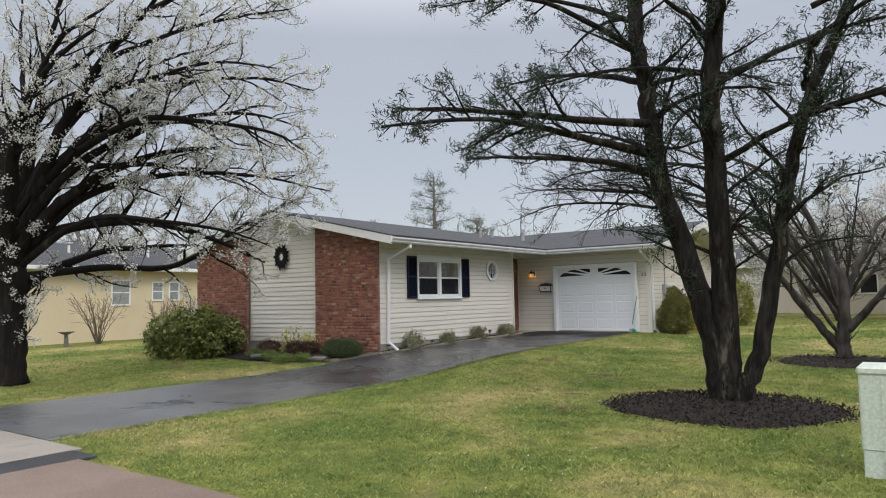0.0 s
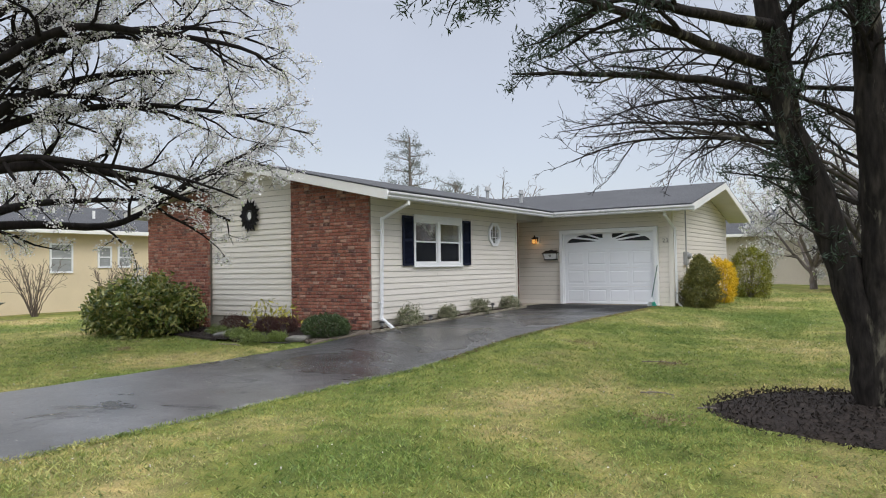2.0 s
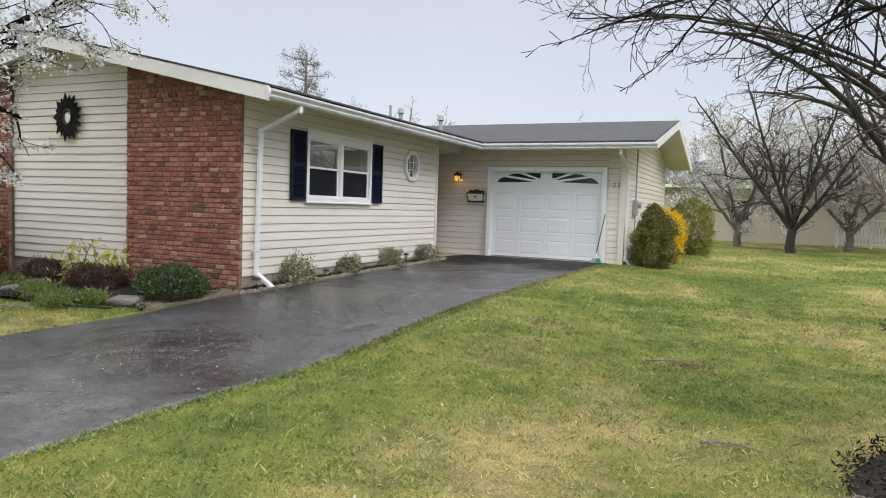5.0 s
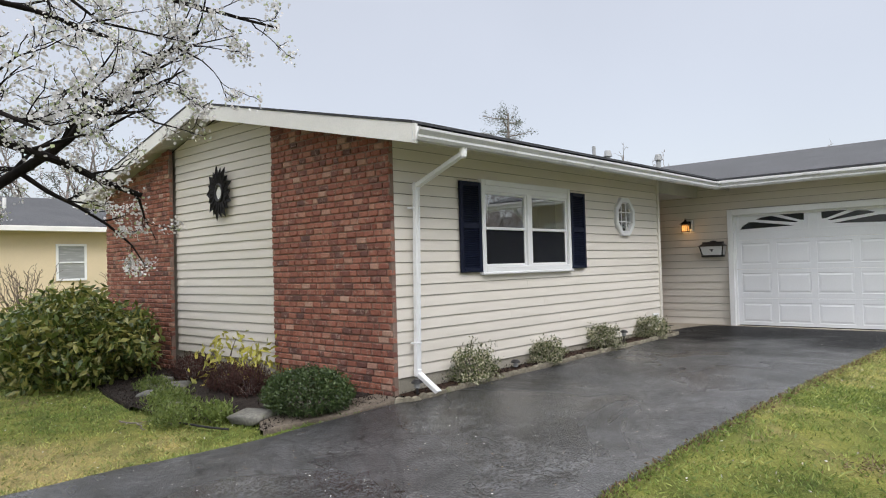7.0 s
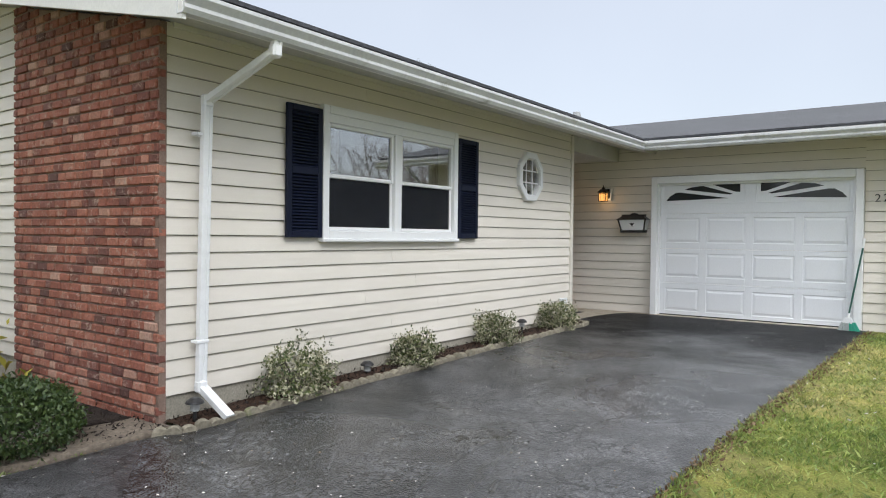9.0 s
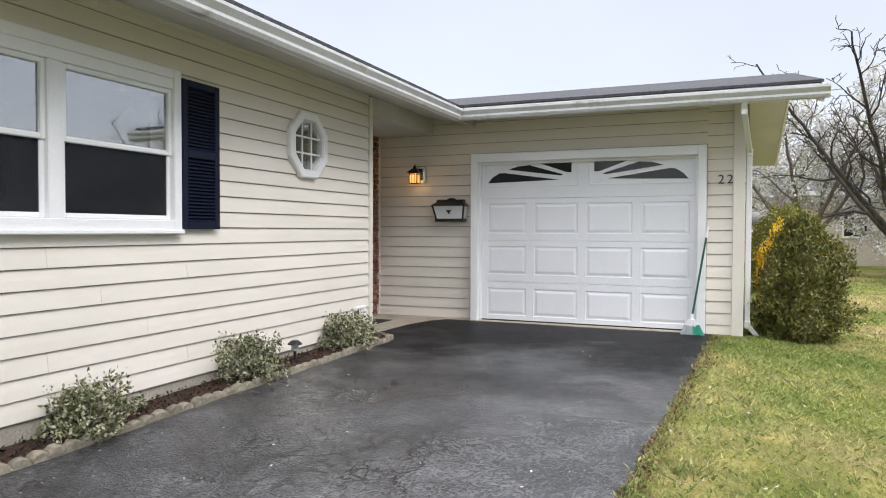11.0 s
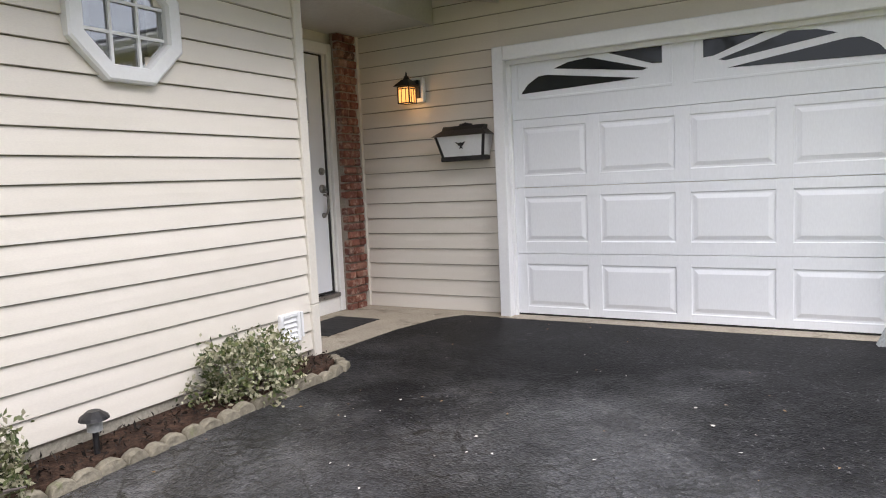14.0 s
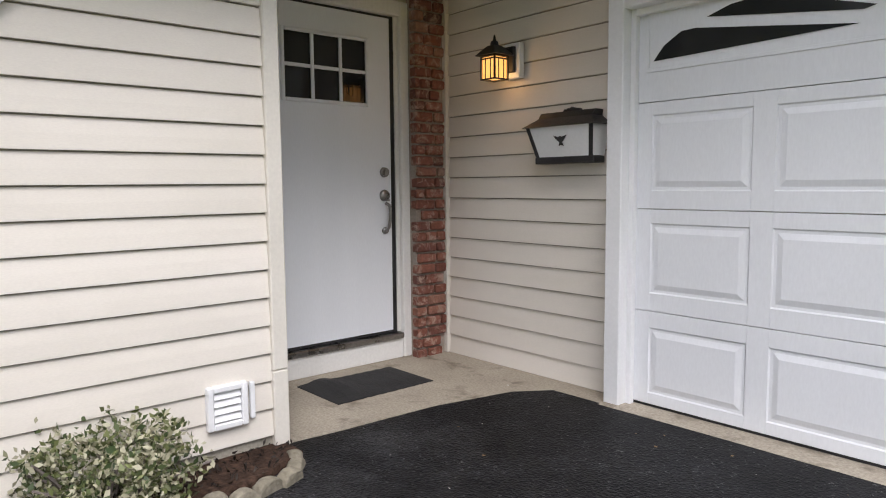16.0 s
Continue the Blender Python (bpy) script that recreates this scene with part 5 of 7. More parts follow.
# flowering pear beside the drive
B = Vector((-15.05, 6.1, -0.45))
pear = [
    (limb(B, (0.0, 0.02, 0.15), (0.02, 0.05, 1.0), (0.05, 0.02, 1.15), (-0.1, -0.1, 1.4), (-0.3, 0.0, 2.2)), 0.50, 0.16),
    (limb(B + Vector((0.05, 0.05, 2.15)), (0.30, 0.40, 0.95), (0.65, 0.95, 0.40), (0.75, 1.1, 0.0), (0.1, 1.4, -0.3), (0.2, 1.3, -0.5)), 0.17, 0.03),
    (limb(B + Vector((0.05, 0.0, 2.4)), (0.5, 0.35, 1.0), (0.8, 0.8, 1.0), (1.0, 1.0, 0.6), (0.9, 1.1, 0.2)), 0.19, 0.03),
    (limb(B + Vector((0.0, 0.0, 2.6)), (0.2, 0.3, 1.3), (0.5, 0.9, 1.5), (0.6, 1.0, 1.2), (0.5, 0.8, 0.8)), 0.18, 0.03),
    (limb(B + Vector((0.0, 0.0, 2.5)), (0.5, -0.2, 1.2), (0.8, -0.2, 1.5), (1.0, 0.2, 1.2), (0.9, 0.4, 0.6)), 0.16, 0.03),
    (limb(B + Vector((0.0, 0.0, 2.2)), (-0.6, 0.3, 1.0), (-0.9, 0.5, 1.2), (-0.8, 0.4, 1.0)), 0.17, 0.03),
    (limb(B + Vector((0.0, 0.0, 2.3)), (-0.1, -0.6, 1.0), (0.2, -1.0, 1.2), (0.4, -1.0, 0.9)), 0.16, 0.03),
    (limb(B + Vector((0.1, 0.1, 1.9)), (-0.3, 0.9, 0.6), (-0.4, 1.4, 0.5), (-0.2, 1.3, 0.2), (0.2, 1.2, 0.1)), 0.14, 0.03),
    ([B + Vector((0.1, 0.1, 2.6)), (-14.0, 7.2, 3.6), (-13.0, 8.8, 4.2), (-12.1, 10.4, 4.25), (-11.4, 12.1, 4.0)], 0.12, 0.012),
    ([B + Vector((0.1, 0.0, 3.0)), (-13.8, 6.9, 4.2), (-12.6, 8.2, 5.2), (-11.5, 9.5, 5.5), (-10.6, 10.5, 5.2)], 0.13, 0.012),
    ([B + Vector((0.0, 0.0, 3.4)), (-14.0, 7.0, 4.6), (-13.0, 8.5, 6.1), (-12.0, 10.2, 6.6), (-11.2, 11.4, 6.4)], 0.12, 0.012),
    ([B + Vector((0.15, 0.1, 2.5)), (-13.6, 7.1, 3.05), (-12.4, 8.2, 3.0), (-11.3, 9.0, 2.75), (-10.5, 9.5, 2.4)], 0.09, 0.010),
    ([B + Vector((0.1, 0.0, 2.9)), (-13.9, 5.8, 4.5), (-12.8, 5.9, 6.2), (-11.8, 6.6, 7.2)], 0.12, 0.015),
    ([B + Vector((0.0, 0.1, 3.6)), (-14.6, 7.2, 5.4), (-14.0, 8.8, 7.0), (-13.2, 10.4, 7.8)], 0.12, 0.015),
    ([B + Vector((0.0, 0.1, 3.0)), (-15.0, 7.4, 4.2), (-14.9, 9.0, 4.7), (-14.3, 10.6, 4.6), (-13.6, 11.8, 4.1)], 0.10, 0.012),
    ([B + Vector((0.1, 0.1, 2.3)), (-14.7, 8.0, 2.1), (-14.5, 9.6, 2.15), (-14.1, 10.6, 2.75), (-13.4, 10.9, 3.16), (-12.65, 11.0, 3.4), (-12.0, 11.1, 3.6), (-11.4, 11.2, 3.75)], 0.10, 0.012),
    ([B + Vector((0.0, 0.0, 2.6)), (-15.2, 6.5, 3.9), (-14.9, 6.6, 5.5), (-14.4, 6.6, 7.0), (-13.8, 6.7, 8.4)], 0.17, 0.03),
    ([(-15.1, 6.5, 4.4), (-15.6, 6.6, 5.8), (-16.1, 6.7, 7.2), (-16.3, 6.8, 8.6)], 0.11, 0.02),
    ([(-14.9, 6.6, 5.4), (-14.0, 6.8, 6.2), (-12.9, 6.9, 6.6), (-11.8, 7.0, 6.6)], 0.08, 0.012),
    ([(-14.5, 6.4, 3.6), (-13.87, 6.64, 4.97), (-13.02, 7.04, 6.37), (-12.03, 7.46, 7.35), (-10.88, 7.76, 8.44)], 0.17, 0.02),
    ([(-13.02, 7.04, 6.37), (-11.52, 7.68, 6.8), (-9.88, 8.13, 6.87), (-8.6, 8.4, 6.76)], 0.07, 0.012),
    ([(-14.7, 6.3, 3.0), (-14.06, 6.63, 4.14), (-12.48, 7.5, 5.09), (-11.02, 8.15, 4.96), (-9.71, 8.83, 4.64), (-9.1, 9.1, 4.24)], 0.12, 0.012),
    ([(-12.03, 7.46, 7.35), (-10.56, 7.82, 7.53), (-9.09, 8.32, 7.51), (-7.9, 8.6, 7.33)], 0.07, 0.012),
    ([(-14.2, 6.5, 4.4), (-13.55, 6.95, 5.59), (-12.0, 7.47, 5.89), (-10.39, 7.97, 6.02), (-9.1, 8.5, 5.75)], 0.09, 0.012),
    ([(-13.4, 10.9, 3.16), (-12.9, 10.95, 3.3), (-12.2, 11.0, 3.28), (-11.5, 11.1, 3.35)], 0.035, 0.008),
]
tree("old flowering pear tree in full white blossom beside the drive", pear, 11, [(2.3, 0.42, 0.25, 0.6, 1.7), (4.0, 0.42, 0.2, 0.3, 0.9), (6.0, 0.5, 0.15, 0.14, 0.38)], M_BARK_D,
     (M_PETAL, 0.040, 12, 0.046, 0.3, 0.9, 0.55, "blossom"), droop=0.03, tip=0.0045)

# three-stemmed spruce on the lawn
B = Vector((-1.45, 10.25, -0.45))
spruce = [
    (limb(B, (-0.09, 0.0, 0.22), (-0.09, 0.0, 0.75), (-0.33, 0.0, 1.25), (-0.33, 0.0, 1.07), (-0.13, 0.0, 1.17), (-0.14, 0.0, 1.0), (-0.05, 0.0, 1.2), (0, 0, 2.0)), 0.215, 0.10),
    (limb(B, (-0.02, 0.0, 0.22), (0.02, 0.0, 0.75), (-0.01, 0.0, 1.25), (-0.04, 0.0, 1.25), (0.0, 0.0, 1.25), (0.12, 0, 1.1), (0.1, 0, 2.5)), 0.22, 0.11),
    (limb(B + Vector((0.1, 0.0, 0.0)), (0.08, 0.0, 0.26), (0.25, 0.0, 0.56), (0.24, 0.0, 1.1), (0.15, 0.0, 0.78), (0.23, 0.0, 1.0), (0.25, 0.0, 0.75), (0.5, 0.0, 1.1), (0.5, 0.0, 1.6)), 0.155, 0.06),
]
S1 = Vector((-2.33, 10.25, 3.35))
spruce += [
    (limb(S1, (-0.6, -1.0, 0.15), (-0.7, -1.7, 0.1), (-0.6, -1.6, -0.3)), 0.085, 0.015),
    (limb(S1 + Vector((-0.05, 0, 0.5)), (-0.6, -1.4, -0.1), (-0.9, -1.4, 0.0), (-1.0, -0.5, 0.1)), 0.08, 0.015),
    (limb(S1 + Vector((0.05, 0, -0.3)), (-1.0, -0.3, 0.3), (-1.2, -0.5, 0.15), (-0.6, -0.4, 0.0)), 0.07, 0.012),
    (limb(S1 + Vector((-0.2, 0, 1.2)), (-1.2, 0.5, 0.5), (-1.3, 0.5, 0.3), (-1.0, 0.3, 0.1)), 0.06, 0.012),
    (limb(S1 + Vector((-0.2, 0, 1.7)), (-0.9, -1.0, 0.6), (-1.0, -1.2, 0.3), (-0.8, -0.9, 0.1)), 0.055, 0.012),
    (limb(S1 + Vector((-0.3, 0, 2.2)), (-1.2, -0.2, 0.6), (-1.2, -0.3, 0.3), (-0.9, -0.2, 0.0)), 0.05, 0.012),
    (limb(S1 + Vector((1.0, 0, -0.2)), (0.9, -0.4, 0.3), (1.2, -0.5, 0.1), (1.0, -0.3, 0.0)), 0.06, 0.012),
    (limb(S1 + Vector((1.9, -0.2, 0.2)), (1.0, -0.3, 0.1), (1.2, 0.1, 0.1), (1.0, 0.2, 0.0)), 0.06, 0.012),
    (limb(S1 + Vector((0.9, 0.1, 1.0)), (0.9, 0.6, 0.5), (1.1, 0.5, 0.3), (1.0, 0.4, 0.0)), 0.06, 0.012),
    (limb(S1 + Vector((0.9, 0.1, 1.6)), (0.5, -1.2, 0.5), (0.4, -1.3, 0.3), (0.2, -1.0, 0.0)), 0.055, 0.012),
]
rs = random.Random(99)
for k in range(30):
    sx, z0 = ((-2.47, 3.9), (-1.47, 3.7), (-0.30, 3.6))[k % 3]
    z = z0 + 0.19 * k
    a = k * 2.4 + rs.uniform(-0.3, 0.3)
    r = rs.uniform(1.6, 3.0)
    u, v = math.cos(a), math.sin(a)
    spruce.append((limb((sx + (0.12 * (z - 3.6) if k % 3 == 2 else -0.04 * (z - 3.6)), 10.25, z), (u * r * 0.35, v * r * 0.35, 0.25), (u * r * 0.35, v * r * 0.35, 0.02), (u * r * 0.3, v * r * 0.3, -0.15)), 0.05, 0.010))
dead = [
    ([(-2.25, 10.25, 2.75), (-3.3, 10.7, 2.95), (-4.4, 11.0, 3.15), (-5.5, 11.3, 3.2)], 0.035, 0.006),
    ([(-2.30, 10.25, 3.0), (-3.4, 11.2, 3.4), (-4.5, 11.9, 3.55), (-5.4, 12.5, 3.5)], 0.035, 0.006),
    ([(-1.47, 10.25, 3.0), (-2.4, 11.4, 3.4), (-3.4, 12.6, 3.7), (-4.6, 13.4, 3.7)], 0.035, 0.006),
    ([(-2.15, 10.25, 2.5), (-3.2, 10.3, 2.7), (-4.2, 10.3, 2.75), (-5.0, 10.5, 2.6)], 0.030, 0.006),
    ([(-2.35, 10.25, 3.4), (-3.5, 11.0, 4.0), (-4.6, 11.5, 4.3), (-5.6, 11.8, 4.3)], 0.035, 0.006),
]
tree("tall dark three-stemmed spruce standing in a mulch ring", spruce, 23, [(3.2, 0.36, 0.35, 0.4, 1.4), (5.0, 0.40, 0.2, 0.2, 0.6), (5.5, 0.5, 0.2, 0.1, 0.22)], M_BARK_G,
     (M_NEEDLE, 0.085, 8, 0.045, 0.0, 0.17, 0.68, "needles"), droop=0.0, tip=0.0035, wander=0.18,
     bare=dead, bare_levels=[(5.0, 0.45, 0.12, 0.4, 1.3), (7.0, 0.45, 0.15, 0.2, 0.6), (8.0, 0.5, 0.2, 0.1, 0.28)])

# bare spreading dogwood behind it
B = Vector((-0.75, 16.6, -0.40))
dog = [
    (limb(B, (0.0, 0.0, 0.15), (0.02, 0.0, 0.45), (0.05, 0.0, 0.6), (0.0, 0.1, 0.9)), 0.20, 0.10),
    (limb(B + Vector((0, 0, 0.35)), (-0.45, -0.1, 0.6), (-0.5, -0.2, 0.8), (-0.6, -0.2, 0.9), (-0.7, -0.3, 0.8), (-0.9, -0.4, 0.5), (-0.7, -0.3, 0.2)), 0.10, 0.012),
    (limb(B + Vector((0, 0, 1.0)), (-0.3, -0.1, 0.8), (-0.6, -0.3, 0.9), (-1.0, -0.5, 0.8), (-1.1, -0.5, 0.45), (-0.9, -0.3, 0.1)), 0.09, 0.012),
    (limb(B + Vector((0, 0, 1.3)), (-0.2, 0.1, 1.1), (-0.5, 0.0, 1.2), (-0.9, -0.3, 0.9), (-1.1, -0.5, 0.4)), 0.10, 0.02),
    (limb(B + Vector((0, 0, 0.6)), (0.4, 0.0, 0.5), (0.6, -0.1, 0.7), (0.7, -0.1, 0.8), (0.6, 0.0, 0.6)), 0.11, 0.02),
    (limb(B + Vector((0, 0, 1.2)), (0.3, 0.3, 0.9), (0.4, 0.6, 0.9), (0.4, 0.7, 0.5)), 0.10, 0.02),
    (limb(B + Vector((0, 0, 1.0)), (-0.4, 0.5, 0.8), (-0.6, 0.6, 0.9), (-0.8, 0.5, 0.7), (-0.9, 0.3, 0.35), (-0.6, 0.2, 0.1)), 0.09, 0.012),
    ([B + Vector((0, 0, 0.6)), (-1.8, 15.7, 2.1), (-3.0, 14.9, 3.1), (-4.2, 14.2, 3.55), (-5.2, 13.6, 3.6)], 0.042, 0.008),
    ([B + Vector((0, 0, 1.0)), (-1.8, 15.3, 2.5), (-3.2, 14.3, 3.2), (-4.6, 13.5, 3.45), (-5.8, 12.9, 3.4)], 0.042, 0.008),
    ([B + Vector((0, 0, 1.2)), (-1.6, 15.8, 2.6), (-3.0, 15.6, 3.5), (-4.6, 15.2, 3.9), (-5.9, 14.8, 3.8)], 0.042, 0.008),
    ([B + Vector((0, 0, 1.2)), (-1.3, 14.9, 2.7), (-2.4, 13.6, 3.7), (-3.6, 12.6, 4.2), (-4.9, 11.9, 4.1)], 0.042, 0.008),
]
tree("bare spreading dogwood with fine grey twigs", dog, 37, [(2.1, 0.45, 0.3, 0.5, 1.7), (3.8, 0.42, 0.2, 0.3, 0.9), (5.8, 0.5, 0.15, 0.14, 0.4)], M_BARK_T, droop=0.03, tip=0.003, wander=0.24)


def bare_tree(x, y, h, seed, label, leaning=0.5, n=6, foliage=None, bark=None):
    rng = random.Random(seed)
    z = float(gz(x, y)) - 0.05
    b = Vector((x, y, z))
    limbs = [(limb(b, (0, 0, 0.12 * h), (0.02 * h, 0, 0.14 * h)), 0.028 * h, 0.018 * h)]
    for k in range(n):
        a = 2 * math.pi * (k + rng.random() * 0.5) / n
        u, v = math.cos(a) * leaning, math.sin(a) * leaning
        limbs.append((limb(b + Vector((0, 0, (0.1 + 0.1 * rng.random()) * h)), (u * 0.22 * h, v * 0.22 * h, 0.2 * h), (u * 0.25 * h, v * 0.25 * h, 0.26 * h), (u * 0.22 * h, v * 0.22 * h, 0.24 * h)), 0.014 * h, 0.003 * h))
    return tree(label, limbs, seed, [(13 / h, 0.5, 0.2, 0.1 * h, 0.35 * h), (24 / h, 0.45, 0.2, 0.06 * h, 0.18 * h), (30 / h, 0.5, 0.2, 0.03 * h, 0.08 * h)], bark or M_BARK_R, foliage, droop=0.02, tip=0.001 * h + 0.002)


bare_tree(-2.65, 34.0, 6.8, 41, "small bare tree with upright spreading limbs", 0.8, 8, None, M_BARK_T)
bare_tree(-0.4, 37.4, 6.4, 58, "small tree in pale blossom by the beige house", 0.8, 7, (M_PETAL, 0.10, 7, 0.12, 0.2, 0.8, 0.8, "blossom"))
bare_tree(0.8, 31.5, 5.2, 43, "small bare budding tree near the white fence", 0.7, 6)
bare_tree(5.5, 34.0, 6.5, 44, "bare garden tree on the far lawn", 0.6, 6)
bare_tree(-4.6, 37.5, 6.2, 45, "small tree in pale blossom by the beige house", 0.7, 6, (M_PETAL, 0.10, 7, 0.12, 0.2, 0.8, 0.8, "blossom"))
bare_tree(1.9, 38.5, 6.8, 46, "small tree in pale blossom by the beige house", 0.7, 6, (M_PETAL, 0.10, 7, 0.12, 0.2, 0.8, 0.8, "blossom"))
bare_tree(-24.6, 44.0, 8.2, 47, "tall bare tree beyond the roofs", 0.5, 6)
bare_tree(-34.0, 50.0, 9.0, 48, "tall bare tree beyond the roofs", 0.5, 6)
bare_tree(-16.0, 62.0, 9.5, 49, "tall bare tree beyond the roofs", 0.5, 6)
bare_tree(-4.0, 66.0, 11, 50, "tall bare tree beyond the roofs", 0.5, 6)
bare_tree(7.0, 58.0, 11, 51, "tall bare tree beyond the roofs", 0.6, 7)
bare_tree(15.0, 50.0, 10, 52, "tall bare tree beyond the roofs", 0.6, 7)
bare_tree(4.5, 21.5, 7.0, 56, "bare tree across the side lawn", 0.6, 7)
bare_tree(6.5, 15.0, 7.5, 57, "bare tree across the side lawn", 0.6, 7)
for k in range(10):
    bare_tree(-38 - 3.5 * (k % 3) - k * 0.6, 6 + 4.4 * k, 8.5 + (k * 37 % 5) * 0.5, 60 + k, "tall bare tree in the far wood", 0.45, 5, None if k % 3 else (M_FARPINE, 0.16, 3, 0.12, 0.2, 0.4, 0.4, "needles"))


def pine(x, y, h, seed):
    rng = random.Random(seed)
    z = float(gz(x, y))
    b = Vector((x, y, z))
    limbs = [(limb(b, (0.05, 0, h * 0.4), (-0.05, 0.05, h * 0.3), (0, 0, h * 0.29)), 0.28, 0.05)]
    for k in range(26):
        f = 0.35 + 0.63 * k / 26
        a = k * 2.4 + rng.random()
        r = (1.1 + 1.5 * math.sin(math.pi * min(1, (1.06 - f) * 1.5))) * rng.uniform(0.5, 1.0)
        limbs.append((limb(b + Vector((0, 0, h * f)), (math.cos(a) * r * 0.5, math.sin(a) * r * 0.5, 0.12), (math.cos(a) * r * 0.5, math.sin(a) * r * 0.5, 0.22)), 0.05, 0.015))
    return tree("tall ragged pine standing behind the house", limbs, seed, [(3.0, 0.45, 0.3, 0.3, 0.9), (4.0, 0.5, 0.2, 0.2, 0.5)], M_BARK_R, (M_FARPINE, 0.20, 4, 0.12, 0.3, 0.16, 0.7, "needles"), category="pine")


pine(-30.2, 41.3, 10.9, 71)
pine(-27.6, 43.2, 7.6, 72)

# ---- shrubs ----
def shrub(name, label, at, size, n, leaf, material, seed, shape="dome", lump=0.12, per=5, slim=0.5, up=0.4, stem=None, group="", shell=0.72):
    """Leaves in clumps near the skin of a lumpy body, on branching stems."""
    rng = np.random.default_rng(seed)
    x, y = at
    z = float(gz(x, y))
    rx, ry, h = size
    t = thing(name, label, "shrub", group)
    d = rng.normal(0, 1, (n, 3))
    d /= np.linalg.norm(d, axis=1)[:, None]
    off = rng.uniform(0, 50)
    bumpy = np.array([1 + lump * 2.2 * noise.noise((a * 2.3 + off, b * 2.3, c * 2.3)) + lump * noise.noise((a * 6 + off, b * 6, c * 6)) for a, b, c in d])
    rr = bumpy * rng.uniform(shell, 1.0, n) ** 0.6
    if shape == "cone":
        u = rng.uniform(0, 1, n) ** 1.25
        ang = rng.uniform(0, 2 * math.pi, n)
        prof = np.clip(np.minimum(0.62 + u * 1.35, np.clip(1 - u ** 1.9, 0, 1) ** 0.62), 0.02, 1.0)
        bb = np.array([1 + lump * 2.0 * noise.noise((math.cos(a) * 2 + off, math.sin(a) * 2, w * 4)) + lump * noise.noise((math.cos(a) * 5 + off, math.sin(a) * 5, w * 11)) for a, w in zip(ang, u)])
        r = prof * bb * rng.uniform(shell, 1.0, n)
        p = np.stack([np.cos(ang) * r * rx, np.sin(ang) * r * ry, u * h], 1)
    else:
        p = d * rr[:, None] * np.array([rx, ry, h * 0.56]) + np.array([0, 0, h * 0.46])
        p = p[p[:, 2] > 0.02]
    p += np.array([x, y, z])
    stems = []
    sr = random.Random(seed)
    for k in range(14 if stem is None else stem):
        q = Vector(p[sr.randrange(len(p))])
        foot = Vector((x + sr.uniform(-0.15, 0.15) * rx, y + sr.uniform(-0.15, 0.15) * ry, z - 0.04))
        mid = foot.lerp(q, 0.55) + Vector((0, 0, 0.12 * h))
        stems.append((curve_pts([foot, mid, q], 4), [0.012 + 0.006 * h - 0.0012 * j for j in range(9)], 4))
    tagged(link("branchwork", *tubes(stems), M_BARK_R, t), kind="stuff")
    quads("leaves", cards([tuple(v) for v in p], leaf, per, rng, leaf * 0.55, up, slim), material, t)
    return t


shrub("rhododendron", "broad glossy green rhododendron against the brick pier", (-16.85, 11.85), (1.55, 1.0, 1.32), 1700, 0.150, M_RHODO, 101, lump=0.22, per=6, slim=0.40, up=-0.35)
shrub("boxwood", "low clipped dark green boxwood at the house corner", (-11.2, 12.28), (0.54, 0.46, 0.47), 2600, 0.036, M_BOX, 102, lump=0.05, per=5, up=0.6)
for k, (yy, r, hh) in enumerate(((14.28, 0.33, 0.44), (15.85, 0.24, 0.33), (17.45, 0.30, 0.40), (19.04, 0.30, 0.37))):
    shrub("euonymus", "small variegated green and cream shrub in the border", (-10.55 + 0.02 * (k % 2), yy), (r * 0.85, r, hh), 900, 0.033, M_VARIEG, 110 + k, lump=0.36, per=5, slim=0.55, group="shrubs along the wall", shell=0.6)
shrub("arborvitae", "rounded cone of olive green arborvitae at the garage corner", (-6.0, 21.98), (0.57, 0.57, 1.45), 6200, 0.05, M_YEW, 120, "cone", 0.36, 5, 0.42, 0.9, shell=0.62)
shrub("forsythia", "bright yellow forsythia in flower against the garage", (-5.95, 24.5), (0.44, 0.7, 1.35), 1700, 0.05, M_FORSY, 121, lump=0.14, per=5, slim=0.7)
shrub("privet", "rounded yellow-green bush by the garage wall", (-5.75, 28.4), (0.75, 0.85, 1.7), 2400, 0.06, M_PRIVET, 122, lump=0.12, per=5, slim=0.5)
shrub("yellow_plant", "yellowing broad-leaved plant in the flower bed", (-13.55, 12.62), (0.32, 0.26, 0.68), 40, 0.14, M_YELLEAF, 123, lump=0.35, per=4, slim=0.36, up=-0.9, stem=9, shell=0.6)
shrub("yellow_plant", "yellowing broad-leaved plant in the flower bed", (-12.75, 12.68), (0.25, 0.22, 0.60), 28, 0.125, M_YELLEAF, 124, lump=0.35, per=4, slim=0.36, up=-0.9, stem=8, shell=0.6)
for k, (xx, yy, r) in enumerate(((-13.1, 12.45, 0.33), (-12.55, 12.4, 0.30), (-14.5, 12.7, 0.36))):
    shrub("heather", "dark red-brown dormant heather mound in the bed", (xx, yy), (r, r * 0.8, 0.34), 900, 0.06, M_REDHEATH, 130 + k, lump=0.14, per=4, slim=0.15, up=1.2, group="dormant mounds in the bed")
for k, (xx, yy, r) in enumerate(((-12.75, 11.55, 0.42), (-12.25, 11.3, 0.34), (-13.3, 11.75, 0.3), (-14.3, 12.0, 0.28), (-11.9, 11.6, 0.22))):
    shrub("weed_clump", "loose light green clump of weeds at the bed's edge", (xx, yy), (r, r * 0.7, 0.19), 330, 0.05, M_WEED, 140 + k, lump=0.25, per=4, slim=0.3, up=1.4, group="weeds at the bed's edge", stem=4, shell=0.4)
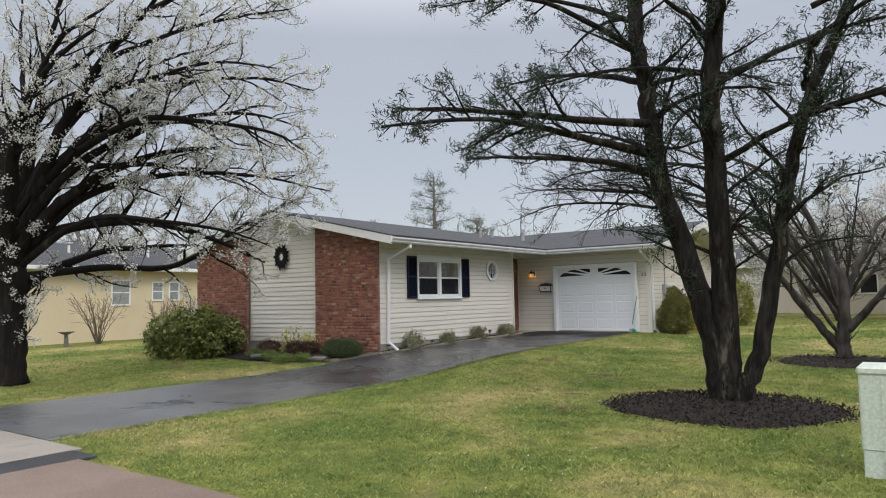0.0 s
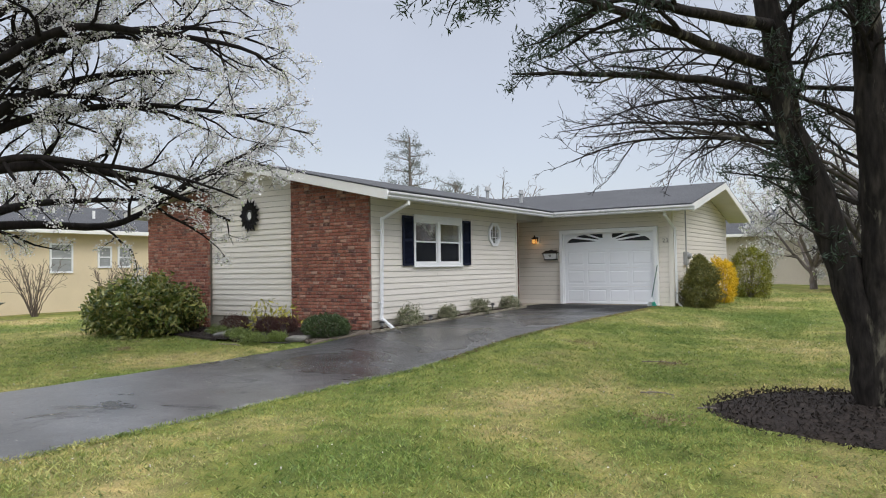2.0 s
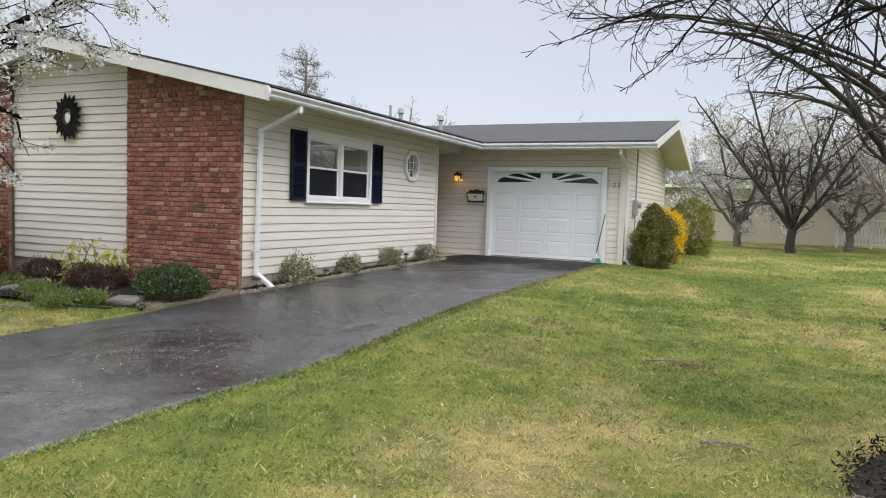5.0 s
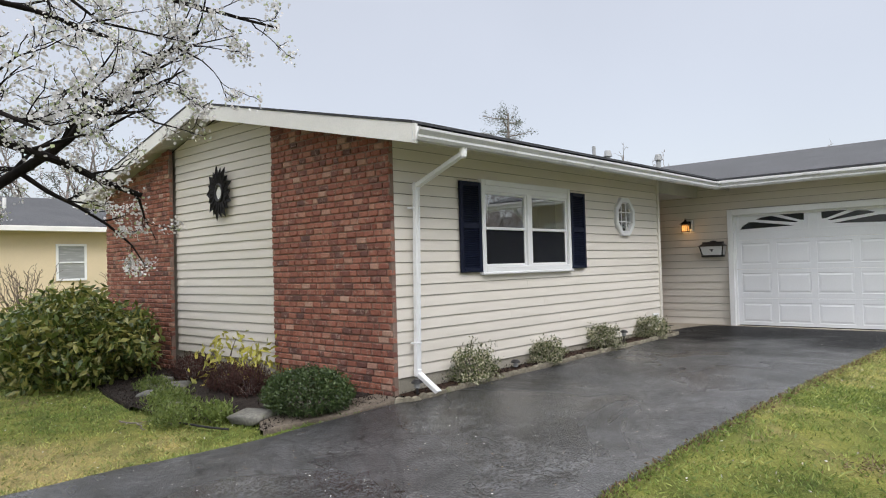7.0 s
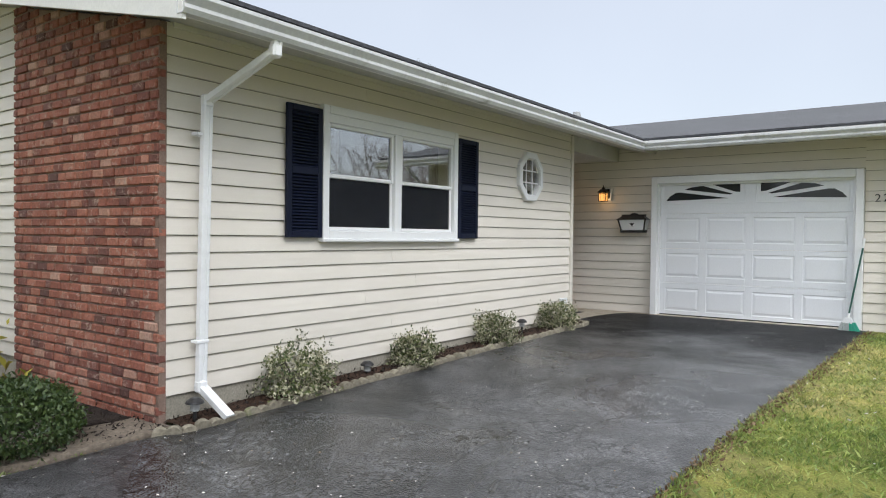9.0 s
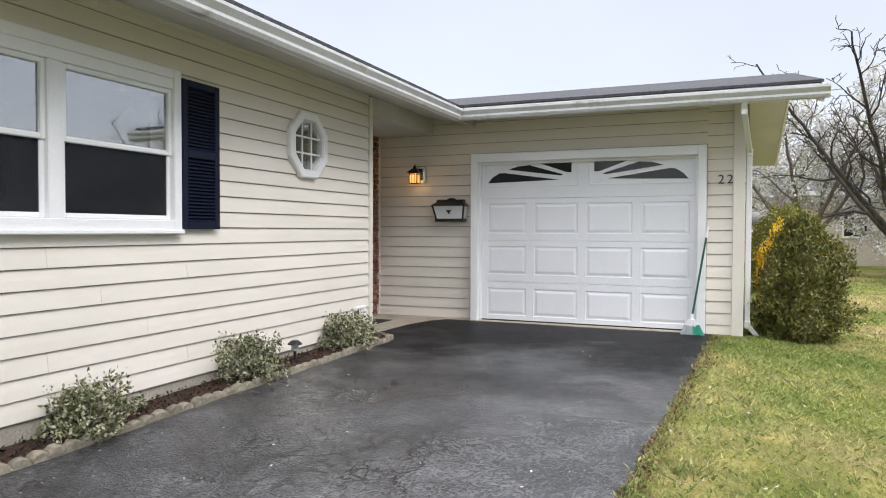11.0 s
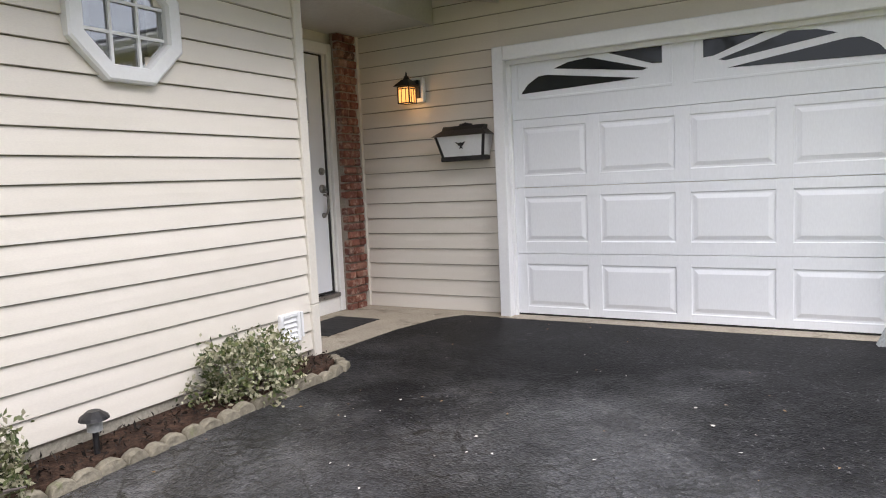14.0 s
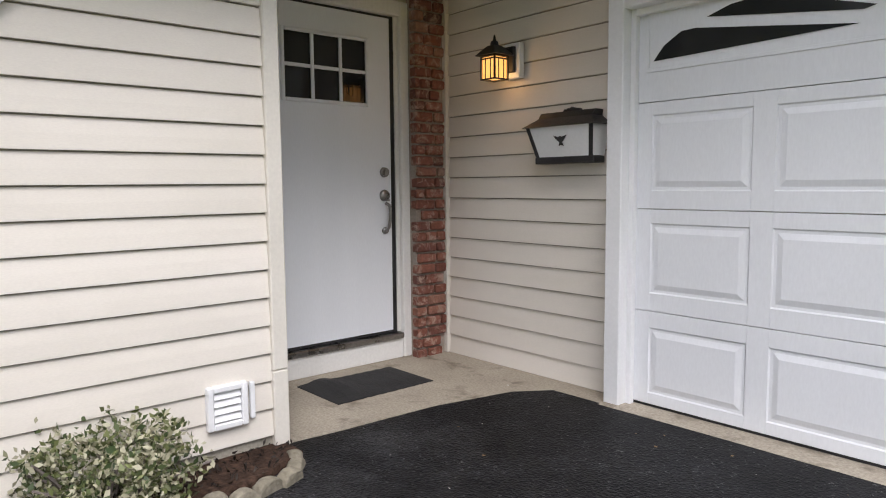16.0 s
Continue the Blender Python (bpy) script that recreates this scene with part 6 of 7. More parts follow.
shrub("far_bush", "dark evergreen bush at the lawn's far edge", (1.9, 15.4), (0.9, 0.9, 2.6), 2400, 0.09, M_RHODO, 150, lump=0.2, per=5, slim=0.3)


def bare_bush(x, y, h, seed):
    """A leafless shrub: a fan of thin forking stems from one foot."""
    rng = random.Random(seed)
    b = Vector((x, y, float(gz(x, y)) - 0.05))
    limbs = []
    for k in range(22):
        a, lean = rng.uniform(0, 2 * math.pi), rng.uniform(0.1, 0.55)
        u, v = math.cos(a) * lean * h, math.sin(a) * lean * h
        top = h * rng.uniform(0.75, 1.05)
        limbs.append(([b + Vector((u * 0.06, v * 0.06, 0)), b + Vector((u * 0.35, v * 0.35, top * 0.4)), b + Vector((u * 0.75, v * 0.75, top * 0.75)), b + Vector((u, v, top))], 0.018, 0.006))
    t = thing("bare_bush", "brown leafless bush by the neighbour's yellow wall", "shrub", "bare bushes by the neighbour's wall")
    paths, tips = grow(limbs, seed, [(3.0, 0.4, 0.3, 0.2, 0.6)], tip=0.006, spread=0.6, sides=(5, 4, 3, 3))
    tagged(link("branchwork", *tubes(paths), M_BARK_B, t), kind="stuff")


bare_bush(-26.6, 14.0, 2.0, 151)
bare_bush(-26.9, 16.9, 1.7, 152)
bare_bush(-27.3, 18.3, 1.9, 153)


# ---- beds, mulch and stones ----
def mound(name, cx, cy, rx, ry, high, material, label, seed, chips=0, chip_mat=None):
    rng = random.Random(seed)
    vs, fs, n, m = [], [], 40, 8
    for j in range(m + 1):
        for i in range(n):
            a = 2 * math.pi * i / n
            k = (1 - j / m) * (1 + 0.12 * noise.noise((math.cos(a) * 1.5 + seed, math.sin(a) * 1.5, 0)) + 0.04 * noise.noise((math.cos(a) * 7 + seed, math.sin(a) * 7, 0)))
            x, y = cx + math.cos(a) * rx * k, cy + math.sin(a) * ry * k
            z = float(gz(x, y)) + (-0.03 if j == 0 else 0.022 + high * math.sin(math.pi / 2 * j / m) + 0.012 * noise.noise((x * 5, y * 5, 1)))
            vs.append((x, y, z))
    for j in range(m):
        for i in range(n):
            k = (i + 1) % n
            fs.append((j * n + i, j * n + k, (j + 1) * n + k, (j + 1) * n + i))
    t = link(name, vs, fs, material, None, label, True)
    tagged(t, category="mulch bed", kind="structure")
    if chips:
        g = np.random.default_rng(seed)
        a, k = g.uniform(0, 2 * math.pi, chips), np.sqrt(g.uniform(0, 1.0, chips)) * 1.04
        x, y = cx + np.cos(a) * rx * k, cy + np.sin(a) * ry * k
        z = gz(x, y) + 0.03 + high * np.sin(np.pi / 2 * np.clip(1 - k, 0, 1))
        quads("mulch_chips", cards(list(zip(x, y, z)), 0.05, 1, g, 0.006, 0.2, 0.35), chip_mat or M_CHIP, t, kind="stuff")
    return t


mound("mulch_ring", -1.50, 10.05, 1.62, 1.40, 0.09, M_MULCH, "ring of black wood mulch round the spruce", 5, 5000)
mound("mulch_ring", -0.75, 16.4, 1.35, 1.1, 0.05, M_MULCH, "ring of black wood mulch round the dogwood", 6, 1500)


def bed(name, left, right, ya, yb, rows, cols, lift, material, label, seed, chips=0):
    ob = drape(name, ya, yb, left, right, rows, cols, lift, material)
    tagged(ob, label, "flower bed", kind="structure")
    if chips:
        g = np.random.default_rng(seed)
        y = g.uniform(ya, yb, chips)
        f = g.uniform(0.02, 0.98, chips)
        x = left(y) * (1 - f) + right(y) * f
        quads("mulch_chips", cards(list(zip(x, y, gz(x, y) + lift + 0.008)), 0.035, 1, g, 0.004, 0.3, 0.35), M_CHIP, ob, kind="stuff")
    return ob


bed("border_bed", lambda y: np.full_like(np.asarray(y, float), -10.73), lambda y: np.interp(y, [13.1, 13.6, 19.6, 19.88], [-10.5, -10.46, -10.40, -10.52]), 13.16, 19.88, 60, 4, 0.06, M_BROWN, "narrow brown mulched border under the window wall", 21, 1500)
bed("flower_bed", lambda y: np.interp(y, [11.35, 11.55, 12.2, 13.1], [-13.5, -14.7, -17.5, -18.6]), lambda y: np.interp(y, [11.35, 11.55, 12.2, 13.14], [-13.0, -12.1, -11.2, -10.72]), 11.35, 13.14, 20, 40, 0.055, M_MULCH, "dark mulched bed along the gable wall", 22, 2500)
bed("soil_patch", lambda y: np.interp(y, [11.55, 11.75, 12.3, 13.0], [-10.98, -11.3, -11.3, -11.0]), lambda y: np.interp(y, [11.55, 12.2, 13.2], [-10.93, -10.72, -10.52]), 11.55, 13.12, 20, 8, 0.058, M_SOIL, "bare grey soil patch at the drive's edge", 23, 350)

rng = random.Random(8)


def stone_mesh(seed, sx, sy, sz, square=0.5, rough=0.16):
    r = random.Random(seed)
    bm = bmesh.new()
    bmesh.ops.create_icosphere(bm, subdivisions=2, radius=1.0)
    for v in bm.verts:
        p = v.co.copy()
        k = 1 + rough * noise.noise(p * 1.7 + Vector((seed * 3.1, 0, 0))) + 0.08 * noise.noise(p * 4 + Vector((0, seed * 2.3, 0)))
        q = Vector([math.copysign(abs(c) ** square, c) for c in p]) * k
        v.co = Vector((q.x * sx, q.y * sy, q.z * sz))
    me = bpy.data.meshes.new("edging_stone")
    bm.to_mesh(me)
    bm.free()
    me.polygons.foreach_set("use_smooth", [True] * len(me.polygons))
    return me


def scallop_mesh(seed):
    """A concrete edging piece: a worn half-round top on a straight foot."""
    r = random.Random(seed)
    bm = bmesh.new()
    rim = [(-0.055, -0.06), (-0.055, 0.012)] + [(-0.055 * math.cos(a), 0.012 + 0.042 * math.sin(a)) for a in (0.35, 0.75, 1.2, math.pi / 2, 1.94, 2.39, 2.79)] + [(0.055, 0.012), (0.055, -0.06)]
    rings = []
    for x, k in ((-0.032, 0.84), (-0.022, 0.98), (0.0, 1.02), (0.022, 0.98), (0.032, 0.84)):
        rings.append([bm.verts.new((x + r.uniform(-0.003, 0.003), y * (0.93 + 0.07 * k) + r.uniform(-0.002, 0.002), z * (k if z > 0 else 1) + r.uniform(-0.003, 0.003))) for y, z in rim])
    for p, q in zip(rings, rings[1:]):
        for i in range(len(rim) - 1):
            bm.faces.new((p[i], p[i + 1], q[i + 1], q[i]))
    bm.faces.new(rings[0])
    bm.faces.new(rings[-1][::-1])
    bmesh.ops.recalc_face_normals(bm, faces=bm.faces[:])
    me = bpy.data.meshes.new("edging_stone")
    bm.to_mesh(me)
    bm.free()
    me.polygons.foreach_set("use_smooth", [len(p.vertices) == 4 for p in me.polygons])
    return me


edge_meshes = [scallop_mesh(s) for s in range(6)]
for me in edge_meshes:
    me.materials.append(M_STONE)
line = curve_pts([(-10.56, 13.02, 0), (-10.44, 13.2, 0), (-10.42, 13.8, 0), (-10.38, 16.5, 0), (-10.34, 19.2, 0), (-10.34, 19.62, 0), (-10.42, 19.78, 0), (-10.60, 19.86, 0)], 300)
need, k = 0.0, 0
for a, b in zip(line, line[1:]):
    need -= (b - a).length
    if need <= 0:
        s = rng.uniform(0.92, 1.08)
        ob = new("edging_stone", edge_meshes[k % 6])
        ang = math.atan2((b - a).y, (b - a).x) - math.pi / 2
        ob.matrix_basis = Matrix.Translation((a.x + rng.uniform(-0.012, 0.012), a.y, float(gz(a.x, a.y)) + 0.03 + rng.uniform(-0.008, 0.008))) @ Matrix.Rotation(ang + rng.uniform(-0.09, 0.09), 4, "Z") @ Matrix.Rotation(rng.uniform(-0.1, 0.1), 4, "Y") @ Matrix.Diagonal((rng.uniform(0.85, 1.1), s, rng.uniform(0.85, 1.1), 1))
        tagged(ob, "low scalloped mossy concrete edging piece along the border", "stone", "edging stones of the border")
        need = 0.108 * s
        k += 1
for k, (x, y, sx, sy, sz, rz) in enumerate(((-11.5, 11.78, 0.26, 0.17, 0.05, 0.15), (-13.75, 11.85, 0.34, 0.13, 0.045, 0.5), (-14.2, 12.1, 0.36, 0.15, 0.045, 0.55), (-14.75, 12.3, 0.22, 0.14, 0.05, 0.2), (-12.9, 11.62, 0.2, 0.13, 0.04, -0.2), (-18.0, 11.9, 0.2, 0.14, 0.06, 0.3))):
    me = stone_mesh(30 + k, sx, sy, sz, 0.42, 0.24)
    me.materials.append(M_ROCK)
    ob = new("field_stone", me)
    ob.matrix_basis = pose(x, y, float(gz(x, y)) + 0.04 + sz * 0.5, 7, -4, math.degrees(rz))
    tagged(ob, "flat grey field stone edging the flower bed", "stone", "stones of the flower bed")


def path_light(x, y, sunk):
    z = float(gz(x, y)) + 0.06 - sunk
    t = thing("path_light", "small black mushroom path light in the border", "path light", "path lights in the border", at=(0, 0, 0))
    bm = bmesh.new()
    add_cyl(bm, (x, y, z - 0.03), (x, y, z + 0.15), 0.014, n=8)
    part("post", bm, M_BLACK, t)
    bm = bmesh.new()
    add_cyl(bm, (x, y, z + 0.13), (x, y, z + 0.185), 0.034, n=12)
    part("lens", bm, M_METER, t, "clouded grey lens")
    bm = bmesh.new()
    add_cyl(bm, (x, y, z + 0.185), (x, y, z + 0.20), 0.068, 0.062, 16)
    add_cyl(bm, (x, y, z + 0.20), (x, y, z + 0.225), 0.062, 0.03, 16)
    part("cap", bm, M_BLACK, t, smooth=False)


for x, y, sunk in ((-10.52, 13.28, 0.05), (-10.58, 15.2, 0.11), (-10.52, 18.08, 0.02)):
    path_light(x, y, sunk)

# ---- porch things ----
lantern = thing("wall_lantern", "black metal wall lantern with lit amber glass", "wall lamp")
LX, LY, LZ = -10.98, 21.50, 2.03
boxes_part("mount_plate", [((-11.02, 21.625, 1.955), (-10.885, 21.672, 2.175))], M_WHITE, lantern, 0.006, "white mounting block")
boxes_part("back_plate", [((-10.995, 21.60, 1.99), (-10.915, 21.628, 2.15))], M_BLACK, lantern, 0.004)
boxes_part("arm", [((-10.99, 21.5, 2.115), (-10.945, 21.605, 2.14))], M_BLACK, lantern, 0.004)
for sx in (-1, 1):
    for sy in (-1, 1):
        box_part("corner_post", (LX + sx * 0.058 - 0.005, LY + sy * 0.058 - 0.005, 1.935), (LX + sx * 0.058 + 0.005, LY + sy * 0.058 + 0.005, 2.085), M_BLACK, lantern, 0)
for z in (1.935, 2.06, 2.078):
    for s in (-1, 1):
        box_part("cage_bar", (LX - 0.053, LY + s * 0.058 - 0.004, z), (LX + 0.053, LY + s * 0.058 + 0.004, z + 0.009), M_BLACK, lantern, 0)
        box_part("cage_bar", (LX + s * 0.058 - 0.004, LY - 0.053, z), (LX + s * 0.058 + 0.004, LY + 0.053, z + 0.009), M_BLACK, lantern, 0)
for s in (-1, 1):
    for o in (-0.022, 0.022):
        box_part("cage_bar", (LX + o - 0.002, LY + s * 0.058 - 0.003, 1.944), (LX + o + 0.002, LY + s * 0.058 + 0.003, 2.06), M_BLACK, lantern, 0)
        box_part("cage_bar", (LX + s * 0.058 - 0.003, LY + o - 0.002, 1.944), (LX + s * 0.058 + 0.003, LY + o + 0.002, 2.06), M_BLACK, lantern, 0)
bm = bmesh.new()
bmesh.ops.create_cone(bm, cap_ends=True, segments=4, radius1=0.125, radius2=0.045, depth=0.06, matrix=Matrix.Translation((LX, LY, 2.117)) @ Matrix.Rotation(math.pi / 4, 4, "Z"))
add_cyl(bm, (LX, LY, 2.145), (LX, LY, 2.175), 0.03, 0.022, 10)
add_cyl(bm, (LX, LY, 2.175), (LX, LY, 2.215), 0.012, 0.004, 8)
part("roof", bm, M_BLACK, lantern)
bm = bmesh.new()
add_box(bm, (LX - 0.054, LY - 0.054, 1.946), (LX + 0.054, LY + 0.054, 2.075), 0.002)
gl = part("glass", bm, M_LAMP, lantern, "lit amber glass panes")
gl.visible_shadow = False
lamp = new("lantern_light", bpy.data.lights.new("lantern_light", "POINT"))
lamp.data.energy, lamp.data.color, lamp.data.shadow_soft_size = 0.7, (1.0, 0.58, 0.22), 0.04
lamp.location = (LX, LY, 1.99)
lamp.parent = lantern
lantern.location = (0.09, 0, -0.04)

mailbox = thing("mailbox", "black and white wall mailbox with a small eagle emblem", "mailbox")
bm = bmesh.new()
mx0, mx1, mz0, mz1, my = -10.64, -10.145, 1.395, 1.58, 21.672
ring = [(mx0 + 0.035, my, mz0), (mx1 - 0.035, my, mz0), (mx1, my, mz1), (mx0, my, mz1)]
front = [(mx0 + 0.045, my - 0.10, mz0), (mx1 - 0.045, my - 0.10, mz0), (mx1 - 0.005, my - 0.155, mz1), (mx0 + 0.005, my - 0.155, mz1)]
a, b = [bm.verts.new(v) for v in ring], [bm.verts.new(v) for v in front]
bm.faces.new(a[::-1]), bm.faces.new(b)
for k in range(4):
    bm.faces.new((a[k], a[(k + 1) % 4], b[(k + 1) % 4], b[k]))
part("body", bm, M_WHITE, mailbox, "white painted body")
bm = bmesh.new()
for k, w in ((0, 1), (1, -1)):
    xx = (mx0 + 0.045, mx1 - 0.045)[k]
    xt = (mx0 + 0.005, mx1 - 0.005)[k]
    prism(bm, [(xx - 0.004 * w, my - 0.103, mz0), (xx + 0.022 * w, my - 0.103, mz0), (xt + 0.022 * w, my - 0.158, mz1), (xt - 0.004 * w, my - 0.158, mz1)], (0, 0.006, 0))
add_box(bm, (mx0 + 0.03, my - 0.108, mz0 - 0.03), (mx1 - 0.03, my, mz0 + 0.012), 0.006)
part("frame", bm, M_BLACK, mailbox)
bm = bmesh.new()
low = [(mx0 - 0.02, my - 0.175, mz1), (mx1 + 0.02, my - 0.175, mz1), (mx1 + 0.02, my, mz1), (mx0 - 0.02, my, mz1)]
mid = [(mx0 + 0.05, my - 0.10, mz1 + 0.055), (mx1 - 0.05, my - 0.10, mz1 + 0.055), (mx1 - 0.05, my, mz1 + 0.055), (mx0 + 0.05, my, mz1 + 0.055)]
top = [(mx0 + 0.045, my - 0.07, mz1 + 0.09), (mx1 - 0.045, my - 0.07, mz1 + 0.09), (mx1 - 0.045, my, mz1 + 0.09), (mx0 + 0.045, my, mz1 + 0.09)]
loops = [[bm.verts.new(v) for v in lp] for lp in (low, mid, top)]
bm.faces.new(loops[0][::-1]), bm.faces.new(loops[2])
for p, q in zip(loops, loops[1:]):
    for k in range(4):
        bm.faces.new((p[k], p[(k + 1) % 4], q[(k + 1) % 4], q[k]))
part("lid", bm, M_BLACK, mailbox)
bm = bmesh.new()
for o, r in ((-0.05, 0.014), (-0.025, 0.018), (0.0, 0.024), (0.025, 0.018), (0.05, 0.014)):
    add_cyl(bm, ((mx0 + mx1) / 2 + o, my - 0.03, mz1 + 0.095), ((mx0 + mx1) / 2 + o, my - 0.012, mz1 + 0.095), r, n=10)
part("finial", bm, M_BLACK, mailbox)
bm = bmesh.new()
ex, ez = -10.39, 1.50
prism(bm, [(ex + u, my - 0.1385 - 0.24 * (v - 0.02), ez + v) for u, v in ((-0.05, 0.028), (-0.012, 0.018), (0, 0.024), (0.012, 0.018), (0.05, 0.028), (0.02, -0.004), (0.008, -0.012), (0.018, -0.034), (0, -0.026), (-0.018, -0.034), (-0.008, -0.012), (-0.02, -0.004))], (0, -0.004, 0))
part("emblem", bm, M_BLACK, mailbox, "small dark eagle emblem")

mat_thing = thing("doormat", "black ribbed rubber doormat with a curled corner", "doormat")
vs, fs = [], []
for j in range(13):
    for i in range(19):
        u, v = i / 18, j / 12
        x = -11.50 + 0.47 * v + 0.02 * (1 - v) * u
        y = 20.39 + (0.70 - 0.0 * v) * u
        vs.append((x, y, 0.020 + 0.035 * math.exp(-((u - 0.22) ** 2) / 0.01 - (v - 0.25) ** 2 / 0.12) + 0.0025 * (i % 2)))
top_n = len(vs)
fs += [(j * 19 + i, j * 19 + i + 1, (j + 1) * 19 + i + 1, (j + 1) * 19 + i) for j in range(12) for i in range(18)]
vs += [(x, y, z - 0.0045) for x, y, z in vs]
fs += [tuple(top_n + k for k in f[::-1]) for f in fs[:]]
rim = [j * 19 for j in range(13)] + [12 * 19 + i for i in range(1, 19)] + [j * 19 + 18 for j in range(11, -1, -1)] + [i for i in range(17, 0, -1)]
fs += [(rim[k], rim[(k + 1) % len(rim)], top_n + rim[(k + 1) % len(rim)], top_n + rim[k]) for k in range(len(rim))]
link("mat", vs, fs, M_RUBBER, mat_thing)

vent = thing("dryer_vent", "white louvred vent hood low on the wall", "vent")
bm = bmesh.new()
casing(bm, 19.500, 19.690, 0.17, 0.37, 0.03, -10.71, -10.672)
part("frame", bm, M_WHITE, vent)
boxes_part("back", [((-10.715, 19.525, 0.195), (-10.705, 19.665, 0.345))], M_TRIM, vent)
for k in range(4):
    z = 0.205 + k * 0.034
    vs = [(-10.703, 19.532, z + 0.034), (-10.703, 19.658, z + 0.034), (-10.683, 19.658, z), (-10.683, 19.532, z), (-10.7, 19.532, z + 0.037), (-10.7, 19.658, z + 0.037), (-10.680, 19.658, z + 0.003), (-10.680, 19.532, z + 0.003)]
    link("louvre", vs, [(0, 1, 2, 3), (7, 6, 5, 4), (3, 2, 6, 7), (0, 4, 5, 1), (0, 3, 7, 4), (1, 5, 6, 2)], M_WHITE, vent)
boxes_part("side_strip", [((-10.70, 19.703, 0.19), (-10.68, 19.725, 0.36))], M_WHITE, vent, 0.002)

for k, x in enumerate((-6.935, -6.835)):
    cu = bpy.data.curves.new("house_number", "FONT")
    cu.body, cu.size, cu.extrude = "2", 0.155, 0.004
    ob = new("house_number", cu)
    dg = bpy.context.evaluated_depsgraph_get()
    me = bpy.data.meshes.new_from_object(ob.evaluated_get(dg))
    bpy.data.objects.remove(ob)
    me.materials.clear()
    me.materials.append(M_BLACK)
    ob = new("house_number", me)
    ob.matrix_basis = pose(x, 21.662, 1.815, 90, 0, 0)
    tagged(ob, "black metal house number two on the siding", "number", "house number")

broom = thing("broom", "angle broom with green pole leaning on the garage frame", "broom")
foot, head = Vector((-7.20, 21.36, 0.17)), Vector((-7.03, 21.515, 1.30))
bm = bmesh.new()
add_cyl(bm, foot, foot.lerp(head, 0.88), 0.012, n=10)
part("pole", bm, M_POLE, broom)
bm = bmesh.new()
add_cyl(bm, foot.lerp(head, 0.88), head, 0.014, 0.013, 10)
part("grip", bm, M_WHITE, broom, "white plastic grip")
bm = bmesh.new()
add_cyl(bm, foot + Vector((0, 0, 0.02)), foot + (head - foot).normalized() * 0.09, 0.02, 0.016, 10)
prism(bm, [foot + Vector(v) for v in ((-0.075, -0.02, -0.045), (0.075, -0.02, -0.06), (0.04, -0.02, 0.025), (-0.03, -0.02, 0.025))], (0, 0.04, 0))
part("head", bm, M_WHITE, broom, "white broom head")
rg = random.Random(4)
for name, u0, u1, material in (("grey_bristles", -0.10, 0.02, M_BROOMGREY), ("green_bristles", 0.02, 0.125, M_TEAL)):
    paths = []
    for k in range(70):
        u = rg.uniform(u0, u1)
        v = rg.uniform(-0.02, 0.02)
        tip = Vector((foot.x + u * 1.25, foot.y + v * 1.7, -0.005 + 0.05 * max(0, -u) + rg.uniform(0, 0.01)))
        paths.append(([foot + Vector((u * 0.75, v, -0.04)), tip], [0.006, 0.007], 4))
    link(name, *tubes(paths), material, broom)

wreath = thing("wreath", "dark oval metal petal wreath with a pale centre", "wreath")
WX, WZ = -14.49, 2.53
for k in range(18):
    a = 2 * math.pi * k / 18
    r0, r1 = 0.11, (0.43 if k % 2 else 0.38)
    u, v = Vector((math.cos(a) * 0.86, 0, math.sin(a))), Vector((-math.sin(a) * 0.86, 0, math.cos(a)))
    c = Vector((WX, 13.15, WZ))
    vs = [c + u * r0 + v * 0.03, c + u * r0 - v * 0.03, c + u * (r0 + r1) / 2 - v * 0.085 + Vector((0, -0.03, 0)), c + u * r1 + Vector((0, -0.012, 0)), c + u * (r0 + r1) / 2 + v * 0.075 + Vector((0, -0.03, 0))]
    vs += [p + Vector((0, 0.006, 0)) for p in vs]
    fs = [(0, 1, 2, 3, 4), (9, 8, 7, 6, 5)] + [(q, q + 5, (q + 1) % 5 + 5, (q + 1) % 5) for q in range(5)]
    link("petal", vs, fs, M_WREATH, wreath)
vs, fs = [], []
for j, (r, o) in enumerate(((0.135, 0.0), (0.135, -0.02), (0.12, -0.028), (0.095, -0.02), (0.095, 0.0))):
    for i in range(24):
        a = 2 * math.pi * i / 24
        vs.append((WX + math.cos(a) * r * 0.85, 13.148 + o, WZ + math.sin(a) * r * 1.05))
for j in range(5):
    for i in range(24):
        fs.append((j * 24 + i, j * 24 + (i + 1) % 24, ((j + 1) % 5) * 24 + (i + 1) % 24, ((j + 1) % 5) * 24 + i))
link("ring", vs, fs, M_BLACK, wreath)
bm = bmesh.new()
add_cyl(bm, (WX, 13.175, WZ), (WX, 13.145, WZ), 0.1, 0.095, 24)
part("centre_disc", bm, M_TRIM, wreath, "pale centre disc")

meter = thing("electric_meter", "grey electric meter box on the garage side", "meter")
box_part("box", (-6.64, 22.75, 1.15), (-6.53, 23.02, 1.55), M_METER, meter, 0.012)
bm = bmesh.new()
add_cyl(bm, (-6.54, 22.885, 1.42), (-6.44, 22.885, 1.42), 0.085, 0.08, 18)
part("glass_dial", bm, M_METER, meter)
bm = bmesh.new()
add_cyl(bm, (-6.585, 22.885, 1.55), (-6.585, 22.885, 2.95), 0.022, n=10)
add_cyl(bm, (-6.585, 22.885, -0.15), (-6.585, 22.885, 1.15), 0.018, n=10)
part("conduit", bm, M_METER, meter)

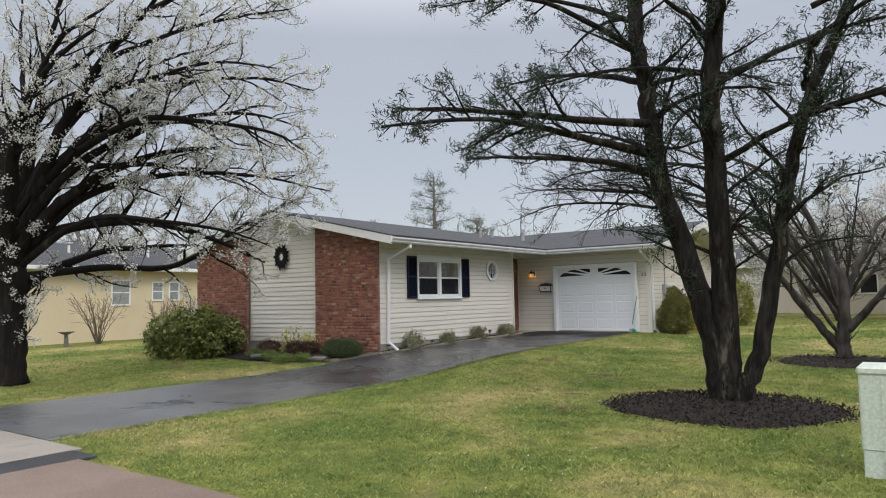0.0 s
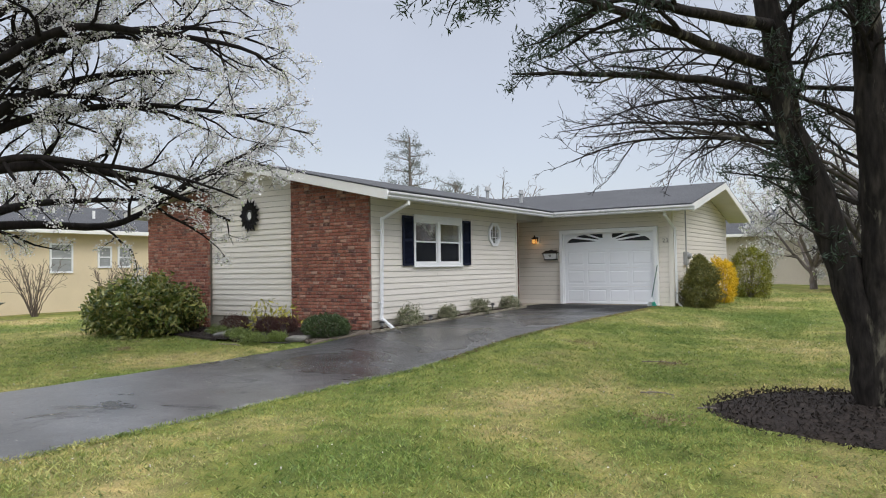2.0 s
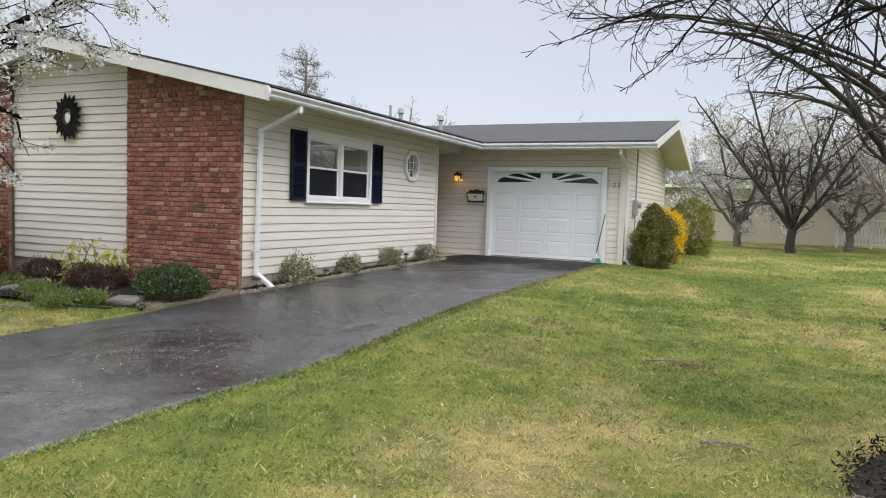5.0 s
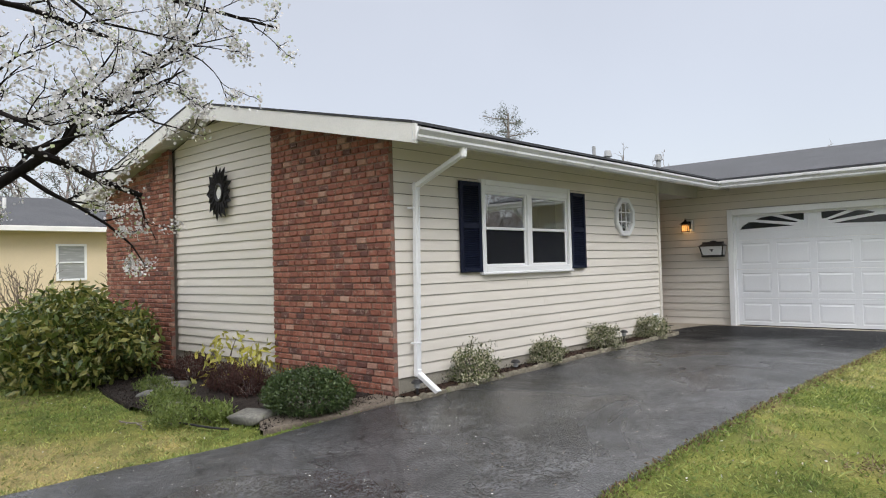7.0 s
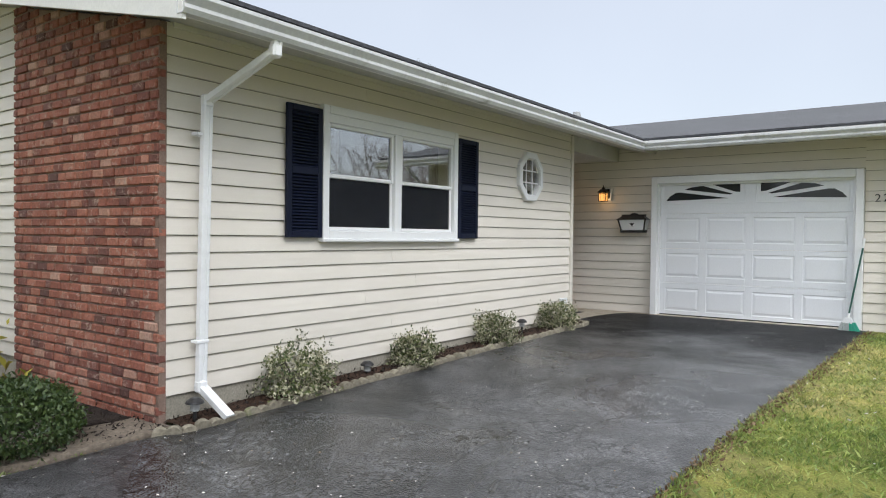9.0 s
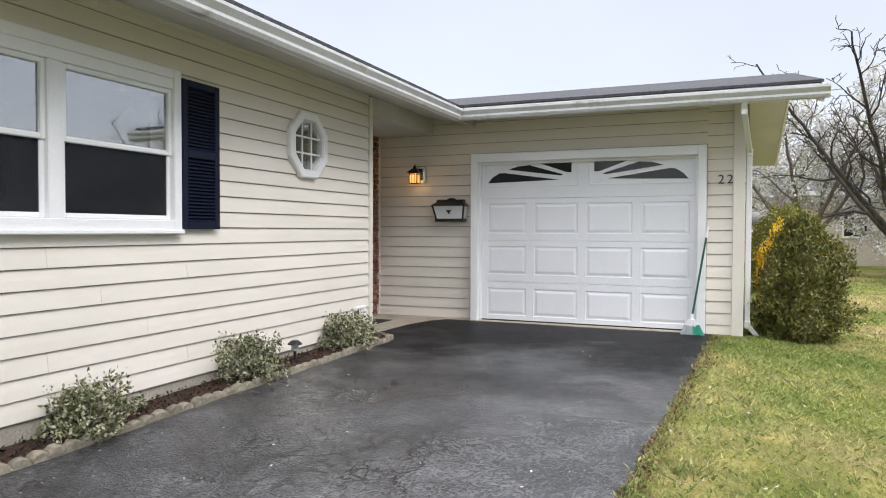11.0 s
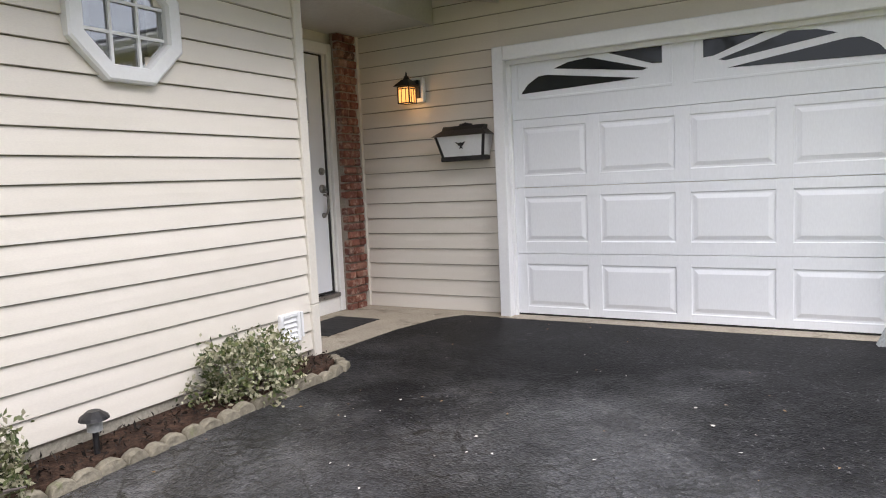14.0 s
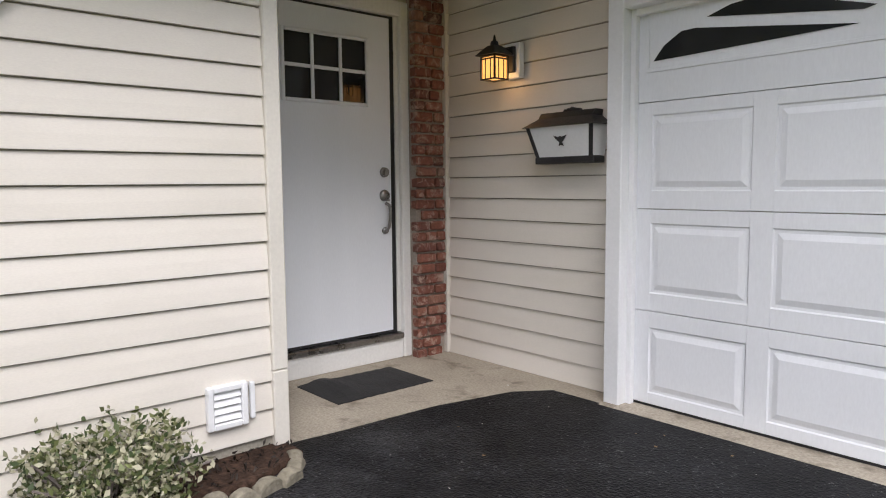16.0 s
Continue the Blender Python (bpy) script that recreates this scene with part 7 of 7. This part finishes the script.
pedestal = thing("utility_pedestal", "pale green plastic utility pedestal on the lawn", "utility box")
ux, uy, uz = 0.50, 6.95, float(gz(0.4, 7.0)) - 0.03
bm = bmesh.new()
add_box(bm, (ux, uy, uz), (ux + 0.50, uy + 0.42, uz + 0.42), 0.012)
part("base", bm, M_GREENBOX, pedestal)
bm = bmesh.new()
add_box(bm, (ux - 0.008, uy - 0.008, uz + 0.26), (ux + 0.508, uy + 0.428, uz + 0.93), 0.015)
part("cover", bm, M_GREENBOX, pedestal)
bm = bmesh.new()
add_box(bm, (ux - 0.02, uy - 0.02, uz + 0.92), (ux + 0.52, uy + 0.44, uz + 1.0), 0.02)
part("cap", bm, M_GREENBOX, pedestal)
boxes_part("seam", [((ux + 0.16, uy - 0.014, uz + 0.05), (ux + 0.175, uy - 0.006, uz + 0.91))], M_GREENBOX, pedestal, 0.002)

for x, y, h, r in ((-12.3, 20.4, 0.36, 0.035), (-13.2, 22.6, 0.30, 0.06), (-12.4, 23.6, 0.33, 0.06)):
    z = max(zm(x), zg(y) if y > 21 else 0)
    t = thing("roof_vent", "small grey vent pipe on the roof", "vent", "vents on the roof")
    bm = bmesh.new()
    add_cyl(bm, (x, y, z - 0.1), (x, y, z + h), r, n=12)
    part("pipe", bm, M_METER, t)
    if r > 0.05:
        bm = bmesh.new()
        add_cyl(bm, (x, y, z + h - 0.02), (x, y, z + h + 0.12), r * 1.7, r * 1.2, 12)
        part("cap", bm, M_METER, t)

# ---- neighbouring houses ----
def far_house(label, x0, x1, y0, y1, z0, eave, ridge, along, wall_mat, windows, over=0.5, pane_mat=M_DARKGLASS):
    """A low house: walls, a gable roof with its ridge along x or y, windows with frame and pane. windows: (side, u0, u1, za, zb)."""
    t = thing("house", label, "house")
    box_part("wall", (x0, y0, z0 - 0.4), (x1, y1, eave), wall_mat, t, 0)
    if along == "y":
        xm = (x0 + x1) / 2
        sl = (ridge - eave) / (xm - x0)
        for s in (-1, 1):
            xe = (x0 - over) if s < 0 else (x1 + over)
            ze = eave - sl * over
            bm = bmesh.new()
            prism(bm, [(xe, y0 - over, ze), (xm, y0 - over, ridge), (xm, y0 - over, ridge + 0.12), (xe, y0 - over, ze + 0.12)], (0, y1 - y0 + 2 * over, 0))
            part("roof", bm, M_SHINGLE, t)
            box_part("gutter", (xe - 0.06, y0 - over, ze - 0.06), (xe + 0.06, y1 + over, ze + 0.10), M_TRIM, t, 0.01)
        for yy in (y0, y1):
            bm = bmesh.new()
            prism(bm, [(x0, yy - 0.05, eave), (x1, yy - 0.05, eave), (xm, yy - 0.05, ridge)], (0, 0.1, 0))
            part("gable", bm, wall_mat, t)
            for s in (-1, 1):
                xe = x0 - over if s < 0 else x1 + over
                yo = yy - over - 0.02 if yy == y0 else yy + over - 0.02
                bm = bmesh.new()
                prism(bm, [(xe, yo, eave - sl * over - 0.06), (xm, yo, ridge - 0.06), (xm, yo, ridge + 0.10), (xe, yo, eave - sl * over + 0.10)], (0, 0.04, 0))
                part("rake_board", bm, M_TRIM, t)
    else:
        ym = (y0 + y1) / 2
        sl = (ridge - eave) / (ym - y0)
        for s in (-1, 1):
            ye = (y0 - over) if s < 0 else (y1 + over)
            ze = eave - sl * over
            bm = bmesh.new()
            prism(bm, [(x0 - over, ye, ze), (x0 - over, ym, ridge), (x0 - over, ym, ridge + 0.12), (x0 - over, ye, ze + 0.12)], (x1 - x0 + 2 * over, 0, 0))
            part("roof", bm, M_SHINGLE, t)
            box_part("gutter", (x0 - over, ye - 0.06, ze - 0.06), (x1 + over, ye + 0.06, ze + 0.10), M_TRIM, t, 0.01)
        for xx in (x0, x1):
            bm = bmesh.new()
            prism(bm, [(xx - 0.05, y0, eave), (xx - 0.05, y1, eave), (xx - 0.05, ym, ridge)], (0.1, 0, 0))
            part("gable", bm, wall_mat, t)
    for side, u0, u1, za, zb in windows:
        bm = bmesh.new()
        w = 0.07
        if side in "EW":
            x = x1 if side == "E" else x0
            s = 1 if side == "E" else -1
            casing(bm, u0, u1, za, zb, w, x - 0.02, x + 0.05 * s)
            add_box(bm, (x - 0.02, u0 + w, (za + zb) / 2 - 0.025), (x + 0.04 * s, u1 - w, (za + zb) / 2 + 0.025))
            win = part("window", bm, M_WHITE, t)
            box_part("pane", (x - 0.01, u0 + w, za + w), (x + 0.012 * s, u1 - w, zb - w), pane_mat, win, 0)
        else:
            y = y0
            for a, b in (((u0, za), (u0 + w, zb)), ((u1 - w, za), (u1, zb)), ((u0 + w, za), (u1 - w, za + w)), ((u0 + w, zb - w), (u1 - w, zb))):
                add_box(bm, (a[0], y - 0.05, a[1]), (b[0], y + 0.02, b[1]))
            win = part("window", bm, M_WHITE, t)
            box_part("pane", (u0 + w, y - 0.012, za + w), (u1 - w, y + 0.01, zb - w), M_DARKGLASS, win, 0)
    return t


nb = far_house("low pale yellow house with a grey roof next door", -37.0, -28.4, 11.9, 27.0, -0.3, 2.92, 4.1, "y", M_FARHOUSE, [("E", 15.42, 16.32, 1.2, 2.36), ("E", 17.32, 17.92, 1.38, 2.28), ("E", 18.18, 18.74, 1.38, 2.28), ("E", 21.5, 22.6, 1.2, 2.3)], pane_mat=M_BLIND)
for x, y in ((-30.5, 14.6), (-31.0, 16.9), (-30.2, 18.2)):
    t = thing("roof_vent", "small pale vent pipe on the neighbour's roof", "vent", "vents on the neighbour's roof")
    bm = bmesh.new()
    zz = 2.92 + (4.1 - 2.92) / 4.3 * (-28.4 - x) + 0.1
    add_cyl(bm, (x, y, zz - 0.1), (x, y, zz + 0.35), 0.06, n=8)
    part("pipe", bm, M_TRIM, t)
far_house("long low beige house beyond the lawn", -10.5, 3.5, 43.0, 51.0, -0.1, 2.85, 4.2, "x", M_FARHOUSE2, [("S", -5.2, -4.2, 1.0, 2.1), ("S", -2.9, -2.0, 1.0, 2.1)])
far_house("dark ranch house across the lawn", 11.0, 21.0, 8.0, 30.0, -0.3, 2.9, 5.4, "y", M_DARKSTUCCO, [("W", 14.0, 15.6, 1.0, 2.2), ("W", 18.5, 20.0, 1.0, 2.2), ("W", 23.0, 24.2, 1.0, 2.2)])
far_house("grey-roofed house in the distance behind the trees", 6.0, 20.0, 40.0, 50.0, 0.0, 2.7, 4.4, "x", M_FARHOUSE2, [("S", 8.0, 9.2, 0.9, 2.1), ("S", 11.5, 12.7, 0.9, 2.1)])

fence = thing("lattice_fence", "white lattice fence panel at the lawn's end", "fence")
for x in (-0.5, 0.85, 2.2):
    box_part("post", (x - 0.05, 41.3, -0.2), (x + 0.05, 41.4, 1.35), M_WHITE, fence, 0.01)
for x0 in (-0.45, 0.9):
    box_part("rail", (x0, 41.32, 0.1), (x0 + 1.25, 41.38, 0.18), M_WHITE, fence, 0.004)
    box_part("rail", (x0, 41.32, 1.18), (x0 + 1.25, 41.38, 1.26), M_WHITE, fence, 0.004)
    for k in range(9):
        u = x0 + 0.02 + k * 0.135
        for s in (1, -1):
            a = Vector((u if s > 0 else u + 0.14, 41.35 + 0.012 * s, 0.18))
            vs = [a + Vector((-0.022, -0.008, 0)), a + Vector((0.022, -0.008, 0)), a + Vector((0.022 + 0.14 * s, -0.008, 1.0)), a + Vector((-0.022 + 0.14 * s, -0.008, 1.0))]
            vs += [v + Vector((0, 0.012, 0)) for v in vs]
            link("lattice_slat", vs, [(0, 1, 2, 3), (7, 6, 5, 4), (0, 4, 5, 1), (1, 5, 6, 2), (2, 6, 7, 3), (3, 7, 4, 0)], M_WHITE, fence)

car = thing("car", "dark parked car beyond the lattice fence", "car")
cx, cy, cz = 2.6, 43.2, -0.05
bm = bmesh.new()
prism(bm, [(cx + u, cy - 0.9, cz + z) for u, z in ((0, 0.35), (0.05, 0.75), (0.5, 0.88), (1.1, 0.95), (1.8, 1.42), (3.1, 1.45), (3.9, 1.0), (4.4, 0.92), (4.5, 0.4), (4.2, 0.25), (0.3, 0.25))], (0, 1.7, 0))
bmesh.ops.bevel(bm, geom=bm.edges[:], offset=0.06, segments=2, affect="EDGES")
part("body", bm, M_CAR, car)
bm = bmesh.new()
prism(bm, [(cx + u, cy - 0.912, cz + z) for u, z in ((1.25, 0.98), (1.85, 1.36), (3.0, 1.38), (3.55, 1.02))], (0, 0.02, 0))
part("window", bm, M_DARKGLASS, car)
for u in (0.85, 3.6):
    bm = bmesh.new()
    add_cyl(bm, (cx + u, cy - 0.93, cz + 0.31), (cx + u, cy - 0.7, cz + 0.31), 0.32, n=24)
    wheel = part("wheel", bm, M_RUBBER, car)
    bm = bmesh.new()
    for k in range(5):
        a = 2 * math.pi * k / 5
        add_box(bm, (cx + u - 0.03, cy - 0.945, cz + 0.31 + 0.02), (cx + u + 0.03, cy - 0.928, cz + 0.31 + 0.22))
        bmesh.ops.rotate(bm, verts=bm.verts[-8:], cent=(cx + u, cy, cz + 0.31), matrix=Matrix.Rotation(a, 3, "Y"))
    add_cyl(bm, (cx + u, cy - 0.945, cz + 0.31), (cx + u, cy - 0.928, cz + 0.31), 0.06, n=12)
    part("rim", bm, M_CHROME, wheel)

birdbath = thing("bird_bath", "low stone bird bath by the neighbour's wall", "bird bath")
bm = bmesh.new()
add_cyl(bm, (-26.3, 12.6, -0.35), (-26.3, 12.6, 0.15), 0.09, 0.07, 12)
add_cyl(bm, (-26.3, 12.6, 0.15), (-26.3, 12.6, 0.25), 0.12, 0.3, 16)
part("bowl", bm, M_ROCK, birdbath)

# ---- grass, fallen petals ----
def on_drive(x, y):
    return (x > D_LEFT(y) + 0.02) & (x < D_RIGHT(y) - 0.02) & (y > 3.4)


def off_lawn(x, y):
    bad = on_drive(x, y) | ((y < 3.53) & (y > -9)) | ((y < 3.83) & (x < -6.4) & (x > -12))
    bad |= (x > -18.6) & (x < -10.2) & (y > 13.0)
    bad |= (x > -12) & (x < -6.6) & (y > 21.4)
    bad |= ((x + 1.5) / 1.56) ** 2 + ((y - 10.05) / 1.34) ** 2 < 1
    bad |= ((x + 0.75) / 1.3) ** 2 + ((y - 16.4) / 1.05) ** 2 < 1
    edge_y = np.interp(x, [-18.5, -17.5, -14.7, -13.2, -12.1, -11.4, -10.95], [13.1, 12.25, 11.62, 11.42, 11.62, 11.75, 11.65])
    bad |= (x > -18.6) & (x < -10.4) & (y > edge_y)
    return bad


def blades(n, x0, x1, y0, y1, tall, wide, seed):
    g = np.random.default_rng(seed)
    x, y = g.uniform(x0, x1, n), g.uniform(y0, y1, n)
    keep = ~off_lawn(x, y)
    x, y = x[keep], y[keep]
    clump = np.sin(x * 2.1 + 1.3 * np.sin(y * 1.7)) * np.sin(y * 2.4 + 1.1 * np.sin(x * 1.3))
    keep = g.uniform(0, 1, len(x)) < 0.72 + 0.4 * clump
    x, y = x[keep], y[keep]
    n = len(x)
    z = gz(x, y) - 0.006
    a = g.uniform(0, 2 * math.pi, n)
    h = tall * g.uniform(0.5, 1.35, n)
    lean = g.normal(0, 0.8, (n, 2)) * h[:, None]
    w = wide * g.uniform(0.7, 1.4, n)
    dx, dy = np.cos(a) * w, np.sin(a) * w
    v = np.stack([np.stack([x - dx, y - dy, z], 1), np.stack([x + dx, y + dy, z], 1), np.stack([x + dx * 0.7 + lean[:, 0] * 0.4, y + dy * 0.7 + lean[:, 1] * 0.4, z + h * 0.6], 1), np.stack([x + lean[:, 0], y + lean[:, 1], z + h], 1)], 1)
    return v.reshape(-1, 3)


gv = np.concatenate([
    blades(120000, -8.2, 1.2, 3.6, 13.0, 0.032, 0.0056, 1),
    blades(45000, -7.6, 0.5, 13.0, 23.0, 0.034, 0.0072, 2),
    blades(40000, -17.0, -10.6, 3.6, 12.6, 0.034, 0.0072, 3),
    blades(70000, -7.4, -3.0, 15.0, 22.6, 0.03, 0.005, 8),
    blades(30000, -6.6, 4.0, 22.0, 36.0, 0.05, 0.008, 4),
    blades(16000, -25.0, -17.0, 5.0, 16.0, 0.05, 0.008, 6),
])
def tufts(count, x0, x1, y0, y1, seed):
    """Small denser tufts of longer grass."""
    g = np.random.default_rng(seed)
    cx, cy = np.repeat(g.uniform(x0, x1, count), 36), np.repeat(g.uniform(y0, y1, count), 36)
    rad = np.repeat(g.uniform(0.02, 0.075, count), 36)
    n = len(cx)
    x, y = cx + g.normal(0, 1, n) * rad, cy + g.normal(0, 1, n) * rad
    keep = ~off_lawn(x, y)
    x, y = x[keep], y[keep]
    n = len(x)
    z = gz(x, y) - 0.006
    a, h = g.uniform(0, 2 * math.pi, n), g.uniform(0.02, 0.048, n)
    dx, dy = np.cos(a) * 0.0036, np.sin(a) * 0.0036
    lx, ly = g.normal(0, 0.5, n) * h, g.normal(0, 0.5, n) * h
    v = np.stack([np.stack([x - dx, y - dy, z], 1), np.stack([x + dx, y + dy, z], 1), np.stack([x + dx * 0.7 + lx * 0.4, y + dy * 0.7 + ly * 0.4, z + h * 0.6], 1), np.stack([x + lx, y + ly, z + h], 1)], 1)
    return v.reshape(-1, 3)


gv = np.concatenate([gv, tufts(900, -7.6, 0.5, 4.0, 16.0, 31), tufts(300, -16.5, -11.0, 4.5, 11.8, 32), tufts(200, -7.2, -3.0, 15.0, 22.5, 33)])
quads("grass", gv, M_GRASS, None, "short damp lawn grass, green with straw tints", "stuff")
g = np.random.default_rng(5)
yy = np.linspace(4.0, 21.3, 15000) + g.normal(0, 0.05, 15000)
side = g.uniform(0, 1, 15000) < 0.62
xx = np.where(side, D_RIGHT(yy) + g.normal(0.035, 0.03, 15000), D_LEFT(yy) + g.normal(-0.035, 0.03, 15000))
keep = side | (yy < 12.6)
ev = cards(list(zip(xx[keep], yy[keep], gz(xx[keep], yy[keep]) + 0.012)), 0.045, 1, g, 0.004, 0.5, 0.2)
quads("grass_edge", ev, M_GRASS, None, "ragged grass and straw hanging over the drive's edge", "stuff")
n = 3400
y = g.uniform(3.9, 21.4, n)
f = g.uniform(0, 1, n)
x = D_LEFT(y) * (1 - f) + D_RIGHT(y) * f
keep = g.uniform(0, 1, n) < np.interp(y, [4, 9, 13, 16, 21], [1.0, 1.0, 0.55, 0.2, 0.12])
lv = cards(list(zip(x[keep], y[keep], gz(x[keep], y[keep]) + 0.034)), 0.020, 1, g, 0.001, 0.0, 0.7)
lv[:, 2] = np.repeat(lv[:, 2].reshape(-1, 4).min(1), 4) * 0.0 + gz(lv[:, 0], lv[:, 1]) + 0.0345 + 0.006 * g.uniform(0, 1, len(lv))
quads("fallen_petals", lv, M_LITTER, None, "scattered fallen petals and leaf bits on the drive", "stuff")
n = 2600
x, y = g.uniform(-16, 1, n), g.uniform(3.7, 20, n)
keep = ~off_lawn(x, y)
quads("leaf_litter", cards(list(zip(x[keep], y[keep], gz(x[keep], y[keep]) + 0.02)), 0.026, 1, g, 0.004, 0.3, 0.5), M_LITTER, None, "dry leaf bits and petals on the lawn", "stuff")
rg = random.Random(77)
for k, (x, y, ln) in enumerate(((-4.75, 12.6, 0.7), (-3.2, 9.6, 0.5), (-4.0, 10.2, 0.55), (-13.0, 11.0, 0.9))):
    b = Vector((x, y, float(gz(x, y)) + 0.03))
    limbs = [(limb(b, (ln * 0.4, 0.08, 0.02), (ln * 0.4, -0.12, 0.01)), 0.010, 0.004)]
    paths, tips = grow(limbs, 200 + k, [(6, 0.5, 0.1, 0.08, 0.3)], tip=0.002, spread=0.7)
    paths = [([Vector((p.x, p.y, b.z + (p.z - b.z) * 0.15)) for p in pts], r, s) for pts, r, s in paths]
    tagged(link("fallen_twig", *tubes(paths), M_BARK_R), "dry fallen twig lying on the grass", "twig", "fallen twigs")

hose = thing("garden_edging", "black plastic edging strip lying loose in the weeds", "garden edging")
link("strip", *tubes([(curve_pts([(x, y, float(gz(x, y)) + 0.05) for x, y in ((-12.75, 11.45), (-12.5, 11.36), (-12.1, 11.3), (-11.6, 11.36), (-11.35, 11.42))], 5), [0.012] * 21, 6)]), M_RUBBER, hose, "", True)
# worn spots where dead straw lies on bare ground
for k, (cx, cy, r) in enumerate(((-6.05, 13.5, 0.32), (-4.3, 12.6, 0.26), (-3.4, 8.9, 0.3), (-14.6, 9.9, 0.22))):
    n = 200
    x, y = cx + g.normal(0, r * 0.5, n), cy + g.normal(0, r * 0.4, n)
    quads("dead_straw", cards(list(zip(x, y, gz(x, y) + 0.024)), 0.045, 1, g, 0.006, 0.25, 0.25), M_STRAW, None, "thin patch of dead pale straw on the lawn", "stuff")
# brown leaf bits caught along the drive's edge
n = 2400
y = g.uniform(11.0, 21.4, n)
x = D_RIGHT(y) + np.abs(g.normal(0.0, 0.06, n)) - 0.015
quads("edge_litter", cards(list(zip(x, y, gz(x, y) + 0.026)), 0.030, 1, g, 0.006, 0.3, 0.5), M_DRYLEAF, None, "brown leaf bits along the drive's edge", "stuff")

# ---- bricks last ----
for w, pl, a, b, z0, tp, sd, sg, bk in PIERS:
    brick_pier(w, pl, a, b, z0, tp, sd, sg, bk)
